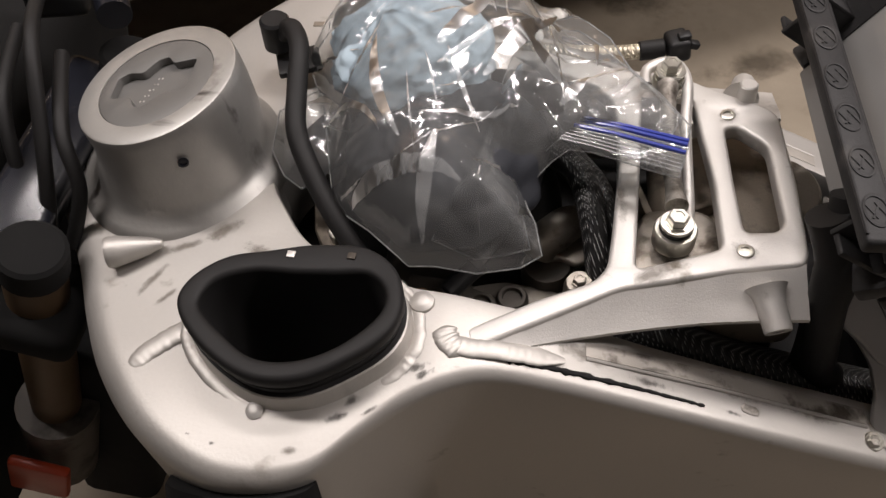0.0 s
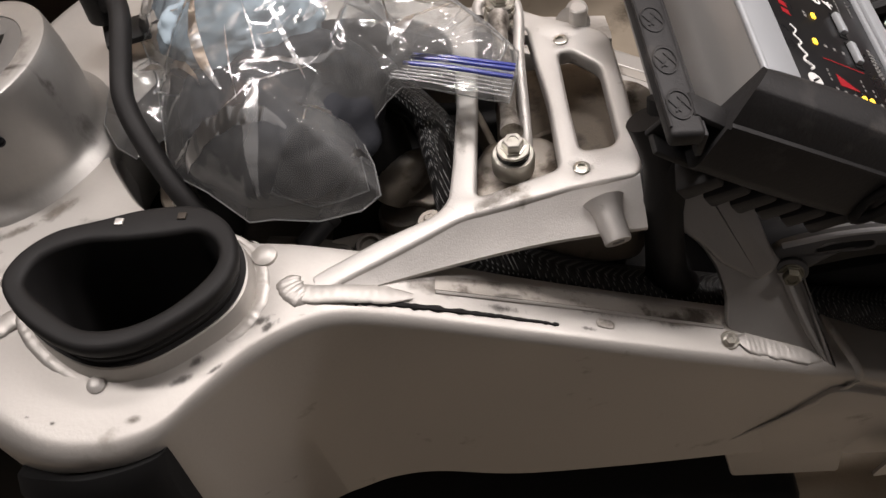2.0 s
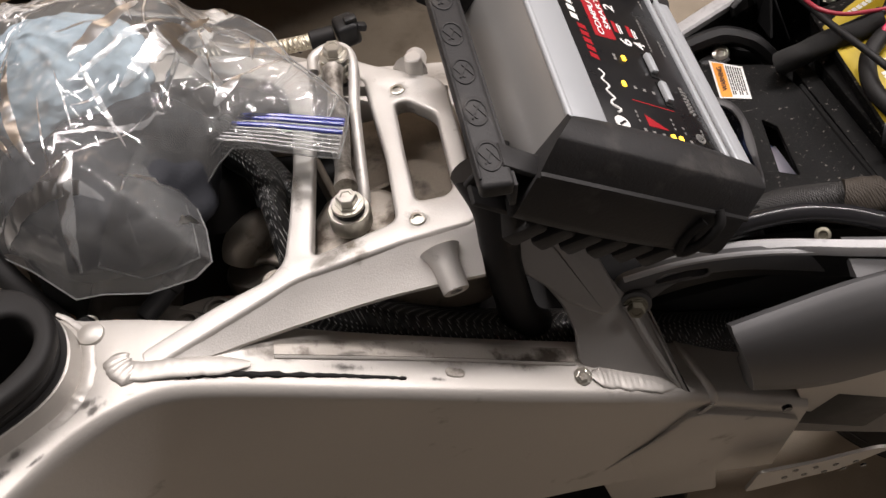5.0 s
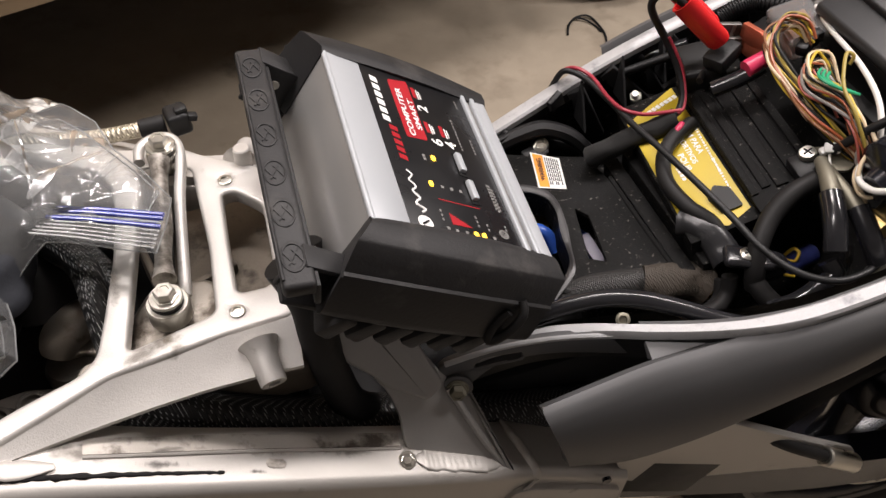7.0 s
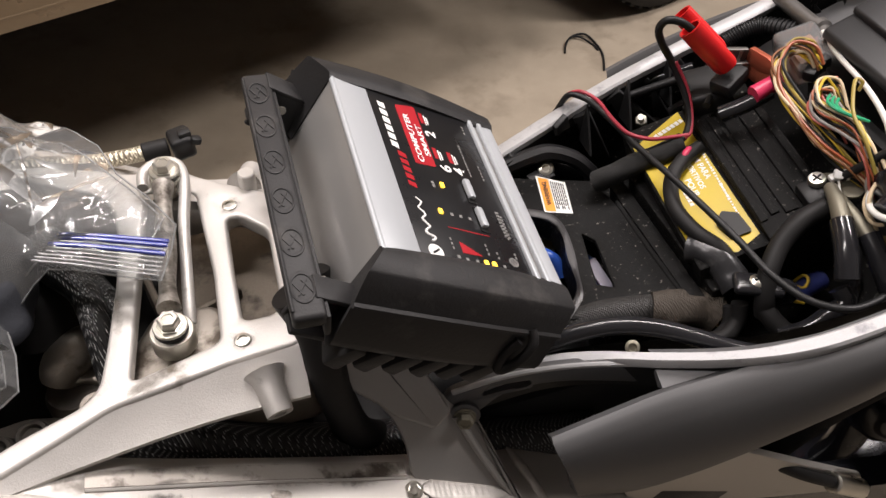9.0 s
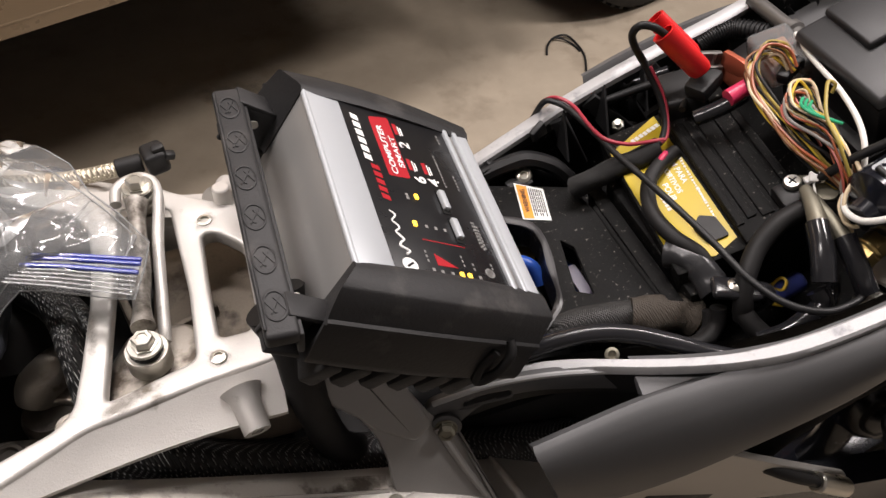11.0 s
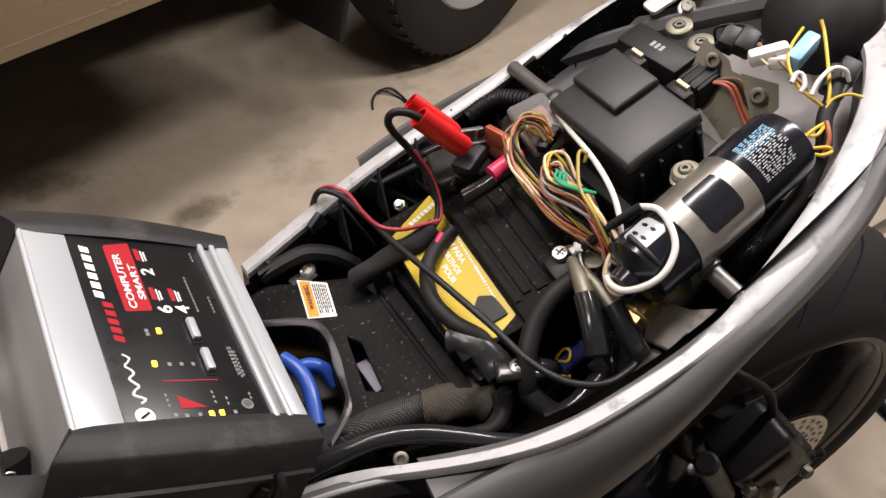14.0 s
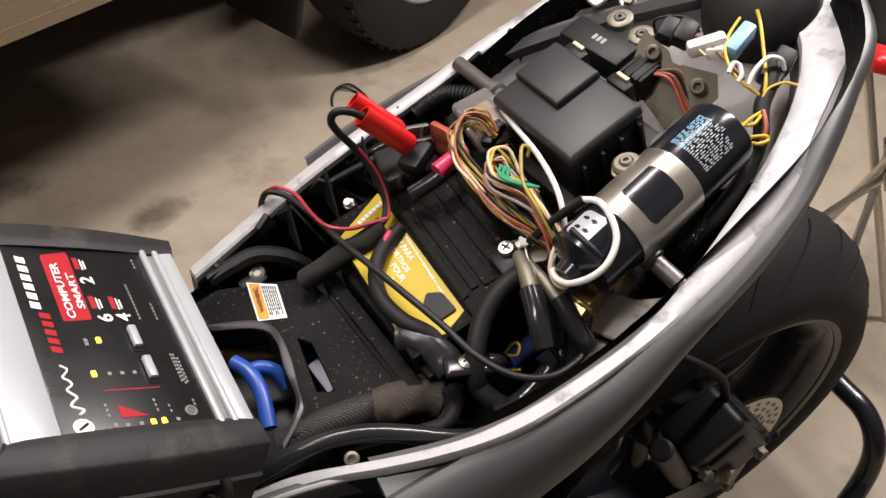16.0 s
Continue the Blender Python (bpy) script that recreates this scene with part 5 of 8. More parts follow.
part("cord_tie", sweep([ch_m @ Vector(p) for p in ((0.118, -0.024, -0.018), (0.121, -0.031, -0.024), (0.119, -0.034, -0.040), (0.112, -0.033, -0.052), (0.108, -0.030, -0.040), (0.112, -0.028, -0.026))], 0.0034, 5, 10), RUBBER, charger)
part("mains_cord", sweep([ch_m @ Vector((-0.020, 0.020, -0.070)), (0.046, -0.080, 0.725), (0.050, -0.088, 0.69), (0.057, -0.090, 0.65), (0.070, -0.088, 0.60), (0.10, -0.075, 0.555)], 0.0125, 6, 16), RUBBER, charger, "black rubber cord")

# ---- battery and the gear in the tail ----
A21 = radians(21.1)
TILT21 = Matrix(((math.cos(A21), 0, -math.sin(A21)), (0, 1, 0), (math.sin(A21), 0, math.cos(A21)))).to_4x4()
bt_m = Matrix.Translation((0.350, 0.022, 0.6975)) @ TILT21
battery = thing("battery", "black motorcycle battery with a yellow printed label", "battery")
part("body", block(0.112, 0.158, 0.105, bt_m @ pose(0.038, 0, -0.0525), 0.003), DUSTY, battery)
part("lid", block(0.056, 0.156, 0.006, bt_m @ pose(0.0645, 0, 0.003), 0.002), DUSTY, battery)
for k, (x, w) in enumerate(((0.0405, 0.006), (0.0505, 0.007), (0.0620, 0.010), (0.0760, 0.011), (0.0875, 0.006))):
    part("vent_bar", block(w, 0.118 - 0.006 * (k % 2), 0.0024, bt_m @ pose(x, -0.004, 0.0068), 0.0009), DUSTY, battery)
part("label", slab([(-0.0155, 0.057), (0.0328, 0.0775), (0.0345, -0.0675), (0.0135, -0.0758), (-0.0155, -0.062)], 0.0003, 0.0008, bt_m), YELLOW, battery, "yellow printed battery label", smooth=False)
for txt, v, u, sz, sq in (("AGM PARA", 0.0225, 0.0330, 0.0068, 1.05), ("DEPORTIVOS", 0.0148, 0.0290, 0.0062, 1.05), ("POUR", 0.0075, 0.0050, 0.0068, 1.1)):
    letters(txt, sz, WHITE_PRINT, battery, bt_m @ pose(v, u, 0.0012, 0, 0, -90), "lettering", "LEFT", sq, 0.02)
prnd = random.Random(5)
for k in range(26):
    part("print_bar", block(prnd.uniform(0.0012, 0.0024), prnd.uniform(0.0012, 0.0028), 0.0003, bt_m @ pose(0.0318 - 0.00012 * k, 0.0360 - 0.0032 * k, 0.001)), WHITE_PRINT, battery, smooth=False)
for k in range(7):
    part("print_bar", block(0.0032, 0.0042, 0.0003, bt_m @ pose(0.0065 + 0.0040 * k, 0.0600 + 0.0010 * k, 0.001, 0, 0, 20)), WHITE_PRINT, battery, smooth=False)
for k in range(4):
    part("print_bar", block(0.0030, 0.0030, 0.0003, bt_m @ pose(0.0025, -0.0080 - 0.0040 * k, 0.001)), WHITE_PRINT, battery, smooth=False)
part("label_patch", slab(corners([(-0.006, -0.012), (0.010, -0.014), (0.011, 0.006), (0.002, 0.014), (-0.008, 0.006)], 0.002), 0.0008, 0.003, bt_m @ pose(0.0185, -0.0515, 0, 0, 0, 8)), PLASTIC, battery)
part("terminal_cover", block(0.040, 0.046, 0.020, bt_m @ pose(0.0600, 0.0790, 0.012, 0, 0, -12), 0.004, 3, taper=(0.86, 0.86)), PLASTIC, battery, "black terminal cover")
part("terminal_block", block(0.024, 0.022, 0.012, bt_m @ pose(0.0830, -0.058, 0.010), 0.003), PLASTIC, battery)
ring_m = Matrix.Translation((0.4235, -0.031, 0.7440)) @ TILT21
part("terminal_screw", turned([(0.0066, 0), (0.0066, 0.002), (0.0056, 0.0038), (0.0015, 0.0040)], 24, ring_m), STEEL, battery, "cross-head terminal screw")
for a in (20, 110):
    part("screw_cross", block(0.0075, 0.0014, 0.0006, ring_m @ pose(0, 0, 0.0040, 0, 0, a)), BLACK_PAINT, battery, smooth=False)

# red charging clip
clip = thing("charging_clip", "red-handled charging clip biting the battery terminal", "battery clip")
for a, b, r in (((0.3990, 0.0990, 0.7700), (0.3670, 0.1190, 0.7960)) + (0.0088,), ((0.4010, 0.0840, 0.7650), (0.3650, 0.0980, 0.7960)) + (0.0098,)):
    m, h = axis(a, b)
    bmc = turned([(r * 0.85, 0), (r, 0.004), (r * 1.02, h * 0.5), (r, h), (r * 0.80, h), (r * 0.76, h - 0.022)], 24, m @ Matrix.Diagonal((0.72, 1.0, 1, 1)))
    part("grip", bmc, RED, clip, "red plastic grip")
jaw_a, jaw_b, jaw_c = (Vector(p) for p in ((0.4010, 0.0960, 0.7640), (0.4280, 0.0950, 0.7620), (0.4380, 0.0640, 0.7660)))
for off in (Vector((0, 0, 0.004)), Vector((0.002, -0.004, -0.007))):
    m, h = axis(jaw_a + off, jaw_b + off)
    part("jaw_arm", slab(corners([(0, -0.007), (h * 0.8, -0.007), (h * 0.8, 0.007), (0, 0.007)], 0.002), -0.0022, 0.0022, m @ pose(0, 0, 0, 0, -90, 0), 0.0008), SPACER, clip, "dark steel jaw arm")
    m, h = axis(jaw_b + off, jaw_c + off)
    part("jaw", slab(corners([(-0.002, -0.006), (h * 0.2, -0.0085), (h * 0.55, -0.0075), (h * 0.9, -0.003), (h * 0.9, 0.003), (h * 0.5, 0.0065), (-0.002, 0.007)], 0.002), -0.0028, 0.0028, m @ pose(0, 0, 0, 0, -90, 0), 0.0008), COPPER, clip, "copper jaw")
part("pivot_pin", rod(jaw_a.lerp(jaw_b, 0.55) + Vector((0, 0, 0.010)), jaw_a.lerp(jaw_b, 0.55) - Vector((0, 0, 0.012)), 0.0028, 12), STEEL, clip)
part("clip_body", block(0.028, 0.020, 0.014, Matrix.Translation(((0.4070, 0.0840, 0.7520),)[0]) @ TILT21 @ pose(0, 0, 0, 0, 0, 30), 0.003), PLASTIC, clip)


def cable(parent, name, material, r, points, label=""):
    return part(name, sweep(points, lumpy(r, r * 900, 0.22) if "tape" in name or "cloth" in name else r, 6, 16 if r > 0.004 else 10), material, parent, label)


def wrapped(parent, name, material, r, points, label="", seed=1.0):
    """Tape wound unevenly round a bundle: a tube with ridges and lumps."""
    bm = sweep(points, r, 14, 28)
    for v in bm.verts:
        n = noise.noise(v.co * 95 + Vector((seed, 0, 0))) * 0.16 + noise.noise(v.co * 240 + Vector((0, seed, 0))) * 0.08
        v.co += Vector((noise.noise(v.co * 70 + Vector((seed, 3, 1))), noise.noise(v.co * 70 + Vector((7, seed, 1))), n * 4)) * (r * 0.16)
    return part(name, bm, material, parent, label)


PINK = mat("pink_tape", (0.52, 0.03, 0.09), 0.35, 0, 0.1, 40, 0.1)
part("pink_tape", sweep(((0.4060, 0.0490, 0.7640), (0.4190, 0.0520, 0.7680), (0.4340, 0.0560, 0.7710)), 0.0068, 4, 14), PINK, bike, "red taped cable end")
cable(charger, "charger_lead", DULL_PINK, 0.0017, ((0.3000, 0.1510, 0.7000), (0.3070, 0.1430, 0.7080), (0.3170, 0.1280, 0.7090), (0.3200, 0.0980, 0.7110), (0.3250, 0.0770, 0.7130), (0.3390, 0.0650, 0.7150), (0.3570, 0.0610, 0.7180), (0.3680, 0.0580, 0.7210)), "red charger lead")
cable(charger, "charger_lead", PLASTIC, 0.0027, ((0.300, 0.180, 0.640),) + ((0.2940, 0.1520, 0.6850), (0.2970, 0.1450, 0.7030), (0.3040, 0.1400, 0.7060), (0.3130, 0.1260, 0.7070), (0.3220, 0.0930, 0.7080), (0.3280, 0.0600, 0.7110), (0.3370, 0.0190, 0.7160), (0.3480, -0.0230, 0.7180), (0.3580, -0.0560, 0.7170), (0.3650, -0.0840, 0.7160), (0.3750, -0.1060, 0.7160), (0.3870, -0.1210, 0.7180), (0.4040, -0.1290, 0.7200), (0.4250, -0.1260, 0.7200), (0.4390, -0.1200, 0.7200)), "thin black charger lead")
cable(clip, "lead", PLASTIC, 0.0032, ((0.3630, 0.0580, 0.7170), (0.3690, 0.0620, 0.7190), (0.3740, 0.0720, 0.7270), (0.3720, 0.0880, 0.7420), (0.3610, 0.1020, 0.7620), (0.3470, 0.1040, 0.7820), (0.3420, 0.1040, 0.7940), (0.3450, 0.1010, 0.8030), (0.3550, 0.0970, 0.8030), (0.3670, 0.0950, 0.7950)))
cable(clip, "lead_red", DULL_PINK, 0.0013, ((0.3650, 0.0570, 0.7190), (0.3710, 0.0600, 0.7210), (0.3750, 0.0710, 0.7290), (0.3740, 0.0860, 0.7440), (0.3630, 0.0990, 0.7640)))
cable(bike, "red_stub", PINK, 0.0028, ((0.3670, 0.0490, 0.7140), (0.3610, 0.0440, 0.7130), (0.3580, 0.0390, 0.7080)))
cable(bike, "battery_cable", RUBBER, 0.0062, ((0.3780, 0.0520, 0.7110), (0.3580, 0.0410, 0.7080), (0.3430, 0.0250, 0.7040), (0.3350, -0.0010, 0.7020), (0.3400, -0.0280, 0.7020), (0.3530, -0.0480, 0.7000), (0.3590, -0.0650, 0.6900)), "thick black battery cable")
cable(bike, "battery_cable", RUBBER, 0.0075, ((0.4220, -0.0520, 0.7380), (0.4040, -0.0550, 0.7310), (0.3860, -0.0640, 0.7190), (0.3720, -0.0800, 0.7060), (0.3680, -0.0910, 0.6940), (0.3700, -0.0970, 0.6800)), "thick black battery cable")
wrapped(bike, "taped_joint", GLOSS_TAPE, 0.0118, ((0.3370, -0.0320, 0.6880), (0.3460, -0.0410, 0.6920), (0.3540, -0.0550, 0.6910), (0.3590, -0.0710, 0.6840)), "black taped cable joint", 2.0)
for pts, r in ((((0.3680, -0.0910, 0.6880), (0.3720, -0.1040, 0.6820), (0.3820, -0.1160, 0.6760), (0.3980, -0.1210, 0.6640)), 0.0075), (((0.3540, -0.0860, 0.6840), (0.3530, -0.0930, 0.6720), (0.3410, -0.1000, 0.6640), (0.3250, -0.0950, 0.6560), (0.3150, -0.0880, 0.6480)), 0.0062), (((0.3510, -0.0820, 0.6760), (0.3490, -0.0910, 0.6640), (0.3360, -0.0960, 0.6560), (0.3230, -0.0910, 0.6480)), 0.0050)):
    cable(bike, "loop_cable", RUBBER, r, pts)
cable(bike, "woven_sleeve", MESH, 0.0128, ((0.2340, -0.0490, 0.6340), (0.2590, -0.0520, 0.6450), (0.2850, -0.0560, 0.6510), (0.3090, -0.0600, 0.6550)), "black woven wiring sleeve")
wrapped(bike, "cloth_wrap", TAPE, 0.0155, ((0.3020, -0.0590, 0.6550), (0.3250, -0.0640, 0.6570), (0.3430, -0.0690, 0.6570), (0.3510, -0.0740, 0.6560)), "brown cloth tape wrapped round a loom", 5.0)
for k in range(9):
    a = k * 0.70
    base = Vector(((0.3490, -0.0740, 0.6570),)[0]) + Vector((0, 0.0085 * math.cos(a), 0.0085 * math.sin(a)))
    cable(bike, "loom_wire", WIRE_BROWN if k % 2 else WIRE_CREAM, 0.0012, [base + Vector((-0.006, 0.001, -0.002)), base, base + Vector((0.007, -0.008, -0.006)), base + Vector((0.006, -0.022, -0.014)), base + Vector((-0.010, -0.030, -0.020))])
cable(bike, "gloss_hose", GLOSS, 0.0068, ((0.2000, -0.0750, 0.6520), (0.2160, -0.0780, 0.6640), (0.2360, -0.0800, 0.6720), (0.2590, -0.0840, 0.6780), (0.2840, -0.0930, 0.6810), (0.3070, -0.1070, 0.6830), (0.3290, -0.1220, 0.6840), (0.3540, -0.1330, 0.6830)), "glossy black hose")
part("hose_nut", turned([(0.0050, 0), (0.0054, 0.002), (0.004, 0.0034), (0.0030, 0.0035), (0.0026, 0.0014)], 18, Matrix.Translation(((0.2660, -0.1000, 0.6720),)[0]) @ pose(0, 0, 0, 35, -20, 0)), OLIVE, bike)
wrapped(bike, "taped_plug", FUZZY, 0.0094, ((0.2970, 0.0620, 0.6760), (0.3080, 0.0590, 0.6840), (0.3280, 0.0610, 0.6920), (0.3490, 0.0590, 0.7020), (0.3670, 0.0590, 0.7110)), "black cloth taped plug", 8.0)
cable(bike, "sleeve", GLOSS, 0.0066, ((0.3890, 0.0560, 0.7410), (0.4050, 0.0510, 0.7530), (0.4210, 0.0500, 0.7650)))
cable(bike, "far_cable", GLOSS, 0.0048, ((0.3520, 0.1620, 0.6900), (0.3710, 0.1570, 0.6980), (0.3900, 0.1510, 0.7080), (0.4120, 0.1430, 0.7220)))
cable(bike, "far_cable", PLASTIC, 0.0040, ((0.3210, 0.1210, 0.6200), (0.3120, 0.1350, 0.6400), (0.3090, 0.1450, 0.6620), (0.3330, 0.1460, 0.6840), (0.3640, 0.1420, 0.7000), (0.3980, 0.1300, 0.7220)))
cable(bike, "far_cable", PLASTIC, 0.0030, ((0.4080, 0.1230, 0.7280), (0.3990, 0.0910, 0.7350), (0.3880, 0.0750, 0.7350)))
cable(bike, "white_wire", WIRE_WHITE, 0.0022, ((0.4820, 0.0900, 0.7860), (0.4770, 0.0740, 0.7880), (0.4740, 0.0520, 0.7880), (0.4680, 0.0110, 0.7920), (0.4610, -0.0230, 0.7920), (0.4560, -0.0440, 0.7850), (0.4520, -0.0590, 0.7700)), "white wire")
cable(bike, "white_loop", WIRE_WHITE, 0.0024, ((0.4610, -0.0550, 0.8000), (0.4660, -0.0670, 0.8060), (0.4630, -0.0850, 0.8070), (0.4580, -0.0990, 0.8010), (0.4470, -0.1070, 0.7910), (0.4360, -0.1050, 0.7800), (0.4280, -0.0940, 0.7680), (0.4300, -0.0770, 0.7610), (0.4450, -0.0580, 0.7570)), "white wire loop")
cable(bike, "strap", PLASTIC, 0.0034, ((0.4340, -0.0400, 0.7540), (0.4450, -0.0490, 0.7800), (0.4610, -0.0570, 0.8020)))
cable(bike, "strap", PLASTIC, 0.0022, ((0.4410, -0.0730, 0.7950), (0.4430, -0.0890, 0.7950), (0.4480, -0.1000, 0.7900)))
cable(bike, "boot", GLOSS, 0.0084, ((0.4150, -0.0750, 0.7480), (0.4090, -0.0960, 0.7420), (0.4060, -0.1110, 0.7300)), "glossy black terminal boot")
cable(bike, "boot", GLOSS, 0.0078, ((0.4330, -0.0860, 0.7420), (0.4340, -0.1060, 0.7340), (0.4390, -0.1200, 0.7210)), "glossy black terminal boot")
part("boot_mouth", turned([(0.0074, 0), (0.0080, 0.0006), (0.0074, 0.0012), (0.004, 0.0008)], 20, axis(((0.4060, -0.1100, 0.7300),)[0], ((0.4060, -0.1130, 0.7270),)[0])[0]), MATTE, bike)
cable(bike, "gloss_loop", GLOSS, 0.0078, ((0.4170, -0.1020, 0.7060), (0.4190, -0.1110, 0.7000), (0.4070, -0.1150, 0.6920), (0.3880, -0.1200, 0.6860), (0.3720, -0.1170, 0.6780)))
cable(bike, "gloss_loop", GLOSS, 0.0050, ((0.4420, -0.0900, 0.7000), (0.4290, -0.1070, 0.7000), (0.4190, -0.1160, 0.6900), (0.3920, -0.1250, 0.6840)))
cable(bike, "yellow_wire", WIRE_YELLOW, 0.0014, ((0.6640, 0.0130, 0.8680), (0.6610, 0.0030, 0.8620), (0.6440, -0.0230, 0.8520), (0.6300, -0.0430, 0.8430), (0.6230, -0.0500, 0.8320)), "yellow wire")
cable(bike, "yellow_wire", WIRE_YELLOW, 0.0013, ((0.6580, 0.0210, 0.8580), (0.6340, 0.0070, 0.8560), (0.6210, -0.0050, 0.8510), (0.6130, -0.0270, 0.8450), (0.6250, -0.0470, 0.8360)), "yellow wire")
cable(bike, "yellow_wire", WIRE_YELLOW, 0.0011, ((0.6220, -0.0500, 0.8360), (0.6300, -0.0470, 0.8420), (0.6410, -0.0500, 0.8460), (0.6480, -0.0570, 0.8460)), "yellow wire")
for pts in (((0.5930, -0.0630, 0.8280), (0.6020, -0.0610, 0.8320), (0.6220, -0.0570, 0.8320)), ((0.5990, -0.0580, 0.8260), (0.6000, -0.0670, 0.8320), (0.6270, -0.0530, 0.8300)), ((0.5920, -0.0720, 0.8220), (0.5930, -0.0810, 0.8260), (0.6060, -0.0790, 0.8240), (0.6050, -0.0760, 0.8260), (0.5960, -0.0710, 0.8240))):
    cable(bike, "yellow_tie", WIRE_YELLOW, 0.0013, pts)
cable(bike, "cream_wire", WIRE_CREAM, 0.0015, ((0.4460, -0.0490, 0.7820), (0.4450, -0.0690, 0.7740), (0.4430, -0.0830, 0.7650), (0.4380, -0.0880, 0.7550), (0.4320, -0.0820, 0.7520), (0.4360, -0.0670, 0.7530), (0.4460, -0.0560, 0.7570)), "cream wire")
cable(bike, "cream_wire", WIRE_CREAM, 0.0015, ((0.4460, -0.0590, 0.7720), (0.4340, -0.0680, 0.7660), (0.4310, -0.0780, 0.7570), (0.4380, -0.0850, 0.7450), (0.4370, -0.0920, 0.7330)), "cream wire")
cable(bike, "cream_wire", WIRE_WHITE, 0.0009, ((0.4330, -0.0390, 0.7520), (0.4270, -0.0540, 0.7500), (0.4250, -0.0650, 0.7500), (0.4200, -0.0760, 0.7470)), "white wire")
cable(bike, "rear_loom", RUBBER, 0.0060, ((0.6520, -0.0230, 0.8500), (0.6380, -0.0410, 0.8400), (0.6230, -0.0520, 0.8310), (0.6120, -0.0680, 0.8200), (0.6060, -0.0740, 0.8060), (0.5850, -0.0860, 0.7900), (0.5550, -0.0950, 0.7700), (0.5330, -0.0960, 0.7450)))
cable(bike, "rear_loom", BRAID, 0.0045, ((0.6000, -0.0750, 0.7900), (0.5780, -0.0840, 0.7800), (0.5510, -0.0930, 0.7700), (0.5350, -0.0950, 0.7550)))
cable(bike, "red_loom", WIRE_ORANGE, 0.0018, ((0.6160, -0.0590, 0.8340), (0.6100, -0.0710, 0.8280), (0.6030, -0.0770, 0.8180)))
cable(bike, "white_wire", WIRE_WHITE, 0.0018, ((0.6070, -0.0250, 0.8480), (0.6140, -0.0210, 0.8520), (0.6180, -0.0240, 0.8510), (0.6160, -0.0300, 0.8470), (0.6120, -0.0320, 0.8430)), "white wire")
cable(bike, "white_wire", WIRE_WHITE, 0.0018, ((0.6140, -0.0400, 0.8450), (0.6220, -0.0350, 0.8520), (0.6370, -0.0310, 0.8570), (0.6470, -0.0350, 0.8560), (0.6510, -0.0390, 0.8480)), "white wire")
cable(bike, "conduit", PLASTIC, 0.0072, ((0.4440, 0.1560, 0.7350), (0.4580, 0.1560, 0.7440), (0.4750, 0.1510, 0.7520), (0.4910, 0.1290, 0.7600)), "ribbed black conduit")
cd = spline(((0.4440, 0.1560, 0.7350), (0.4580, 0.1560, 0.7440), (0.4750, 0.1510, 0.7520), (0.4910, 0.1290, 0.7600)), 8)
for a, b in zip(cd[::1], cd[1:]):
    part("conduit_rib", turned([(0.0072, 0), (0.0086, 0.0006), (0.0086, 0.0014), (0.0072, 0.0020)], 16, axis(a, b)[0]), PLASTIC, bike)

# coloured wires folded over beside the battery
rnd = random.Random(7)
COLOURS = (WIRE_YELLOW, RUBBER, WIRE_CREAM, WIRE_OLIVE, RUBBER, WIRE_YELLOW, WIRE_BROWN, WIRE_GREY, RUBBER, WIRE_OLIVE, WIRE_ORANGE, WIRE_CREAM)
FOLD_A = ((0.4620, 0.0570, 0.7820), (0.4550, 0.0670, 0.7920), (0.4440, 0.0730, 0.7920), (0.4310, 0.0660, 0.7870), (0.4250, 0.0480, 0.7800), (0.4250, 0.0180, 0.7760), (0.4280, -0.0140, 0.7730), (0.4390, -0.0360, 0.7660), (0.4550, -0.0540, 0.7530))
for k in range(22):
    o, lift = rnd.uniform(-1, 1), rnd.uniform(-0.009, 0.003)
    pts = [Vector(p) + Vector((0.0055 * o * (1.25 if 2 < j < 7 else 0.6), 0.0045 * o, lift * (0.4 if j in (0, 8) else 1.0))) + Vector((rnd.uniform(-1, 1), rnd.uniform(-1, 1), rnd.uniform(-1, 1))) * 0.0028 for j, p in enumerate(FOLD_A)]
    part("wire", sweep(pts, rnd.uniform(0.0008, 0.0013), 5, 7), COLOURS[k % len(COLOURS)], bike, "thin coloured wire")
FOLD_B = ((0.4580, -0.0090, 0.7720), (0.4480, -0.0000, 0.7860), (0.4460, 0.0190, 0.7930), (0.4350, 0.0210, 0.7930), (0.4290, 0.0050, 0.7880), (0.4420, -0.0170, 0.7880), (0.4440, -0.0420, 0.7820), (0.4480, -0.0550, 0.7680), (0.4520, -0.0610, 0.7520))
SECOND = (WIRE_OLIVE, WIRE_ORANGE, RUBBER, WIRE_GREY, RUBBER, WIRE_SALMON, WIRE_BROWN, WIRE_YELLOW, RUBBER, WIRE_CREAM)
for k in range(24):
    o, lift = rnd.uniform(-1, 1), rnd.uniform(-0.010, 0.003)
    pts = [Vector(p) + Vector((0.0060 * o, 0.0065 * o * (1 if j < 6 else 0.5), lift * (1.0 if j < 7 else 0.5))) + Vector((rnd.uniform(-1, 1), rnd.uniform(-1, 1), rnd.uniform(-1, 1))) * 0.0030 for j, p in enumerate(FOLD_B[k % 3:])]
    part("wire", sweep(pts, rnd.uniform(0.0008, 0.0013), 5, 7), SECOND[k % len(SECOND)], bike, "thin coloured wire")
for k in range(3):
    part("wire", sweep([Vector(p) + Vector((0.0022 * k, -0.0024 * k, 0.002)) for p in ((0.4350, 0.0070, 0.7900), (0.4280, -0.0010, 0.7910), (0.4310, -0.0120, 0.7910), (0.4440, -0.0190, 0.7890))], 0.0012, 5, 7), WIRE_GREEN, bike, "thin coloured wire")
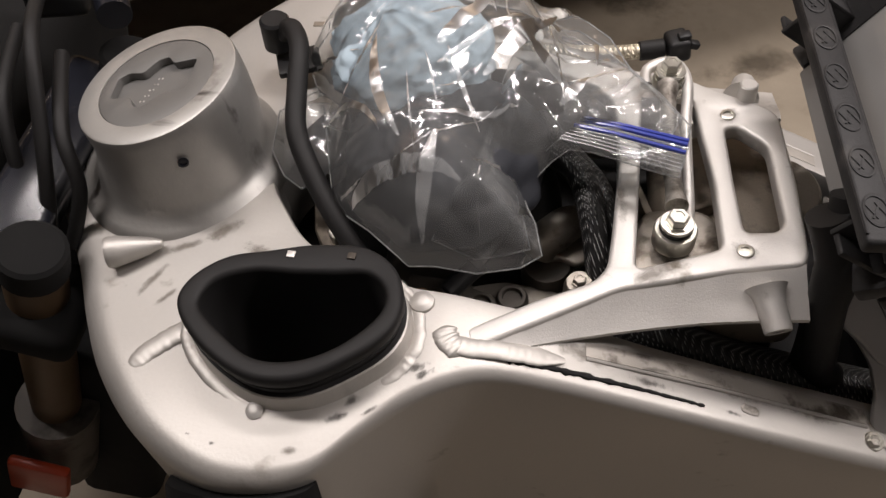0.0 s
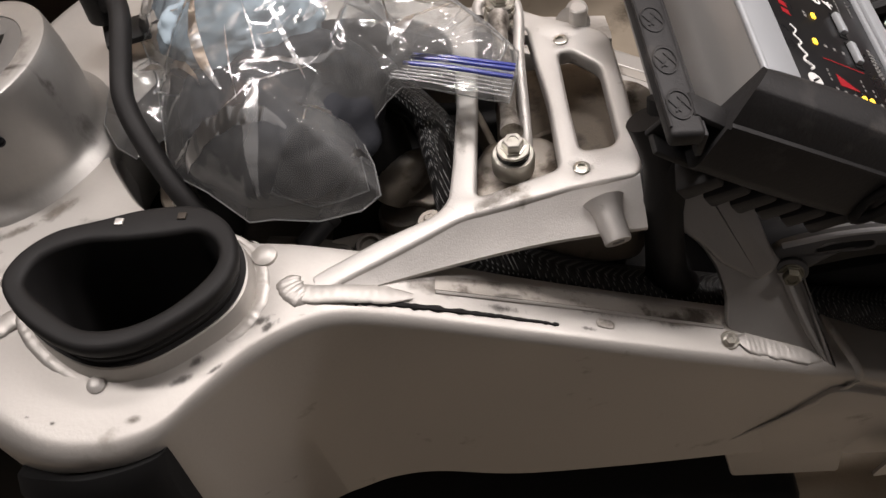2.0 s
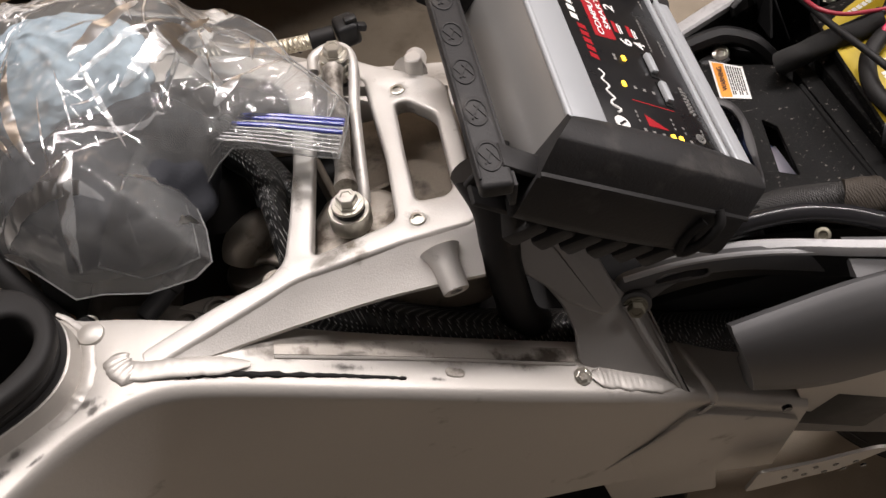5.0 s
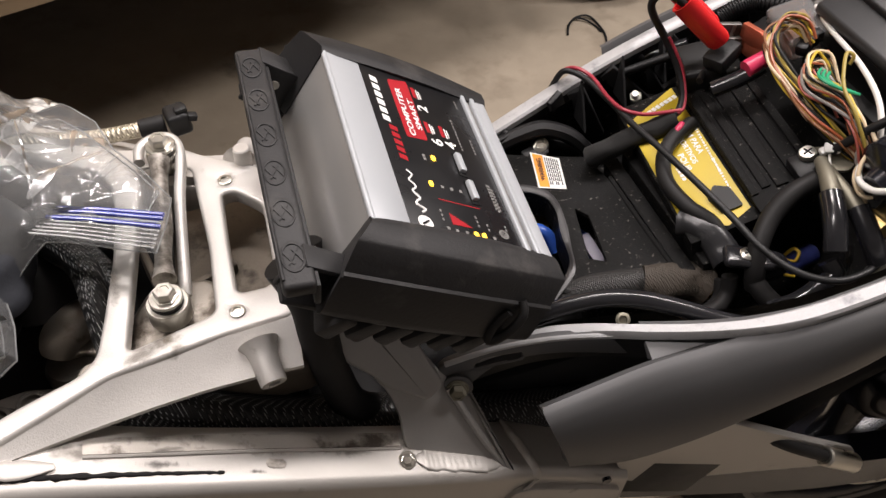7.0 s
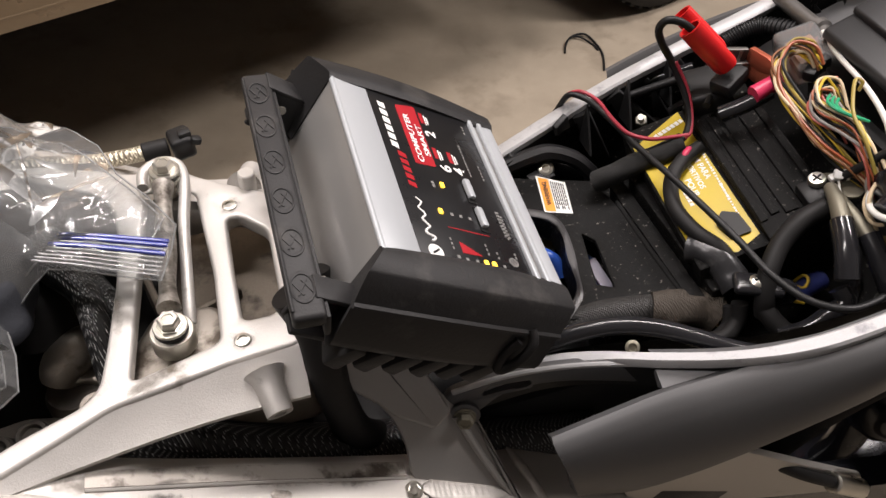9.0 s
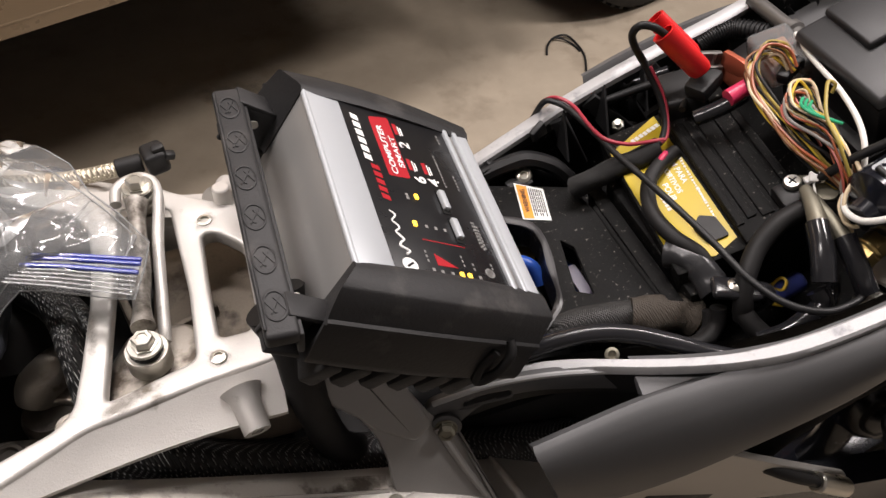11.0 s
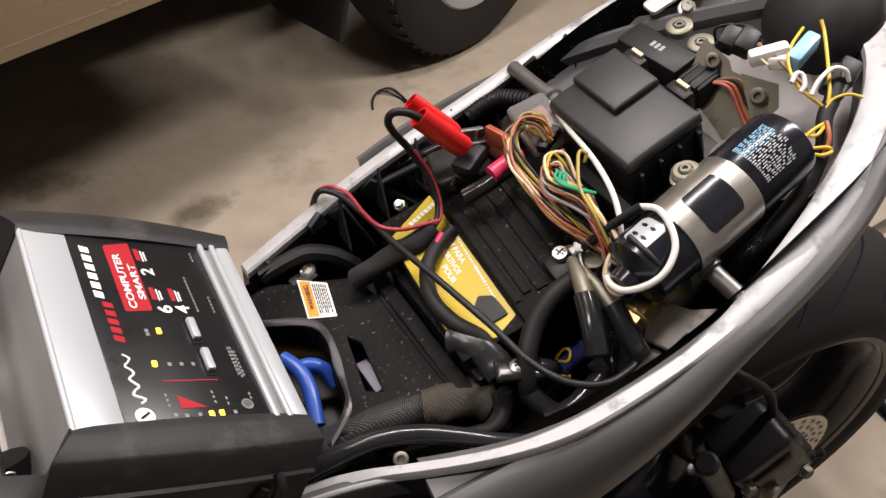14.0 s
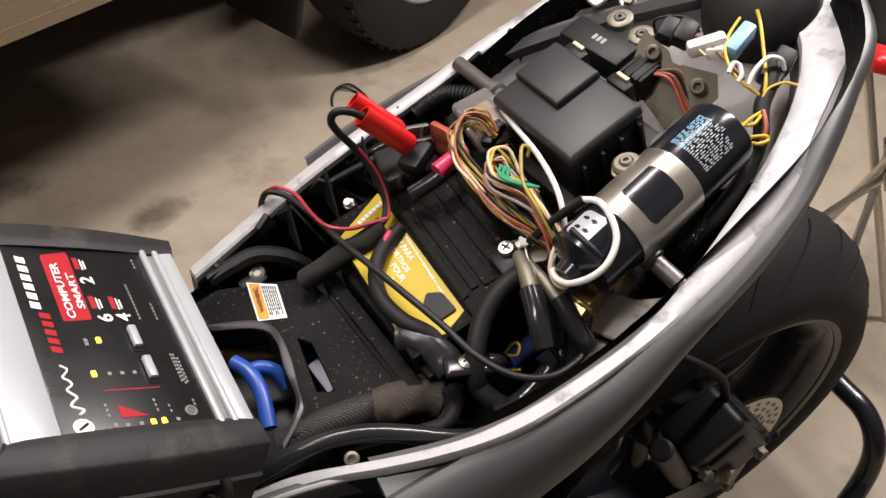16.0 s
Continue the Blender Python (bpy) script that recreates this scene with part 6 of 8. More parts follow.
cable(bike, "olive_wire", WIRE_OLIVE, 0.0014, ((0.4570, 0.0060, 0.7940), (0.4590, 0.0080, 0.8000), (0.4550, 0.0110, 0.8010), (0.4480, 0.0020, 0.7990), (0.4380, -0.0180, 0.7940), (0.4370, -0.0390, 0.7880), (0.4420, -0.0570, 0.7720)), "olive wire loop")
CLEAR_M = Matrix.Translation(((0.4680, 0.0830, 0.7720),)[0]) @ TILT21 @ pose(0, 0, 0, 0, 0, -4)
part("clear_connector", block(0.036, 0.050, 0.022, CLEAR_M, 0.005, 3), CLEAR_CASE, bike, "clear plastic connector")
part("connector_core", block(0.022, 0.030, 0.010, CLEAR_M @ pose(0.002, 0.004, -0.004), 0.002), WIRE_BROWN, bike)
for k in range(3):
    part("black_plug", block(0.012, 0.010, 0.010, CLEAR_M @ pose(0.004 - 0.006 * k, -0.020 - 0.004 * k, 0.006, 0, 0, 20 * k), 0.002), PLASTIC, bike)
# terminal lug: a flat strap from the screw into the boots
lug = part("lug", slab(corners([(-0.010, -0.009), (0.006, -0.011), (0.024, -0.012), (0.030, 0.0), (0.022, 0.010), (0.004, 0.011), (-0.010, 0.009)], 0.004), -0.0014, 0.0014, Matrix.Translation((0.4275, -0.0345, 0.7425)) @ TILT21 @ pose(0, 0, 0, 0, 0, -30), 0.0006), OLIVE, bike, "brass-coloured terminal lug")
part("lug_crimp", sweep(((0.4260, -0.0420, 0.7480), (0.4200, -0.0600, 0.7500), (0.4150, -0.0780, 0.7480)), lambda t: 0.0046 + 0.0028 * t, 5, 12), OLIVE, lug)
part("lug_crimp", sweep(((0.4310, -0.0470, 0.7440), (0.4310, -0.0690, 0.7440), (0.4330, -0.0880, 0.7410)), lambda t: 0.0036 + 0.0026 * t, 5, 12), OLIVE, lug)
part("crimp_tag", block(0.011, 0.008, 0.006, Matrix.Translation(((0.4340, -0.0390, 0.7560),)[0]) @ TILT21 @ pose(0, 0, 0, 20, 0, -30), 0.0015), WHITE_PRINT, bike)
part("crimp_tag", block(0.006, 0.006, 0.004, Matrix.Translation(((0.4300, -0.0370, 0.7520),)[0]) @ TILT21, 0.001), WHITE_PRINT, bike)

# cable clamp
cl_a, cl_b = (Vector(p) for p in ((0.3480, -0.0770, 0.6985), (0.3830, -0.0890, 0.6985)))
cm = Matrix.Translation((cl_a + cl_b) / 2) @ (cl_b - cl_a).to_track_quat("X", "Z").to_matrix().to_4x4()
clampo = part("cable_clamp", block((cl_b - cl_a).length, 0.019, 0.008, cm, 0.0035, 3), GLOSS, bike, "glossy black cable clamp")
part("clamp_loop", sweep([cm @ Vector(p) for p in ((0.014, 0.0, 0.002), (0.022, 0.0, 0.0), (0.024, 0.0, -0.010), (0.016, 0.0, -0.018))], 0.006, 5, 12), GLOSS, clampo)
part("clamp_screw", turned([(0.0060, 0), (0.0060, 0.001), (0.0042, 0.0026), (0.001, 0.0028)], 20, cm @ pose(-0.002, 0, 0.004)), STEEL, clampo)
for a in (30, 120):
    part("screw_cross", block(0.0068, 0.0012, 0.0005, cm @ pose(-0.002, 0, 0.0068, 0, 0, a)), BLACK_PAINT, clampo, smooth=False)
part("blue_connector", sweep(((0.4040, -0.0800, 0.6760), (0.4170, -0.0770, 0.6770), (0.4330, -0.0730, 0.6780)), lumpy(0.0082, 3.0, 0.2, 9), 6, 14), DARK_BLUE, bike, "blue plastic connector")
cable(bike, "yellow_clip", WIRE_YELLOW, 0.0013, ((0.4020, -0.0770, 0.6840), (0.4120, -0.0730, 0.6870), (0.4150, -0.0770, 0.6870), (0.4100, -0.0820, 0.6840), (0.4030, -0.0790, 0.6840)))
cable(bike, "yellow_wire", WIRE_YELLOW, 0.0014, ((0.3880, -0.0800, 0.6780), (0.3970, -0.0850, 0.6760), (0.4100, -0.0890, 0.6740)), "yellow wire")
# brass union
uni = part("brass_union", rod(*((0.4400, -0.1000, 0.7320), (0.4580, -0.0930, 0.7420)), 0.0098, 6, 0.001), BRASS, bike, "brass pipe union")
part("union_collar", rod(*((0.4460, -0.0970, 0.7360), (0.4490, -0.0960, 0.7380)), 0.0108, 20, 0.001), BRASS, uni)
part("union_neck", rod(*((0.4560, -0.0940, 0.7420), (0.4740, -0.0930, 0.7450)), 0.0045, 14), BRASS, uni)
part("union_nut", rod(*((0.4720, -0.0920, 0.7440), (0.4910, -0.0920, 0.7490)), 0.0092, 6, 0.001), BRASS, uni)
TB = ((0.4710, -0.0850, 0.7140), (0.4850, -0.0890, 0.7160), (0.4950, -0.1020, 0.7180), (0.5130, -0.1110, 0.7210), (0.5120, -0.1170, 0.7190), (0.5040, -0.1200, 0.7150), (0.5020, -0.1160, 0.7140), (0.4860, -0.1210, 0.7080), (0.4860, -0.1120, 0.7080), (0.4800, -0.1140, 0.7070), (0.4690, -0.1160, 0.7020), (0.4570, -0.1020, 0.7040))
part("tail_bracket", loft([[Vector(p) + Vector((-0.002, -0.003, 0.012 + dz)) for p in TB] for dz in (0.0, -0.0025)], True, True), GRIME, bike, "grimy plated bracket")
part("bung", turned([(0.0125, -0.006), (0.0135, 0.0), (0.0105, 0.008), (0.0065, 0.012), (0.001, 0.013)], 18, Matrix.Translation(((0.4560, -0.1180, 0.6970),)[0]) @ pose(0, 0, 0, 35, -25, 0)), mat("grimy_white_plastic", (0.42, 0.41, 0.37), 0.55, 0, 0.2, 40, 0.2, (0.15, 0.13, 0.1), 0.55, 40), bike)

# fuse box
fb_m = Matrix.Translation((0.5065, 0.0330, 0.8095)) @ Matrix(((math.cos(radians(24)), 0, -math.sin(radians(24))), (0, 1, 0), (math.sin(radians(24)), 0, math.cos(radians(24))))).to_4x4() @ pose(0, 0, 0, 0, 0, 5)
box = part("fuse_box", block(0.070, 0.099, 0.046, fb_m @ pose(0, 0, -0.0285), 0.003), PLASTIC, bike, "black fuse box with a stepped lid")
part("fuse_lid", block(0.072, 0.101, 0.010, fb_m @ pose(0, 0, 0.000), 0.003, 3, taper=(0.95, 0.96)), LID, box)
part("lid_step", block(0.044, 0.054, 0.007, fb_m @ pose(0.0125, 0.0225, 0.0075), 0.002, 3, taper=(0.97, 0.97)), LID, box)
for u in (-0.018, 0.034):
    part("latch", block(0.010, 0.022, 0.020, fb_m @ pose(0.0405, u, -0.006), 0.002), PLASTIC, box)
    part("latch_window", block(0.003, 0.012, 0.008, fb_m @ pose(0.0445, u, 0.0025)), WIRE_CREAM, box, smooth=False)
for k in range(4):
    part("box_rib", block(0.003, 0.006, 0.034, fb_m @ pose(-0.026 + 0.018 * k, -0.051, -0.025), 0.001), PLASTIC, box)
part("box_foot", block(0.10, 0.11, 0.03, fb_m @ pose(0.004, 0, -0.062), 0.006), PLASTIC, box)

# electric pump held by a strap
p0, p1 = Vector((0.444, -0.085, 0.767)), Vector((0.584, -0.056, 0.822))
pump_m, pump_h = axis(p0, p1)
R_ = 0.0285
pump = part("electric_pump", turned([(0.010, -0.012), (0.012, -0.004), (0.022, 0.0), (R_ - 0.0015, 0.003), (R_ - 0.0012, pump_h * 0.62), (R_, pump_h * 0.63), (R_, pump_h - 0.006), (R_ - 0.0012, pump_h - 0.002), (R_ - 0.0045, pump_h), (0.012, pump_h + 0.002)], 48, pump_m), BLACK_PAINT, bike, "black cylindrical electric pump with printed warning")
PUMP_UP = pump_m.to_3x3().inverted() @ Vector((-0.25, -0.40, 0.88))
PUMP_A = math.degrees(math.atan2(PUMP_UP.y, PUMP_UP.x))


def pump_patch(name, a0, a1, z0, z1, r, material, n=12, label=""):
    """A curved plate that follows the pump's skin."""
    bm = bmesh.new()
    rows = []
    for k in range(n + 1):
        a = radians(PUMP_A + a0 + (a1 - a0) * k / n)
        e = 0.0025 if k in (0, n) and n > 2 else (0.0008 if k in (1, n - 1) and n > 2 else 0.0)
        rows.append([pump_m @ Vector((rr * math.cos(a), rr * math.sin(a), z)) for rr, z in ((r - 0.0006, pump_h * z0 + e), (r, pump_h * z0 + e + 0.0002), (r, pump_h * z1 - e - 0.0002), (r - 0.0006, pump_h * z1 - e))])
    loft(rows, True, True, bm)
    return part(name, bm, material, pump, label)


pump_patch("strap_sheet", -110, 110, 0.24, 0.64, R_ + 0.0002, STEEL, 30, "bright steel strap")
pump_patch("strap_window", -34, 34, 0.335, 0.545, R_ + 0.0007, BLACK_PAINT)
pump_patch("emblem_sticker", -58, -14, 0.05, 0.20, R_ - 0.0006, CH_SILVER)
for a in (-44, -28):
    pump_patch("emblem", a - 5, a + 5, 0.085, 0.105, R_ - 0.0001, BLACK_PAINT, 6)
    pump_patch("emblem", a - 5, a + 5, 0.145, 0.165, R_ - 0.0001, BLACK_PAINT, 6)
# lobed ear of the strap with its rubber mount
ear_m = Matrix.Translation((0.5090, -0.0560, 0.8090)) @ TILT21 @ pose(0, 0, 0, -6, 0, 16)
part("strap_ear", slab(round_loop([(-0.040, -0.006), (-0.026, 0.004), (-0.014, 0.006), (-0.011, 0.016), (0.0, 0.021), (0.011, 0.016), (0.014, 0.006), (0.030, 0.010), (0.042, 0.006), (0.044, -0.006), (0.0, -0.012)], 4), -0.0010, 0.0012, ear_m, 0.0005), STEEL, pump)
part("rubber_mount", turned([(0.0095, -0.003), (0.0105, -0.001), (0.0105, 0.0035), (0.0085, 0.0055), (0.0055, 0.0055), (0.005, 0.004)], 24, ear_m @ pose(0, 0.010, 0.001)), OLIVE, pump, "grimy rubber mount")
part("mount_screw", turned([(0.0046, 0), (0.0046, 0.006), (0.0036, 0.0072), (0.0022, 0.0072), (0.002, 0.005)], 14, ear_m @ pose(0, 0.010, 0.001)), OLIVE, pump)
for k in range(19):
    a = -40 + 3.7 * k
    z0 = 0.695
    while z0 < 0.90:
        span = prnd.uniform(0.010, 0.034)
        if z0 + span < 0.905:
            pump_patch("print_bar", a, a + 1.7, z0, z0 + span, R_ + 0.0004, PALE_BLUE if k < 7 else CH_SILVER, 1)
        z0 += span + prnd.choice((0.007, 0.007, 0.016))
part("pump_outlet", rod(pump_m @ Vector((0, 0, pump_h)), pump_m @ Vector((0, 0, pump_h + 0.012)), 0.006, 12), PLASTIC, pump)
part("pump_terminal", turned([(0.006, 0), (0.006, 0.004), (0.004, 0.006), (0.001, 0.007)], 14, Matrix.Translation(((0.4530, -0.0620, 0.7680),)[0]) @ pose(0, 0, 0, 30, -30, 0)), BRASS, pump)

# spacers, relay, plates and connectors further back
for a, b in (((0.4970, -0.0970, 0.7680), (0.5060, -0.1340, 0.7620)), ((0.4970, 0.1030, 0.7740), (0.4940, 0.1710, 0.7680))):
    sp = part("spacer", rod(a, b, 0.0068, 20, 0.001), SPACER, bike, "plated steel spacer")
    m, h = axis(b, a)
    part("spacer_head", turned([(0.0068, h * 0.80), (0.0098, h * 0.84), (0.0098, h * 0.93), (0.0070, h * 0.96), (0.0070, h * 1.05), (0.005, h * 1.08), (0.003, h * 1.06)], 20, m), SPACER, sp)
REL_M = Matrix.Translation((0.582, 0.088, 0.8085)) @ TILT21 @ pose(0, 0, 0, 0, 0, 9)
relay = part("relay", block(0.028, 0.068, 0.026, REL_M, 0.003), PLASTIC, bike, "black relay box")
for k in range(3):
    part("relay_mark", block(0.006, 0.0030, 0.0006, REL_M @ pose(0.0, -0.006 + 0.005 * k, 0.0131)), CH_GREY, relay)
part("relay_plug", block(0.026, 0.026, 0.024, REL_M @ pose(0.0, -0.046, -0.004), 0.004), PLASTIC, relay)
for k in range(3):
    part("plug_rib", block(0.028, 0.0025, 0.026, REL_M @ pose(0.0, -0.038 - 0.008 * k, -0.004), 0.0008), PLASTIC, relay)
for k, (mt, y) in enumerate(((WIRE_SALMON, 0), (WIRE_ORANGE, 0.004), (RUBBER, 0.008), (WIRE_BROWN, 0.011))):
    cable(bike, "relay_wire", mt, 0.0014, [REL_M @ Vector((0.003 + y * 0.3, -0.058, 0.004)), REL_M @ Vector((0.006 + y, -0.072, 0.004)), REL_M @ Vector((0.002 + y, -0.088, -0.012)), REL_M @ Vector((-0.004 + y, -0.11, -0.028))])
for p in ((0.6040, 0.0660, 0.8280),) + ((0.6010, 0.0920, 0.8300),):
    q = Matrix.Translation(p) @ TILT21
    nutp = part("rubber_washer", turned([(0.0098, -0.004), (0.0110, -0.002), (0.0110, 0.003), (0.0098, 0.004), (0.0055, 0.004), (0.005, 0.002)], 26, q), OLIVE, bike, "grey rubber washer with a screw")
    part("washer_screw", turned([(0.0045, 0), (0.0045, 0.0042), (0.0036, 0.005), (0.002, 0.005), (0.0018, 0.003)], 14, q), SPACER, nutp)
# regulator bracket: two upright plates, one lapped over the other, with big socket bolts
REG_N = Vector((-0.75, -0.45, 0.48)).normalized()
for outline, off, bolt_at in ((((0.599, 0.060, 0.839), (0.6065, 0.036, 0.8315), (0.6075, 0.031, 0.8245), (0.6120, 0.022, 0.8235), (0.6060, 0.004, 0.796), (0.594, 0.004, 0.779), (0.581, 0.055, 0.806)), 0.0, (0.6005, 0.0452, 0.8263)),
                              (((0.6120, 0.0235, 0.8250), (0.6278, -0.0008, 0.8268), (0.6250, -0.0115, 0.8120), (0.6157, -0.010, 0.799), (0.600, 0.004, 0.788)), 0.0042, (0.6172, 0.0042, 0.8147))):
    ring = [Vector(p) + REG_N * off for p in outline]
    pl = part("regulator_plate", loft([[p + REG_N * d for p in ring] for d in (-0.0035, 0.0)], True, True), OLIVE, bike, "grimy olive plated bracket plate")
    c = Vector(bolt_at) + REG_N * off
    part("plate_bolt", turned([(0.0072, 0), (0.0072, 0.0012), (0.0058, 0.0016), (0.0058, 0.0062), (0.0050, 0.0070), (0.0034, 0.0070), (0.0030, 0.003)], 20, axis(c, c + REG_N * 0.02)[0]), OLIVE, pl)
part("white_plug", block(0.030, 0.012, 0.012, Matrix.Translation(((0.6190, 0.0120, 0.8480),)[0]) @ pose(0, 0, 0, 0, -25, -30), 0.003), WIRE_WHITE, bike, "white wiring plug")
part("white_plug", block(0.014, 0.010, 0.010, Matrix.Translation(((0.6210, 0.0030, 0.8460),)[0]) @ pose(0, 0, 0, 0, -25, -60), 0.002), WIRE_WHITE, bike, "white wiring plug")
part("blue_plug", block(0.032, 0.012, 0.016, Matrix.Translation(((0.6410, 0.0010, 0.8520),)[0]) @ pose(0, 0, 0, 0, -20, 20), 0.003), PALE_BLUE, bike, "pale blue wiring plug")
for px in ((0.6160, 0.0340, 0.8460), (0.6130, 0.0480, 0.8420), (0.6470, -0.0320, 0.8430), (0.6630, -0.0270, 0.8450)):
    part("black_plug", block(0.022, 0.016, 0.014, Matrix.Translation(px) @ pose(0, 0, 0, 10, -25, 30), 0.003), PLASTIC, bike)
cable(bike, "thin_wire", PLASTIC, 0.0012, ((0.6090, 0.0570, 0.8350), (0.6050, 0.0580, 0.8480), (0.6190, 0.0510, 0.8520), (0.6280, 0.0400, 0.8520), (0.6290, 0.0310, 0.8460)))
cable(bike, "thin_wire", WIRE_CREAM, 0.0010, ((0.6110, 0.0420, 0.8420), (0.6110, 0.0220, 0.8460), (0.6100, 0.0020, 0.8460)))
cable(bike, "thin_wire", WIRE_BROWN, 0.0014, ((0.6190, 0.0310, 0.8460), (0.6190, 0.0150, 0.8500), (0.6180, -0.0060, 0.8480), (0.6210, -0.0300, 0.8420)))
cable(bike, "black_ring", PLASTIC, 0.0026, ((0.6580, -0.0200, 0.8460), (0.6410, -0.0310, 0.8450), (0.6350, -0.0440, 0.8400), (0.6410, -0.0450, 0.8420), (0.6570, -0.0320, 0.8470), (0.6580, -0.0200, 0.8460)))
TF = ((0.588, -0.09, 0.145, 0.776), (0.62, -0.085, 0.155, 0.790), (0.68, -0.055, 0.14, 0.812), (0.725, -0.01, 0.09, 0.828), (0.745, 0.02, 0.06, 0.835))
rows = [[Vector((x, y0, z + 0.02)), Vector((x, y0 + 0.02, z)), Vector((x, (y0 + y1) / 2, z - 0.002)), Vector((x, y1 - 0.02, z)), Vector((x, y1, z + 0.02))] for x, y0, y1, z in TF]
bm = loft(rows_between(rows, 4), False, False)
bmesh.ops.solidify(bm, geom=bm.faces, thickness=0.002)
part("tail_floor", bm, mat("dusty_grey_tray", (0.45, 0.43, 0.41), 0.6, 0.0, 0.15, 40, 0.2, (0.2, 0.19, 0.18), 0.6, 30), bike, "grey inner tail tray")
part("tail_lamp_housing", turned([(0.030, -0.05), (0.045, -0.035), (0.050, 0.0), (0.046, 0.020), (0.034, 0.034), (0.005, 0.038)], 28, pose(0.715, 0.045, 0.838, 10, -50, 0)), RUBBER, bike, "black rubber tail lamp housing")
hexagon_bolt((0.640, 0.128, 0.822), (0.633, 0.122, 0.832), 0.010, 0.006, 0.008, bike)
part("tail_brace", slab(corners([(0.0, 0.0), (0.06, 0.004), (0.075, 0.018), (0.06, 0.026), (0.0, 0.018)], 0.005), -0.002, 0.002, pose(0.610, 0.135, 0.818, 0, -22, 0), 0.001), ALU_BARE, bike)

# front of the tray: cover with cut-outs and a warning sticker, blue hoses below
COVER = ((0.2117, 0.1167, 0.6455), (0.3034, 0.0745, 0.6647), (0.3127, 0.0359, 0.6667), (0.3248, -0.0646, 0.6692), (0.2639, -0.0625, 0.6564), (0.2323, -0.0523, 0.6498), (0.2465, -0.0386, 0.6528), (0.2540, -0.0259, 0.6544), (0.2554, 0.0016, 0.6547), (0.2590, 0.0249, 0.6554), (0.2566, 0.0407, 0.6549), (0.2456, 0.0522, 0.6526), (0.2185, 0.0671, 0.6469), (0.2151, 0.0861, 0.6462))
cov_m = Matrix.Translation((0.257, 0.0, 0.655)) @ pose(0, 0, 0, 0, -11.9, 0)


def on_cover(p):
    q = cov_m.inverted() @ Vector(p)
    return (q.x, q.y)


SLOT_C = [on_cover(p) for p in ((0.2746, 0.0224, 0.6587), (0.2821, 0.0120, 0.6603), (0.2801, -0.0367, 0.6599), (0.2687, -0.0295, 0.6575))]
cov = part("tray_cover", slab(corners([on_cover(p) for p in COVER], 0.005), -0.006, 0.0, cov_m, 0.0015, 2, [corners(SLOT_C, 0.001)]), DUSTY, bike, "dusty black plastic cover with cut-outs")
rim_pts = [cov_m @ Vector((*on_cover(p), -0.001)) for p in COVER[5:13]]
rim_mid = sum(rim_pts, Vector()) / len(rim_pts)
rim_rows = []
for q in spline(rim_pts, 5):
    inward = (rim_mid - q)
    inward.z = 0
    inward.normalize()
    rim_rows.append([q + Vector((0, 0, 0.0016)), q - inward * 0.0045 + Vector((0, 0, 0.0030)), q - inward * 0.0085 + Vector((0, 0, 0.0020)), q - inward * 0.0090 + Vector((0, 0, -0.002)), q + Vector((0, 0, -0.003))])
part("cut_out_rim", loft(rim_rows, True, True), WEB, cov, "raised grey-black rim of the cut-out")
part("pale_tab", block(0.010, 0.032, 0.004, Matrix.Translation((0.2835, -0.006, 0.6375)) @ pose(0, 0, 0, 0, -11.9, 8), 0.001), TAB_LILAC, cov, "pale lilac plastic tab below the slot")
part("cut_out_wall", loft([[p + Vector((0, 0, dz)) for p in rim_pts] for dz in (0.0, -0.02)], False, False), DUSTY, cov, smooth=False)
sticker = part("warning_sticker", slab([on_cover(p) for p in ((0.2587, 0.0976, 0.6554), (0.2799, 0.0809, 0.6598), (0.2750, 0.0448, 0.6588), (0.2537, 0.0547, 0.6543))], 0.0002, 0.0008, cov_m), WHITE_PRINT, cov, "white and orange warning sticker", smooth=False)
q0, q1, q2, q3 = (Vector((*on_cover(p), 0.0011)) for p in ((0.2587, 0.0976, 0.6554), (0.2799, 0.0809, 0.6598), (0.2750, 0.0448, 0.6588), (0.2537, 0.0547, 0.6543)))
part("sticker_band", loft([[cov_m @ (a.lerp(b, f)) for f in (0.06, 0.42)] for a, b in ((q0.lerp(q3, 0.03), q1.lerp(q2, 0.03)), (q0.lerp(q3, 0.97), q1.lerp(q2, 0.97)))], False, False), ORANGE, sticker, smooth=False)
band = (q3 - q0)
ang = math.degrees(math.atan2(-band.y, -band.x))
letters("WARNING", 0.0056, PANEL, sticker, cov_m @ Matrix.Translation(q3.lerp(q2, 0.33).lerp(q0.lerp(q1, 0.33), 0.22) + Vector((0, 0, 0.0004))) @ pose(0, 0, 0, 0, 0, ang), "lettering", "LEFT", 1.0, 0.02)
for k in range(7):
    f = 0.48 + 0.07 * k
    a, b = q0.lerp(q1, f).lerp(q3.lerp(q2, f), 0.08), q0.lerp(q1, f).lerp(q3.lerp(q2, f), 0.92 - 0.12 * (k % 3 == 2))
    for j in range(7):
        part("print_bar", rod(cov_m @ a.lerp(b, j / 7), cov_m @ a.lerp(b, (j + 0.75) / 7), 0.0005, 4), PANEL, sticker, smooth=False)
for pts, r in ((((0.2250, 0.0360, 0.6400), (0.2330, 0.0200, 0.6400), (0.2350, -0.0000, 0.6360), (0.2310, -0.0260, 0.6280)), 0.0062), (((0.2290, 0.0230, 0.6360), (0.2410, 0.0220, 0.6400), (0.2520, 0.0160, 0.6360), (0.2570, 0.0060, 0.6260)), 0.0060), (((0.2800, 0.0210, 0.6280), (0.2860, 0.0050, 0.6300), (0.2850, -0.0130, 0.6220)), 0.0058)):
    cable(bike, "blue_hose", BLUE, r, pts, "blue hose")
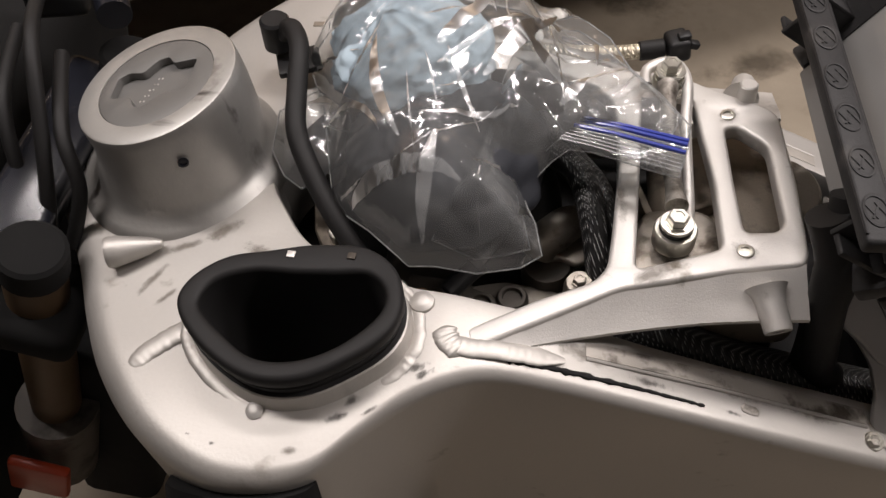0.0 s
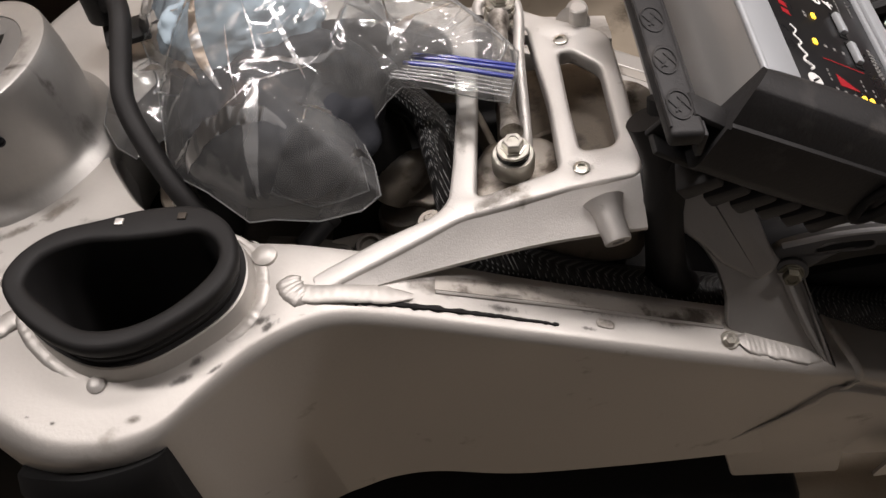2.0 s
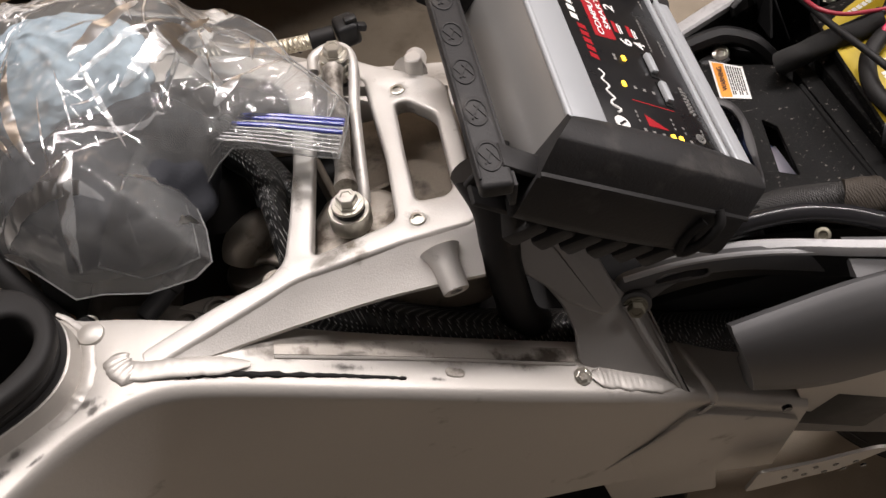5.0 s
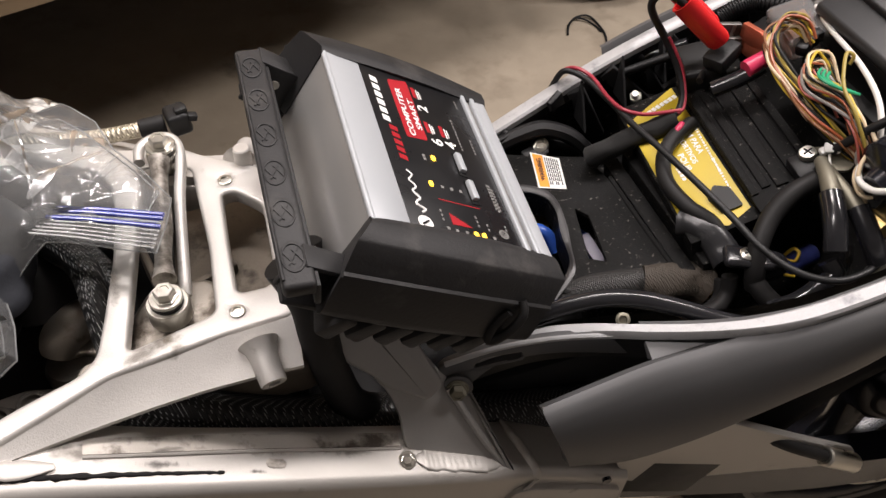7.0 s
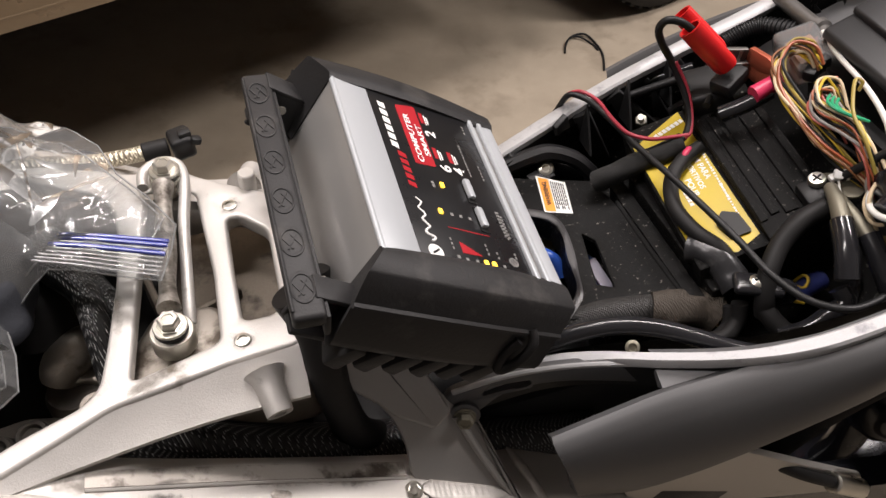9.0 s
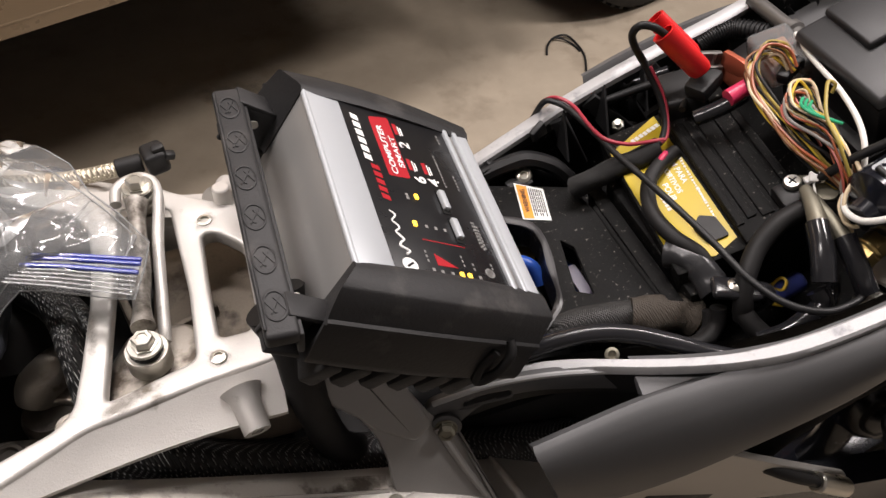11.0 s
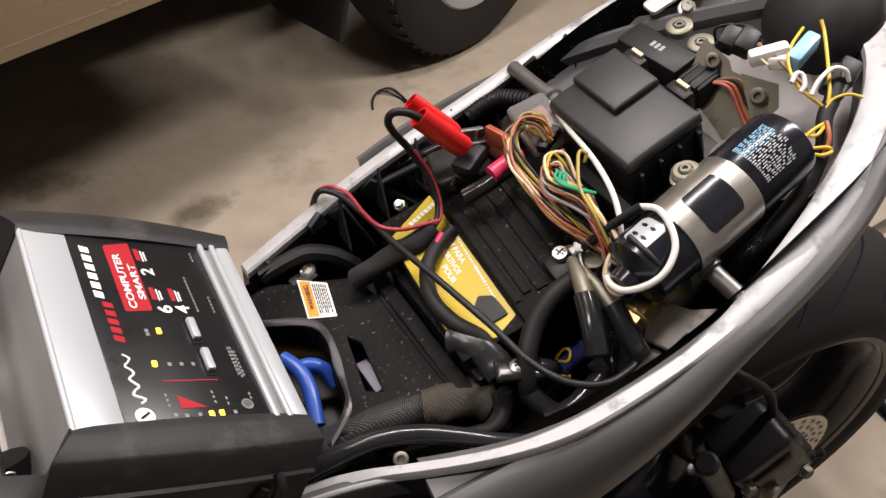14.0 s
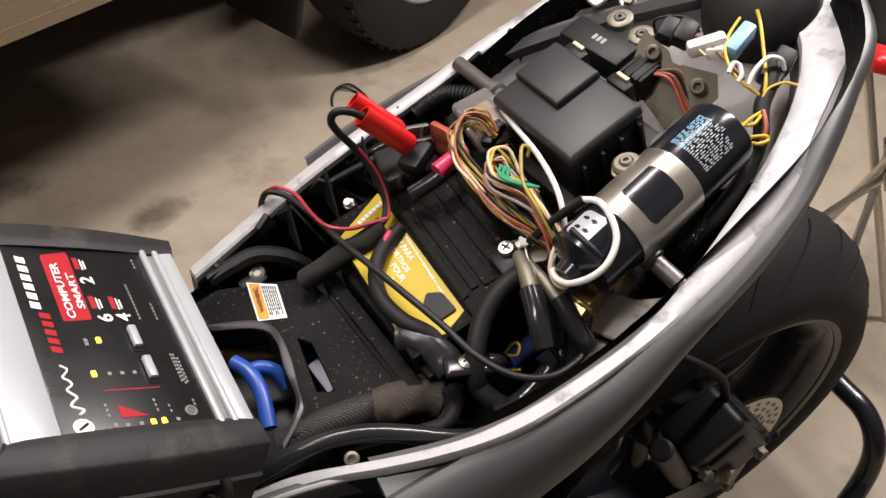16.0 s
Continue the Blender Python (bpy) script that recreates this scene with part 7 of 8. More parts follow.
part("amber_pipe", sweep(((0.2250, 0.0680, 0.6100), (0.2430, 0.0550, 0.6120), (0.2660, 0.0490, 0.6100)), 0.009, 5, 12), BRASS_DULL, bike)
# stepped wall and strap in front of the battery
G0, G1 = (Vector(p) for p in ((0.3116, 0.0334, 0.6665), (0.3254, -0.0634, 0.6694)))
for k, (dx, dz, w) in enumerate(((0.010, 0.004, 0.013), (0.024, 0.012, 0.010))):
    a, b = G0 + Vector((dx, 0.03, dz)), G1 + Vector((dx, -0.006, dz))
    part("bay_wall", block((b - a).length, w, 0.030, Matrix.Translation((a + b) / 2 - Vector((0, 0, 0.015))) @ (b - a).to_track_quat("X", "Z").to_matrix().to_4x4() @ pose(0, 0, 0, 12, 0, 0), 0.002), DUSTY, bike)
part("bay_groove", sweep([G0 + Vector((0.001, 0.012, -0.001)), (G0 + G1) / 2, G1 + Vector((0.001, -0.006, -0.001))], 0.0022, 5, 8), MATTE, cov)
part("bay_floor", block(0.08, 0.18, 0.006, pose(0.315, 0.0, 0.630, 0, -12, -4), 0.002), DUSTY, bike)
part("button_bolt", turned([(0.0080, 0), (0.0080, 0.002), (0.0066, 0.005), (0.0038, 0.006), (0.0032, 0.004)], 22, axis((0.2715, 0.106, 0.6535), (0.2600, 0.086, 0.690))[0]), STEEL, bike)
part("bolt_tab", block(0.022, 0.016, 0.006, pose(0.2655, 0.101, 0.6510, 10, -14, 20), 0.002), PLASTIC, bike)
nut_p = Vector((0.372, 0.134, 0.668))
part("clamp_nut", rod(nut_p, nut_p + Vector((-0.006, -0.006, 0.012)), 0.0062, 6, 0.001), STEEL, bike)
part("nut_stud", rod(nut_p, nut_p + Vector((-0.009, -0.009, 0.018)), 0.0030, 10), STEEL, bike)
part("far_bracket", sweep(((0.2330, 0.1130, 0.6550), (0.2540, 0.1130, 0.6640), (0.2740, 0.1130, 0.6680), (0.2960, 0.1050, 0.6640), (0.3130, 0.0980, 0.6500)), 0.0075, 6, 8), PLASTIC, bike)
for a, b in (((0.236, 0.118, 0.660), (0.322, 0.123, 0.625)), ((0.286, 0.128, 0.690), (0.309, 0.142, 0.635)), ((0.308, 0.134, 0.690), (0.335, 0.125, 0.640)), ((0.339, 0.144, 0.700), (0.385, 0.137, 0.660)), ((0.369, 0.154, 0.705), (0.398, 0.142, 0.665)), ((0.397, 0.156, 0.720), (0.424, 0.151, 0.690)), ((0.543, 0.172, 0.785), (0.574, 0.172, 0.755)), ((0.505, 0.165, 0.775), (0.531, 0.157, 0.750)), ((0.568, 0.174, 0.790), (0.594, 0.168, 0.765))):
    a, b = Vector(a), Vector(b)
    part("tray_strut", block((b - a).length, 0.006, 0.016, Matrix.Translation((a + b) / 2) @ (b - a).to_track_quat("X", "Z").to_matrix().to_4x4(), 0.0015), PLASTIC, tray)

# ---- rear wheel, brake, swingarm ----
AX = Vector((0.752, 0.005, 0.287))
wheel_m = Matrix.Translation(AX) @ pose(0, 0, 0, 90, 0, 0)
wheel = part("rear_wheel", turned([(0.030, -0.06), (0.05, -0.045), (0.06, -0.02), (0.06, 0.02), (0.05, 0.045), (0.030, 0.06)], 32, wheel_m), BLACK_PAINT, bike, "black rear wheel with a wide worn tyre")


def tyre_r(z):
    return 0.315 - 0.058 * abs(z / 0.09) ** 2.3


prof = [(tyre_r(z), z) for z in [-0.09 + 0.012 * k for k in range(16)]]
tyre = part("tyre", ring_of([(0.218, -0.078), (0.235, -0.088)] + prof + [(0.235, 0.088), (0.218, 0.078), (0.214, 0.0)], wheel_m), TYRE, wheel, "black road tyre with curved sipes")
part("rim_lip", ring_of([(0.2255, -0.079), (0.229, -0.0795), (0.229, -0.083), (0.224, -0.0835), (0.2185, -0.081), (0.2185, -0.079)], wheel_m @ pose(0, 0, 0, 180, 0, 0)), SATIN, wheel, "worn bare rim lip")
part("rim", ring_of([(0.224, 0.080), (0.2265, 0.0785), (0.2265, 0.074), (0.212, 0.068), (0.196, 0.045), (0.192, 0.0), (0.196, -0.045), (0.212, -0.068), (0.2265, -0.074), (0.2265, -0.0785), (0.224, -0.080), (0.216, -0.0785), (0.204, -0.07), (0.186, -0.045), (0.183, 0.0), (0.186, 0.045), (0.204, 0.07), (0.216, 0.0785)], wheel_m), BLACK_PAINT, wheel)
for k in range(3):
    a = radians(120 * k + 20)
    part("spoke", sweep([wheel_m @ Vector((r * math.cos(a + w), r * math.sin(a + w), z)) for r, w, z in ((0.05, 0, 0), (0.11, 0.05, 0.01), (0.188, 0.12, 0.0))], lambda t: 0.026 - 0.008 * t, 5, 12), BLACK_PAINT, wheel)
for k in range(26):
    a0 = 2 * math.pi * k / 26
    for sgn in (1, -1):
        pts = []
        for j in range(7):
            z = sgn * (0.012 + 0.0105 * j)
            ang = a0 + (0.5 if sgn < 0 else 0) * 2 * math.pi / 26 + 0.030 * j + 0.004 * j * j * (1 if k % 2 else 0.4)
            r = tyre_r(z) + 0.0002
            pts.append(wheel_m @ Vector((r * math.cos(ang), r * math.sin(ang), z)))
        part("sipe", sweep(pts, lambda t: 0.0018 * (1 - 0.6 * t), 3, 6), BLACK_PAINT, tyre)
disc = part("brake_disc", ring_of([(0.116, 0.099), (0.116, 0.103), (0.074, 0.103), (0.074, 0.099)], wheel_m, 60), DISC, wheel, "drilled steel brake disc")
for k in range(30):
    for j, r in enumerate((0.084, 0.095, 0.106)):
        a = 2 * math.pi * (k + 0.33 * j) / 30
        c = wheel_m @ Vector((r * math.cos(a), r * math.sin(a), 0.1034))
        part("drilling", rod(c, c + Vector((0, -0.0004, 0)), 0.0032, 8), BLACK_PAINT, disc)
cal_m = pose(0.685, -0.120, 0.425, 0, 50, 0)
cal = part("brake_caliper", block(0.135, 0.055, 0.075, cal_m, 0.008, 3), PLASTIC, bike, "black brake caliper with bolts")
part("caliper_cover", block(0.056, 0.012, 0.050, cal_m @ pose(-0.012, -0.026, 0.002), 0.004), PLASTIC, cal)
part("caliper_foot", block(0.034, 0.040, 0.050, cal_m @ pose(0.058, -0.004, -0.018), 0.008), PLASTIC, cal)
for u, w in ((0.048, 0.022), (0.060, -0.030), (-0.040, -0.030)):
    c = cal_m @ Vector((u, -0.030, w))
    hexagon_bolt(c, c + Vector((0, -1, 0.2)), 0.013, 0.008, 0.0, cal, OLIVE, "caliper_bolt")
part("cover_step", block(0.046, 0.046, 0.007, cal_m @ pose(-0.034, 0.0, 0.039, 0, 0, 0), 0.002), PLASTIC, cal)
part("cover_step", block(0.048, 0.044, 0.010, cal_m @ pose(0.018, 0.002, 0.040, 0, 0, 0), 0.003), PLASTIC, cal)
part("banjo_bolt", turned([(0.013, 0), (0.013, 0.003), (0.0105, 0.004), (0.0105, 0.012), (0.009, 0.014), (0.001, 0.014)], 20, axis(cal_m @ Vector((0.010, -0.028, -0.020)), cal_m @ Vector((0.010, -0.06, -0.010)))[0]), OLIVE, cal)
part("bleed_nipple", turned([(0.0065, 0), (0.0065, 0.006), (0.0045, 0.008), (0.0045, 0.014), (0.0055, 0.016), (0.001, 0.020)], 14, axis(cal_m @ Vector((0.052, -0.020, 0.034)), cal_m @ Vector((0.058, -0.03, 0.06)))[0]), RUBBER, cal)
part("caliper_slider", rod((0.56, -0.138, 0.52), (0.62, -0.14, 0.42), 0.012, 16, 0.003), PLASTIC, cal)
for s in (-1, 1):
    arm = part("swingarm", loft(rows_between([[Vector((x, s * y + 0.0, z + h)) for y, h in ((yo - 0.03, 0.035), (yo, 0.03), (yo, -0.03), (yo - 0.03, -0.035))] for x, yo, y_, z in ((0.23, 0.11, 0, 0.42), (0.38, 0.125, 0, 0.395), (0.56, 0.135, 0, 0.35), (0.76, 0.135, 0, 0.315))], 4)), BLACK_PAINT, bike, "black swingarm")
hug = ring_of([(0.345, -0.095), (0.349, -0.10), (0.352, 0.0), (0.349, 0.10), (0.345, 0.095), (0.347, 0.0)], wheel_m, 72)
for f in [f for f in hug.faces if not (0.30 < f.calc_center_median().z - 0.287 + 0.25 and f.calc_center_median().x < 0.62)]:
    hug.faces.remove(f)
part("wheel_hugger", hug, BLACK_PAINT, bike)
part("brake_hose", sweep([(0.60, -0.07, 0.57), (0.63, -0.1, 0.56), (0.66, -0.11, 0.53), (0.68, -0.115, 0.48)], 0.005, 5, 10), RUBBER, bike)
# exhaust, rear set and lower fairing bits under the tail
part("silencer", sweep([(0.30, -0.11, 0.30), (0.45, -0.16, 0.40), (0.62, -0.19, 0.50)], 0.0, 4, 8) if False else block(0.10, 0.035, 0.07, pose(0.345, -0.125, 0.46, 0, 25, 0), 0.01), PLASTIC, bike)
part("rear_set_hanger", slab(corners([(0.27, 0.54), (0.37, 0.555), (0.46, 0.49), (0.56, 0.42), (0.54, 0.40), (0.40, 0.44), (0.30, 0.47)], 0.012), 0, 0.008, Matrix(((1, 0, 0, 0), (0, 0, 1, -0.142), (0, 1, 0, 0), (0, 0, 0, 1))), 0.002), ALU, bike, "grey rear footrest hanger")
part("hose_end", rod((0.50, -0.150, 0.455), (0.545, -0.152, 0.425), 0.010, 14, 0.002), STEEL, bike)
part("hose_line", sweep([(0.42, -0.13, 0.50), (0.46, -0.145, 0.48), (0.505, -0.150, 0.452)], 0.006, 5, 10), RUBBER, bike)

# ---- front end, seen beside the frame ----
FORK_GREY = mat("dull_grey_fork_casting", (0.12, 0.108, 0.095), 0.5, 0.3, 0.3, 40, 0.2, (0.04, 0.035, 0.03), 0.55, 20)
for s in (-1, 1):
    fork = part("fork_tube", rod((-0.488, 0.10 * s, 0.70), (-0.66, 0.10 * s, 0.30), 0.0225, 24), mat("brown_anodised_tube", (0.10, 0.062, 0.032), 0.5, 0.3, 0.2, 40, 0.1), bike, "brown-gold fork tube")
    # cap and clamp are near-black: the deep shade there is in their colour
    part("fork_cap", rod((-0.492, 0.10 * s, 0.69), (-0.480, 0.10 * s, 0.718), 0.0245, 24, 0.003), MATTE, fork)
    part("fork_lower", sweep([(-0.592, 0.10 * s, 0.455), (-0.62, 0.10 * s, 0.39), (-0.66, 0.10 * s, 0.30)], lambda t: 0.038 - 0.004 * t, 4, 20), FORK_GREY, fork)
    part("clamp", block(0.075, 0.075, 0.040, pose(-0.515, 0.10 * s, 0.64, 0, 24, 0), 0.012, 3), MATTE, fork)
# alloy clamp given black enamel in place of the shade it stands in
part("triple_clamp", block(0.05, 0.20, 0.034, pose(-0.515, 0, 0.70, 0, 24, 0), 0.010, 3), BLACK_PAINT, bike, "grey alloy triple clamp coloured black for the shade there")
part("handlebar", sweep([(-0.47, 0.09, 0.765), (-0.50, 0.16, 0.77), (-0.47, 0.24, 0.76), (-0.42, 0.36, 0.75)], 0.0135, 5, 14), BLACK_PAINT, bike)
part("master_cylinder", block(0.05, 0.09, 0.045, pose(-0.535, 0.14, 0.775, 0, 10, 20), 0.010, 3), PLASTIC, bike)
part("brake_lever", sweep([(-0.57, 0.16, 0.77), (-0.585, 0.07, 0.775), (-0.56, -0.01, 0.775)], 0.009, 6, 10), PLASTIC, bike)
for k, pts in enumerate((((-0.53, 0.10, 0.78), (-0.50, 0.03, 0.79), (-0.49, -0.03, 0.74), (-0.50, -0.08, 0.66)), ((-0.55, 0.08, 0.76), (-0.53, 0.0, 0.75), (-0.52, -0.05, 0.68), (-0.53, -0.1, 0.58)), ((-0.50, 0.05, 0.76), (-0.475, -0.02, 0.75), (-0.463, -0.05, 0.72), (-0.48, -0.07, 0.68)))):
    part("control_cable", sweep(pts, 0.0055, 6, 10), RUBBER, bike)
# two made-up blocks, near-black to give the void behind the fork its dark
part("dark_fill_front", block(0.14, 0.60, 0.50, pose(-0.74, 0.06, 0.46, 0, 18, 0), 0.04, 3), MATTE, bike)
part("dark_fill_behind_fork", block(0.10, 0.40, 0.42, pose(-0.60, 0.11, 0.33, 0, 20, 0), 0.02, 3), MATTE, bike)
part("reflector", block(0.058, 0.012, 0.078, pose(-0.624, -0.152, 0.386, 0, 26, 0), 0.004), mat("orange_reflector", (0.35, 0.04, 0.012), 0.35, 0, 0.1, 60, 0.1), bike, "orange plastic side reflector")
rows = []
for a, b in (((-0.372, -0.229, 0.610), (-0.366, -0.238, 0.545)), ((-0.362, -0.232, 0.652), (-0.352, -0.246, 0.545)), ((-0.340, -0.242, 0.672), (-0.333, -0.256, 0.545)), ((-0.305, -0.249, 0.683), (-0.300, -0.262, 0.545)),
             ((-0.282, -0.247, 0.686), (-0.284, -0.260, 0.545)), ((-0.262, -0.241, 0.687), (-0.272, -0.252, 0.545)), ((-0.2555, -0.234, 0.685), (-0.266, -0.244, 0.545))):
    a, b = Vector(a), Vector(b)
    rows.append([a, a.lerp(b, 0.08) + Vector((0, -0.008, 0)), a.lerp(b, 0.3) + Vector((0, -0.009, 0)), b, b + Vector((0, 0.03, 0)), a + Vector((0, 0.02, -0.01))])
part("knee_pad", loft(rows_between(rows, 4), True, True), MATTE, bike, "black rubber knee pad")
part("weld_bead", bead([(-0.390, -0.176, 0.6945), (-0.381, -0.163, 0.6965), (-0.366, -0.150, 0.6985), (-0.352, -0.142, 0.7005)], 0.0078, 0.0022, 9), ALU, main_frame)
part("weld_blob", turned([(0.009, -0.004), (0.0078, 0.0008), (0.005, 0.0022), (0.002, 0.0028)], 18, pose(-0.206, -0.116, 0.7035)), ALU, main_frame)
part("weld_blob", turned([(0.006, -0.003), (0.0055, 0.001), (0.003, 0.0025), (0.001, 0.0025)], 14, pose(-0.297, -0.199, 0.702, 12, 0, 0)), ALU_BARE, main_frame)
lug = part("frame_lug", turned([(0.003, 0), (0.0065, 0.010), (0.0105, 0.028), (0.0115, 0.036), (0.0105, 0.038), (0.004, 0.038), (0.003, 0.03)], 20, axis((-0.398, -0.078, 0.700), (-0.434, -0.092, 0.704))[0]), ALU, main_frame)
part("far_plate_slot", block(0.012, 0.006, 0.0012, pose(-0.335, 0.165, 0.6995), 0.0005), RUST, main_frame)
braid_hose = part("braided_line", sweep([(-0.16, 0.137, 0.700), (-0.13, 0.134, 0.700), (-0.10, 0.130, 0.701), (-0.075, 0.132, 0.701), (-0.060, 0.1345, 0.701)], 0.0062, 6, 14), STEEL_BRAID, bike, "steel braided line with a black plug")
part("plug_collar", rod((-0.064, 0.134, 0.701), (-0.044, 0.137, 0.702), 0.0078, 16, 0.001), RUBBER, braid_hose)
plug = part("plug", block(0.018, 0.022, 0.020, pose(-0.034, 0.139, 0.703, 0, -6, 15), 0.004, 3), PLASTIC, braid_hose, "black plug with a latch")
part("latch", block(0.010, 0.008, 0.005, pose(-0.030, 0.137, 0.7145, 0, -6, 15), 0.0015), PLASTIC, plug)
part("latch", block(0.008, 0.007, 0.006, pose(-0.022, 0.134, 0.7085, 0, 20, 15), 0.0015), PLASTIC, plug)
part("far_rail_slot", block(0.055, 0.006, 0.002, pose(-0.10, 0.150, 0.690, 0, 22, 0), 0.001), BLACK_PAINT, main_frame)

# ---- clear zip bag with parts and a towel inside ----
bag = thing("zip_bag", "clear zip bag holding dark parts and a pale blue towel", "plastic bag")
BODY = [(-0.328, 0.100), (-0.305, 0.050), (-0.294, 0.010), (-0.280, -0.042), (-0.251, -0.061), (-0.219, -0.088), (-0.202, -0.087), (-0.173, -0.091), (-0.131, -0.082), (-0.137, -0.052), (-0.149, -0.019), (-0.128, -0.004),
        (-0.116, -0.001), (-0.084, -0.013), (-0.061, -0.022), (-0.045, -0.027), (-0.038, 0.000), (-0.035, 0.021), (-0.054, 0.052), (-0.075, 0.079), (-0.089, 0.112), (-0.115, 0.140), (-0.160, 0.165), (-0.215, 0.180), (-0.285, 0.168), (-0.318, 0.138)]
FOLD = [(-0.205, -0.070), (-0.174, -0.084), (-0.139, -0.076), (-0.146, -0.046), (-0.156, -0.014), (-0.132, 0.004), (-0.112, 0.014), (-0.080, 0.010), (-0.050, 0.004), (-0.042, 0.022), (-0.062, 0.052), (-0.096, 0.096), (-0.130, 0.130), (-0.160, 0.120), (-0.172, 0.060), (-0.186, 0.010)]
FLAP = [(-0.342, 0.050), (-0.337, 0.008), (-0.322, -0.016), (-0.306, -0.028), (-0.290, -0.012), (-0.272, 0.008), (-0.285, 0.05), (-0.315, 0.075)]


def bag_height(x, y, d):
    """Height of the bag's film at a place, d inside its rim: puffed over the contents, flat at the neck."""
    full = np.clip((-0.105 - x) / 0.055, 0, 1)
    full = full * full * (3 - 2 * full)
    low = 0.7315 + (0.704 - 0.7315) * np.clip((-0.112 - x) / 0.03, 0, 1)
    return low + (0.006 + 0.068 * full) * (1 - np.exp(-np.maximum(d, 0) / (0.006 + 0.022 * full))) + 0.05 * (y + 0.05) * full


def film_sheet(name, loop, lift, seed, step, n_long, n_short, flat=None):
    """Crumpled film over a loop: a fine sheet folded along many straight creases, long and short."""
    rs = np.random.RandomState(seed)
    rim = np.array([p[:2] for p in loop], float)
    a, b = rim, np.roll(rim, -1, 0)
    lo, hi = rim.min(0) - step, rim.max(0) + step
    xs, ys = np.arange(lo[0], hi[0], step), np.arange(lo[1], hi[1], step)
    gx, gy = np.meshgrid(xs, ys)
    p = np.stack([gx.ravel(), gy.ravel()], 1)
    best, near, inside = np.full(len(p), 9.0), p.copy(), np.zeros(len(p), bool)
    for q, r in zip(a, b):
        w = r - q
        f = np.clip(((p - q) @ w) / (w @ w), 0, 1)
        c = q + f[:, None] * w
        dist = np.hypot(*(p - c).T)
        near = np.where((dist < best)[:, None], c, near)
        best = np.minimum(best, dist)
        cross = (q[1] > p[:, 1]) != (r[1] > p[:, 1])
        if abs(w[1]) > 1e-9:
            inside ^= cross & (p[:, 0] < q[0] + (p[:, 1] - q[1]) / w[1] * w[0])
    d = np.where(inside, best, -best)
    snap = np.abs(d) < step * 0.75
    p = np.where(snap[:, None], near, p)
    d = np.where(snap, 0, d)
    keep = d >= 0
    z = (bag_height(p[:, 0], p[:, 1], d) if flat is None else flat(p[:, 0], p[:, 1], d)) + lift
    ease = np.clip(d / 0.008, 0.12, 1)
    for k in range(n_long + n_short):
        long = k < n_long
        c = lo + rs.rand(2) * (hi - lo)
        way = rs.normal(1.35, 0.75) if long else rs.uniform(0, math.pi)
        size = rs.uniform(0.020, 0.060) if long else rs.uniform(0.005, 0.016)
        wide = rs.uniform(0.005, 0.012) if long else rs.uniform(0.0028, 0.0065)
        tall = wide * rs.uniform(0.12, 0.38) * rs.choice((1, 1, -0.8))
        u = (p - c) @ np.array((math.cos(way), math.sin(way)))
        v = (p - c) @ np.array((-math.sin(way), math.cos(way)))
        v = v + 0.08 * size * np.sin(u / size * 2.4 + k)
        skew = np.where(v > 0, rs.uniform(0.5, 1.4), rs.uniform(0.5, 1.4))
        z += ease * tall * np.clip(1 - np.abs(v) / (wide * skew), 0, 1) * np.clip(1 - (u / size) ** 2, 0, 1)
    # doubled folds lie along the film as narrow bands of lighter film
    zmap, bands = z.reshape(gx.shape), bmesh.new()
    dmap = d.reshape(gx.shape)

    def on_film(q):
        i, j = int(round((q[1] - lo[1]) / step)), int(round((q[0] - lo[0]) / step))
        if not (0 <= i < len(ys) and 0 <= j < len(xs)) or dmap[i, j] <= 0.001:
            return None
        return Vector((q[0], q[1], zmap[i, j] + 0.0007))

    for k in range(n_long // 2):
        c = lo + rs.rand(2) * (hi - lo)
        way = rs.normal(1.25, 0.8)
        half, wide, bend = rs.uniform(0.008, 0.050), rs.choice((0.0006, 0.0009, 0.0020, 0.0050)) * rs.uniform(0.7, 1.3), rs.uniform(-6, 6)
        rails = []
        for t in np.linspace(-1, 1, max(8, int(half / 0.0012))):
            turn = way + bend * t * half
            go = np.array((math.cos(turn), math.sin(turn)))
            q = c + go * t * half
            side = np.array((-go[1], go[0])) * wide * (1 - 0.85 * t * t)
            pair = [on_film(q - side), on_film(q + side)]
            if None in pair:
                break
            mid = (pair[0] + pair[1]) / 2 + Vector((0, 0, wide * 0.10))
            rails.append([pair[0], mid, pair[1]])
        if len(rails) > 4:
            loft(rails, False, False, bands)
    idx = np.full(len(p), -1)
    idx[keep] = np.arange(keep.sum())
    idx = idx.reshape(gx.shape)
    quads = np.stack([idx[:-1, :-1], idx[:-1, 1:], idx[1:, 1:], idx[1:, :-1]], -1).reshape(-1, 4)
    quads = quads[(quads >= 0).all(1)]
    me = bpy.data.meshes.new(name)
    me.from_pydata(np.column_stack([p[keep], z[keep]]).tolist(), [], quads.tolist())
    bm = bmesh.new()
    bm.from_mesh(me)
    bpy.data.meshes.remove(me)
    sheet = part(name, bm, FILM, bag, "crumpled clear plastic film", flip=False)
    line = []
    for q, r in zip(a, b):
        n = max(2, int(np.hypot(*(r - q)) / 0.012))
        line += [q + (r - q) * k / n for k in range(n)]
    ends = np.array(line)
    zz = bag_height(ends[:, 0], ends[:, 1], np.zeros(len(ends))) if flat is None else flat(ends[:, 0], ends[:, 1], np.zeros(len(ends)))
    tagged(part("crease", bands, CREASE, sheet, flip=False), kind="stuff")
    part("seam", sweep([(e[0], e[1], h + lift) for e, h in zip(ends, zz)], 0.0006, 2, 6, True, straight=True), CREASE, sheet)
    return sheet


film_sheet("film", BODY, 0.0, 4, 0.0016, 120, 260)
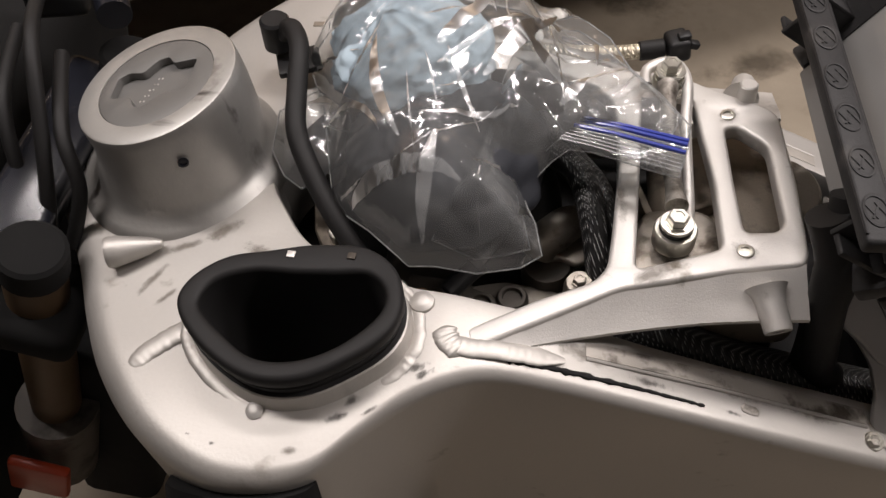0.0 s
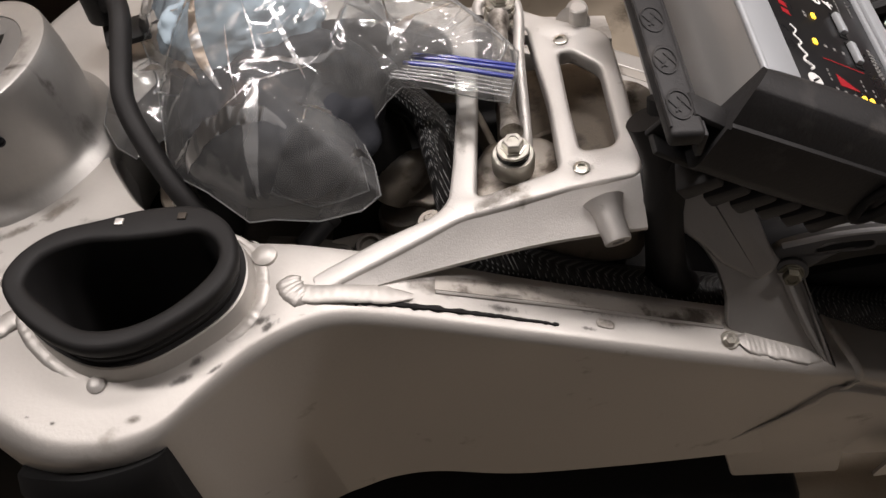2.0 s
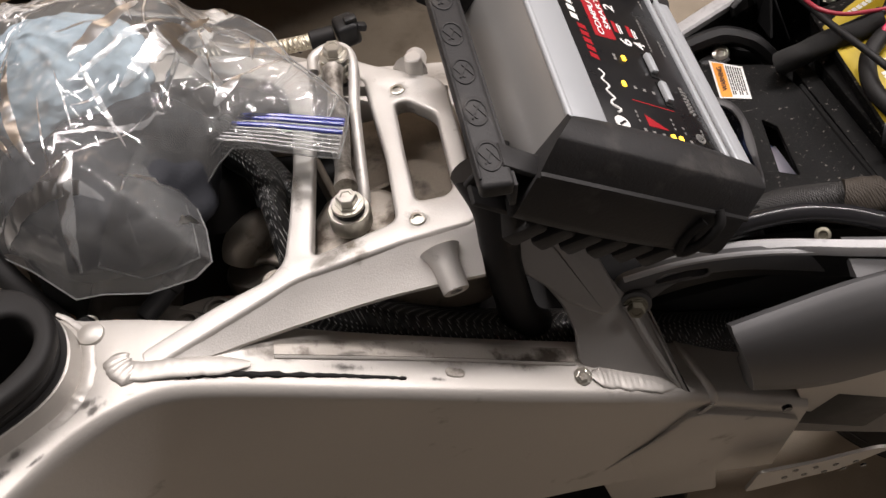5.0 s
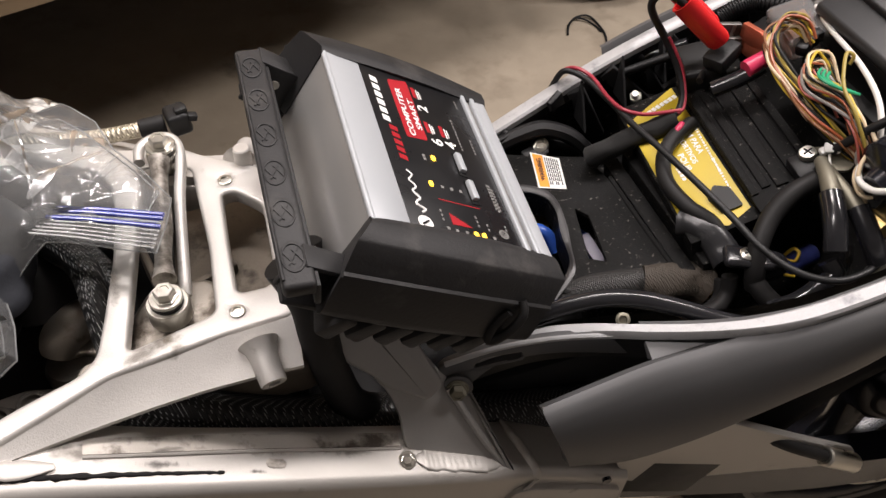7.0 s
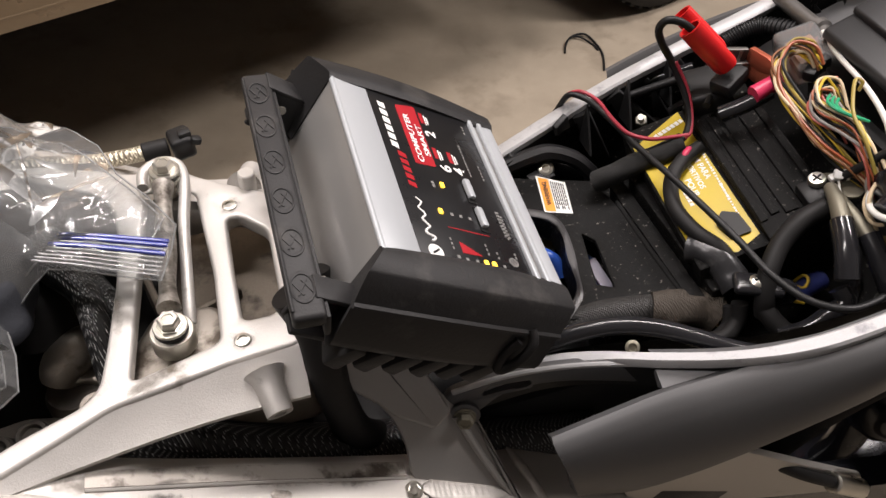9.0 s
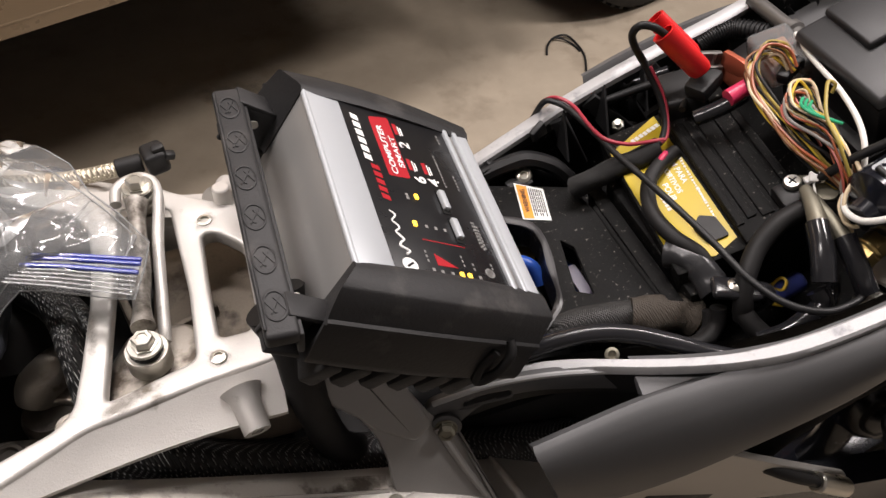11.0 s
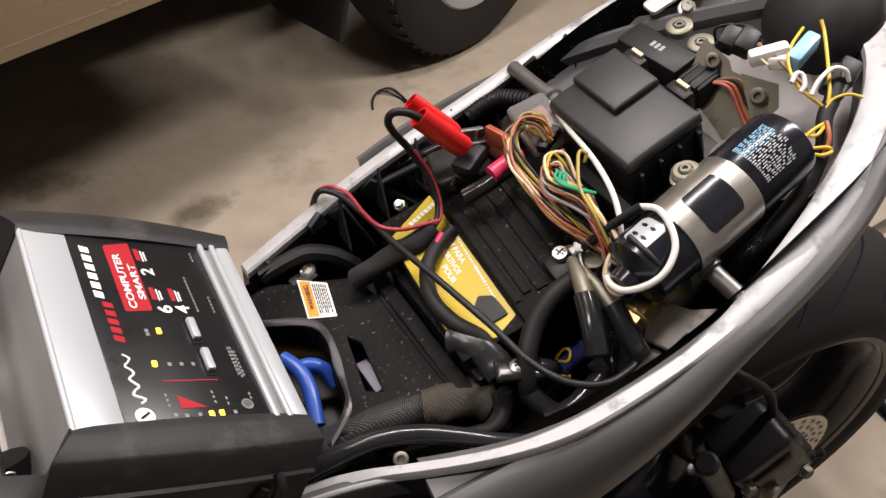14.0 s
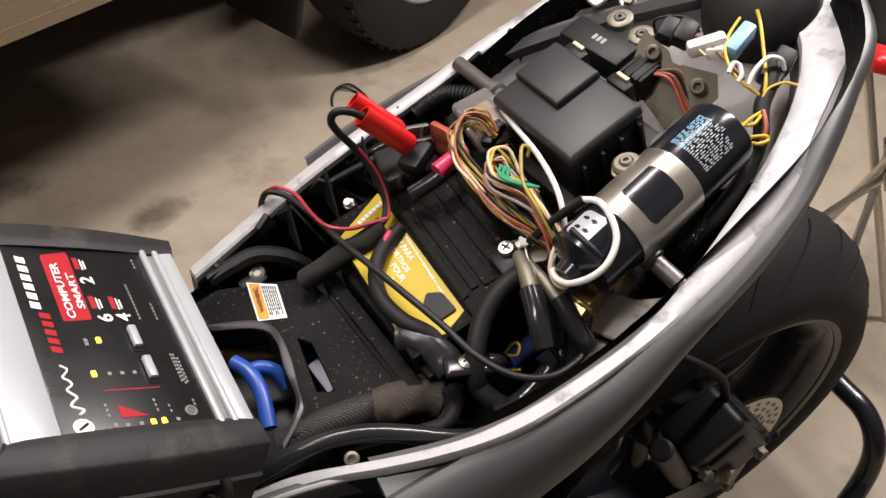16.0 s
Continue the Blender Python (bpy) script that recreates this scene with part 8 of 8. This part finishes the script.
film_sheet("film_fold", FOLD, 0.006, 9, 0.0020, 70, 120)
film_sheet("film_flap", FLAP, 0.0, 12, 0.0018, 26, 40, lambda x, y, d: 0.706 + 0.020 * (1 - np.exp(-d / 0.02)))
# neck and zip strip
ZIP = mat("blue_zip_strip", (0.05, 0.07, 0.34), 0.2, 0, 0.1, 40, 0.05)
ZIP_TINT = clear_film("tinted_zip_film", 0.08, 0.55)
for node in ZIP_TINT.node_tree.nodes:
    if node.bl_idname == "ShaderNodeBsdfDiffuse":
        node.inputs["Color"].default_value = (0.10, 0.13, 0.42, 1)
for k in range(9):
    a = Vector((-0.108, 0.0200, 0.7375)).lerp(Vector((-0.124, 0.0015, 0.7365)), k / 8)
    b = Vector((-0.0385, -0.0010, 0.7395)).lerp(Vector((-0.0450, -0.0285, 0.7385)), k / 8)
    blue = k in (0, 1, 3)
    part("zip_bead" if blue else "zip_line", sweep([a, a.lerp(b, 0.35) + Vector((0, 0, 0.0012)), a.lerp(b, 0.7) + Vector((0, 0, 0.0006)), b], 0.0015 if blue else 0.00055, 5, 8), ZIP if blue else CREASE, bag)
part("zip_band", loft([[Vector((-0.100, 0.0165, 0.7368)).lerp(Vector((-0.0385, -0.0012, 0.7388)), t) + Vector((-0.0065, -0.0085, -0.0003)) * w for w in (0, 0.5, 1)] for t in (0, 0.25, 0.5, 0.75, 1)], False, False), ZIP_TINT, bag, "translucent blue zip band")
part("zip_tape", loft([[Vector((-0.108, 0.020, 0.7368)).lerp(Vector((-0.124, 0.0015, 0.7358)), w).lerp(Vector((-0.0385, -0.001, 0.7388)).lerp(Vector((-0.0450, -0.0285, 0.7378)), w), t) + Vector((0, 0, 0.0012 * math.sin(9 * t + 5 * w))) for w in (0, 0.25, 0.5, 0.75, 1)] for t in [k / 14 for k in range(15)]], False, False), FILM, bag)
# contents
bm = bmesh.new()
bmesh.ops.create_uvsphere(bm, u_segments=64, v_segments=40, radius=1.0)
for v in bm.verts:
    d = 1 + 0.14 * noise.noise(v.co * 2.2) + 0.10 * noise.ridged_multi_fractal(v.co * 1.8, 0.9, 2.2, 4, 1.0, 2.0) * 0.4
    v.co = Vector((-0.206 + v.co.x * 0.070 * d, 0.006 + v.co.y * 0.070 * d, 0.704 + v.co.z * 0.045 * d))
part("oily_cloth", bm, mat("dark_oily_cloth", (0.016, 0.018, 0.024), 0.75, 0.0, 0.5, 30, 0.5, (0.07, 0.045, 0.035), 0.60, 26), bag, "dark oily cloth")
bm = bmesh.new()
bmesh.ops.create_uvsphere(bm, u_segments=110, v_segments=56, radius=1.0)
for v in bm.verts:
    d = 1 + 0.12 * noise.noise(v.co * 2.4) + 0.10 * abs(noise.noise(v.co * 4.5)) + 0.03 * abs(noise.noise(v.co * 12))
    v.co = Vector((-0.238 + v.co.x * 0.060 * d, 0.082 + v.co.y * 0.056 * d, 0.738 + v.co.z * 0.032 * d))
part("towel", bm, CLOTH, bag, "crumpled pale blue paper towel")

# ---- things in the garage ----
stand = thing("paddock_stand", "black tubular paddock stand behind the rear wheel", "paddock stand")
part("tube", sweep([(0.74, -0.185, 0.27), (0.82, -0.19, 0.16), (0.92, -0.195, -0.02), (1.05, -0.185, -0.01), (1.115, -0.168, 0.04), (1.122, -0.148, 0.115), (1.122, -0.110, 0.155), (1.122, -0.056, 0.161), (1.122, 0.06, 0.161), (1.122, 0.12, 0.155), (1.122, 0.16, 0.11), (1.115, 0.175, 0.04), (1.05, 0.185, -0.01), (0.92, 0.19, -0.02), (0.82, 0.185, 0.16), (0.74, 0.18, 0.27)], 0.0165, 6, 16), BLACK_PAINT, stand)
for s in (-1, 1):
    part("wheel", rod((0.93, 0.205 * s, -0.038), (0.93, 0.235 * s, -0.038), 0.032, 24, 0.004), RUBBER, stand)
part("prop", rod((0.30, -0.06, -0.068), (0.26, -0.05, 0.36), 0.018, 16), BLACK_PAINT, stand, "black stand foot")

stool = thing("folding_stool", "red-topped folding stool with thin steel legs", "stool")
part("seat", block(0.30, 0.30, 0.03, pose(1.45, 0.208, 0.56, 0, 0, 45), 0.012, 3), RED, stool, "red seat")
for a, b in (((1.33, 0.12, 0.55), (1.58, 0.33, -0.07)), ((1.56, 0.10, 0.55), (1.34, 0.33, -0.07)), ((1.36, 0.32, 0.55), (1.57, 0.09, -0.07)), ((1.57, 0.32, 0.55), (1.35, 0.09, -0.07))):
    part("leg", rod(a, b, 0.008, 12), STEEL, stool)
part("crossbar", rod((1.40, 0.16, 0.30), (1.52, 0.26, 0.30), 0.007, 12), STEEL, stool)

# car parked beyond
car = thing("parked_car", "champagne coloured car parked beyond, seen from the sill down", "car", (0, 0, 0))
car_m = Matrix.Translation((1.203, 1.405, -0.07)) @ pose(0, 0, 0, 0, 0, math.degrees(math.atan2(0.401, 0.916)))
rows = []
for x in (-3.0, -2.2, -1.4, -0.62, -0.56):
    f = 0.04 if x > -0.6 else 0.0
    rows.append([car_m @ Vector((x, y, z)) for y, z in ((0.12, 0.50), (0.03 + f, 0.500), (0.006 + f, 0.503), (0.001 + f, 0.512), (0.0 + f, 0.522), (-0.004 + f, 0.530), (-0.012 + f, 0.62), (-0.02 + f, 0.9), (0.10, 1.15), (0.4, 1.6), (1.6, 1.6), (1.7, 0.4))])
part("door_side", loft(rows, True, True), CAR_PAINT, car, "champagne painted door and sill")
part("sill_trim", rod(car_m @ Vector((-3.0, -0.001, 0.531)), car_m @ Vector((-0.6, -0.001, 0.531)), 0.004, 10), CAR_PAINT, car)
# near-black underside: the dark beneath the car is held in its colour
part("underbody", block(4.6, 1.3, 0.10, car_m @ pose(-0.9, 0.96, 0.46), 0.02), MATTE, car)
rows = []
for x in (0.46, 0.7, 1.2):
    rows.append([car_m @ Vector((x, y, z)) for y, z in ((0.10, 0.30), (0.0, 0.46), (-0.02, 0.62), (-0.02, 0.9), (0.10, 1.15), (0.4, 1.6), (1.6, 1.6), (1.7, 0.4))])
part("rear_quarter", loft(rows, True, True), CAR_PAINT, car)
part("mud_flap", block(0.02, 0.24, 0.26, car_m @ pose(-0.50, 0.13, 0.36, 0, 12, 0), 0.008), RUBBER, car, "black rubber mud flap")
part("arch_liner", block(1.0, 0.9, 0.5, car_m @ pose(-0.04, 0.8, 0.86), 0.05), PLASTIC, car)
for y in (0.115, 1.5):
    wm = car_m @ pose(0.0, y, 0.35, 90, 0, 0)
    cw = part("wheel", ring_of([(0.352, -0.06), (0.345, -0.095), (0.32, -0.112), (0.25, -0.11), (0.215, -0.10), (0.215, 0.10), (0.25, 0.11), (0.32, 0.112), (0.345, 0.095), (0.352, 0.06)], wm), TYRE, car, "black car tyre on a pale rim")
    part("rim", ring_of([(0.218, 0.098), (0.21, 0.104), (0.20, 0.098), (0.17, 0.06), (0.06, 0.07), (0.03, 0.07), (0.03, -0.05), (0.2, -0.05)], wm), CH_GREY, cw, "pale steel rim")
    for k in range(48):
        a = 2 * math.pi * k / 48
        part("tread_block", block(0.018, 0.034, 0.010, wm @ pose(0.349 * math.cos(a), 0.349 * math.sin(a), 0.075, 0, 0, math.degrees(a) + 90) @ pose(0, 0, 0, 90, 0, 0), 0.002, 1), TYRE, cw, smooth=False)

# thin wire dropped on the floor
floor_wire = thing("loose_wire", "thin black wire lying bent on the concrete floor", "wire")
part("strand", sweep([(0.808, 1.236, -0.066), (0.822, 1.270, -0.063), (0.848, 1.296, -0.060), (0.885, 1.303, -0.062), (0.902, 1.270, -0.066), (0.904, 1.215, -0.066), (0.884, 1.150, -0.066)], 0.0030, 6, 8), PLASTIC, floor_wire)
part("strand", sweep([(0.850, 1.296, -0.060), (0.872, 1.288, -0.062), (0.893, 1.262, -0.066), (0.899, 1.235, -0.066)], 0.0026, 6, 8), PLASTIC, floor_wire)

# dark old stains soaked into the floor
STAIN = scuff_material("dark_oil_stain", (0.11, 0.088, 0.062), 0.70, 9, (1.0, 1.0, 1.0), 0.62)
floor_tree = ground_of(floor_slab)
for x, y, ln_, wd, turn in ((0.02, 1.235, 0.30, 0.20, -15), (0.30, 1.02, 0.40, 0.16, 20), (-0.35, 0.75, 0.60, 0.30, 10), (1.35, -0.35, 0.50, 0.30, 30), (0.05, 0.70, 0.35, 0.15, 40)):
    scuff(floor_tree, x, y, ln_, wd, turn, STAIN, floor_slab, 0.0006)

# ceiling light fittings
for x, y, turn in ((0.35, 0.75, 0), (-1.1, 0.22, 0), (1.9, 0.25, 0)):
    fit_m = pose(x, y, 2.62, 0, 0, turn)
    fixture = thing("ceiling_light", "white ceiling tube light fitting", "ceiling light", (0, 0, 0), "ceiling lights")
    part("housing", block(1.3, 0.22, 0.10, fit_m @ pose(0, 0, 0.03), 0.01), WALL, fixture)
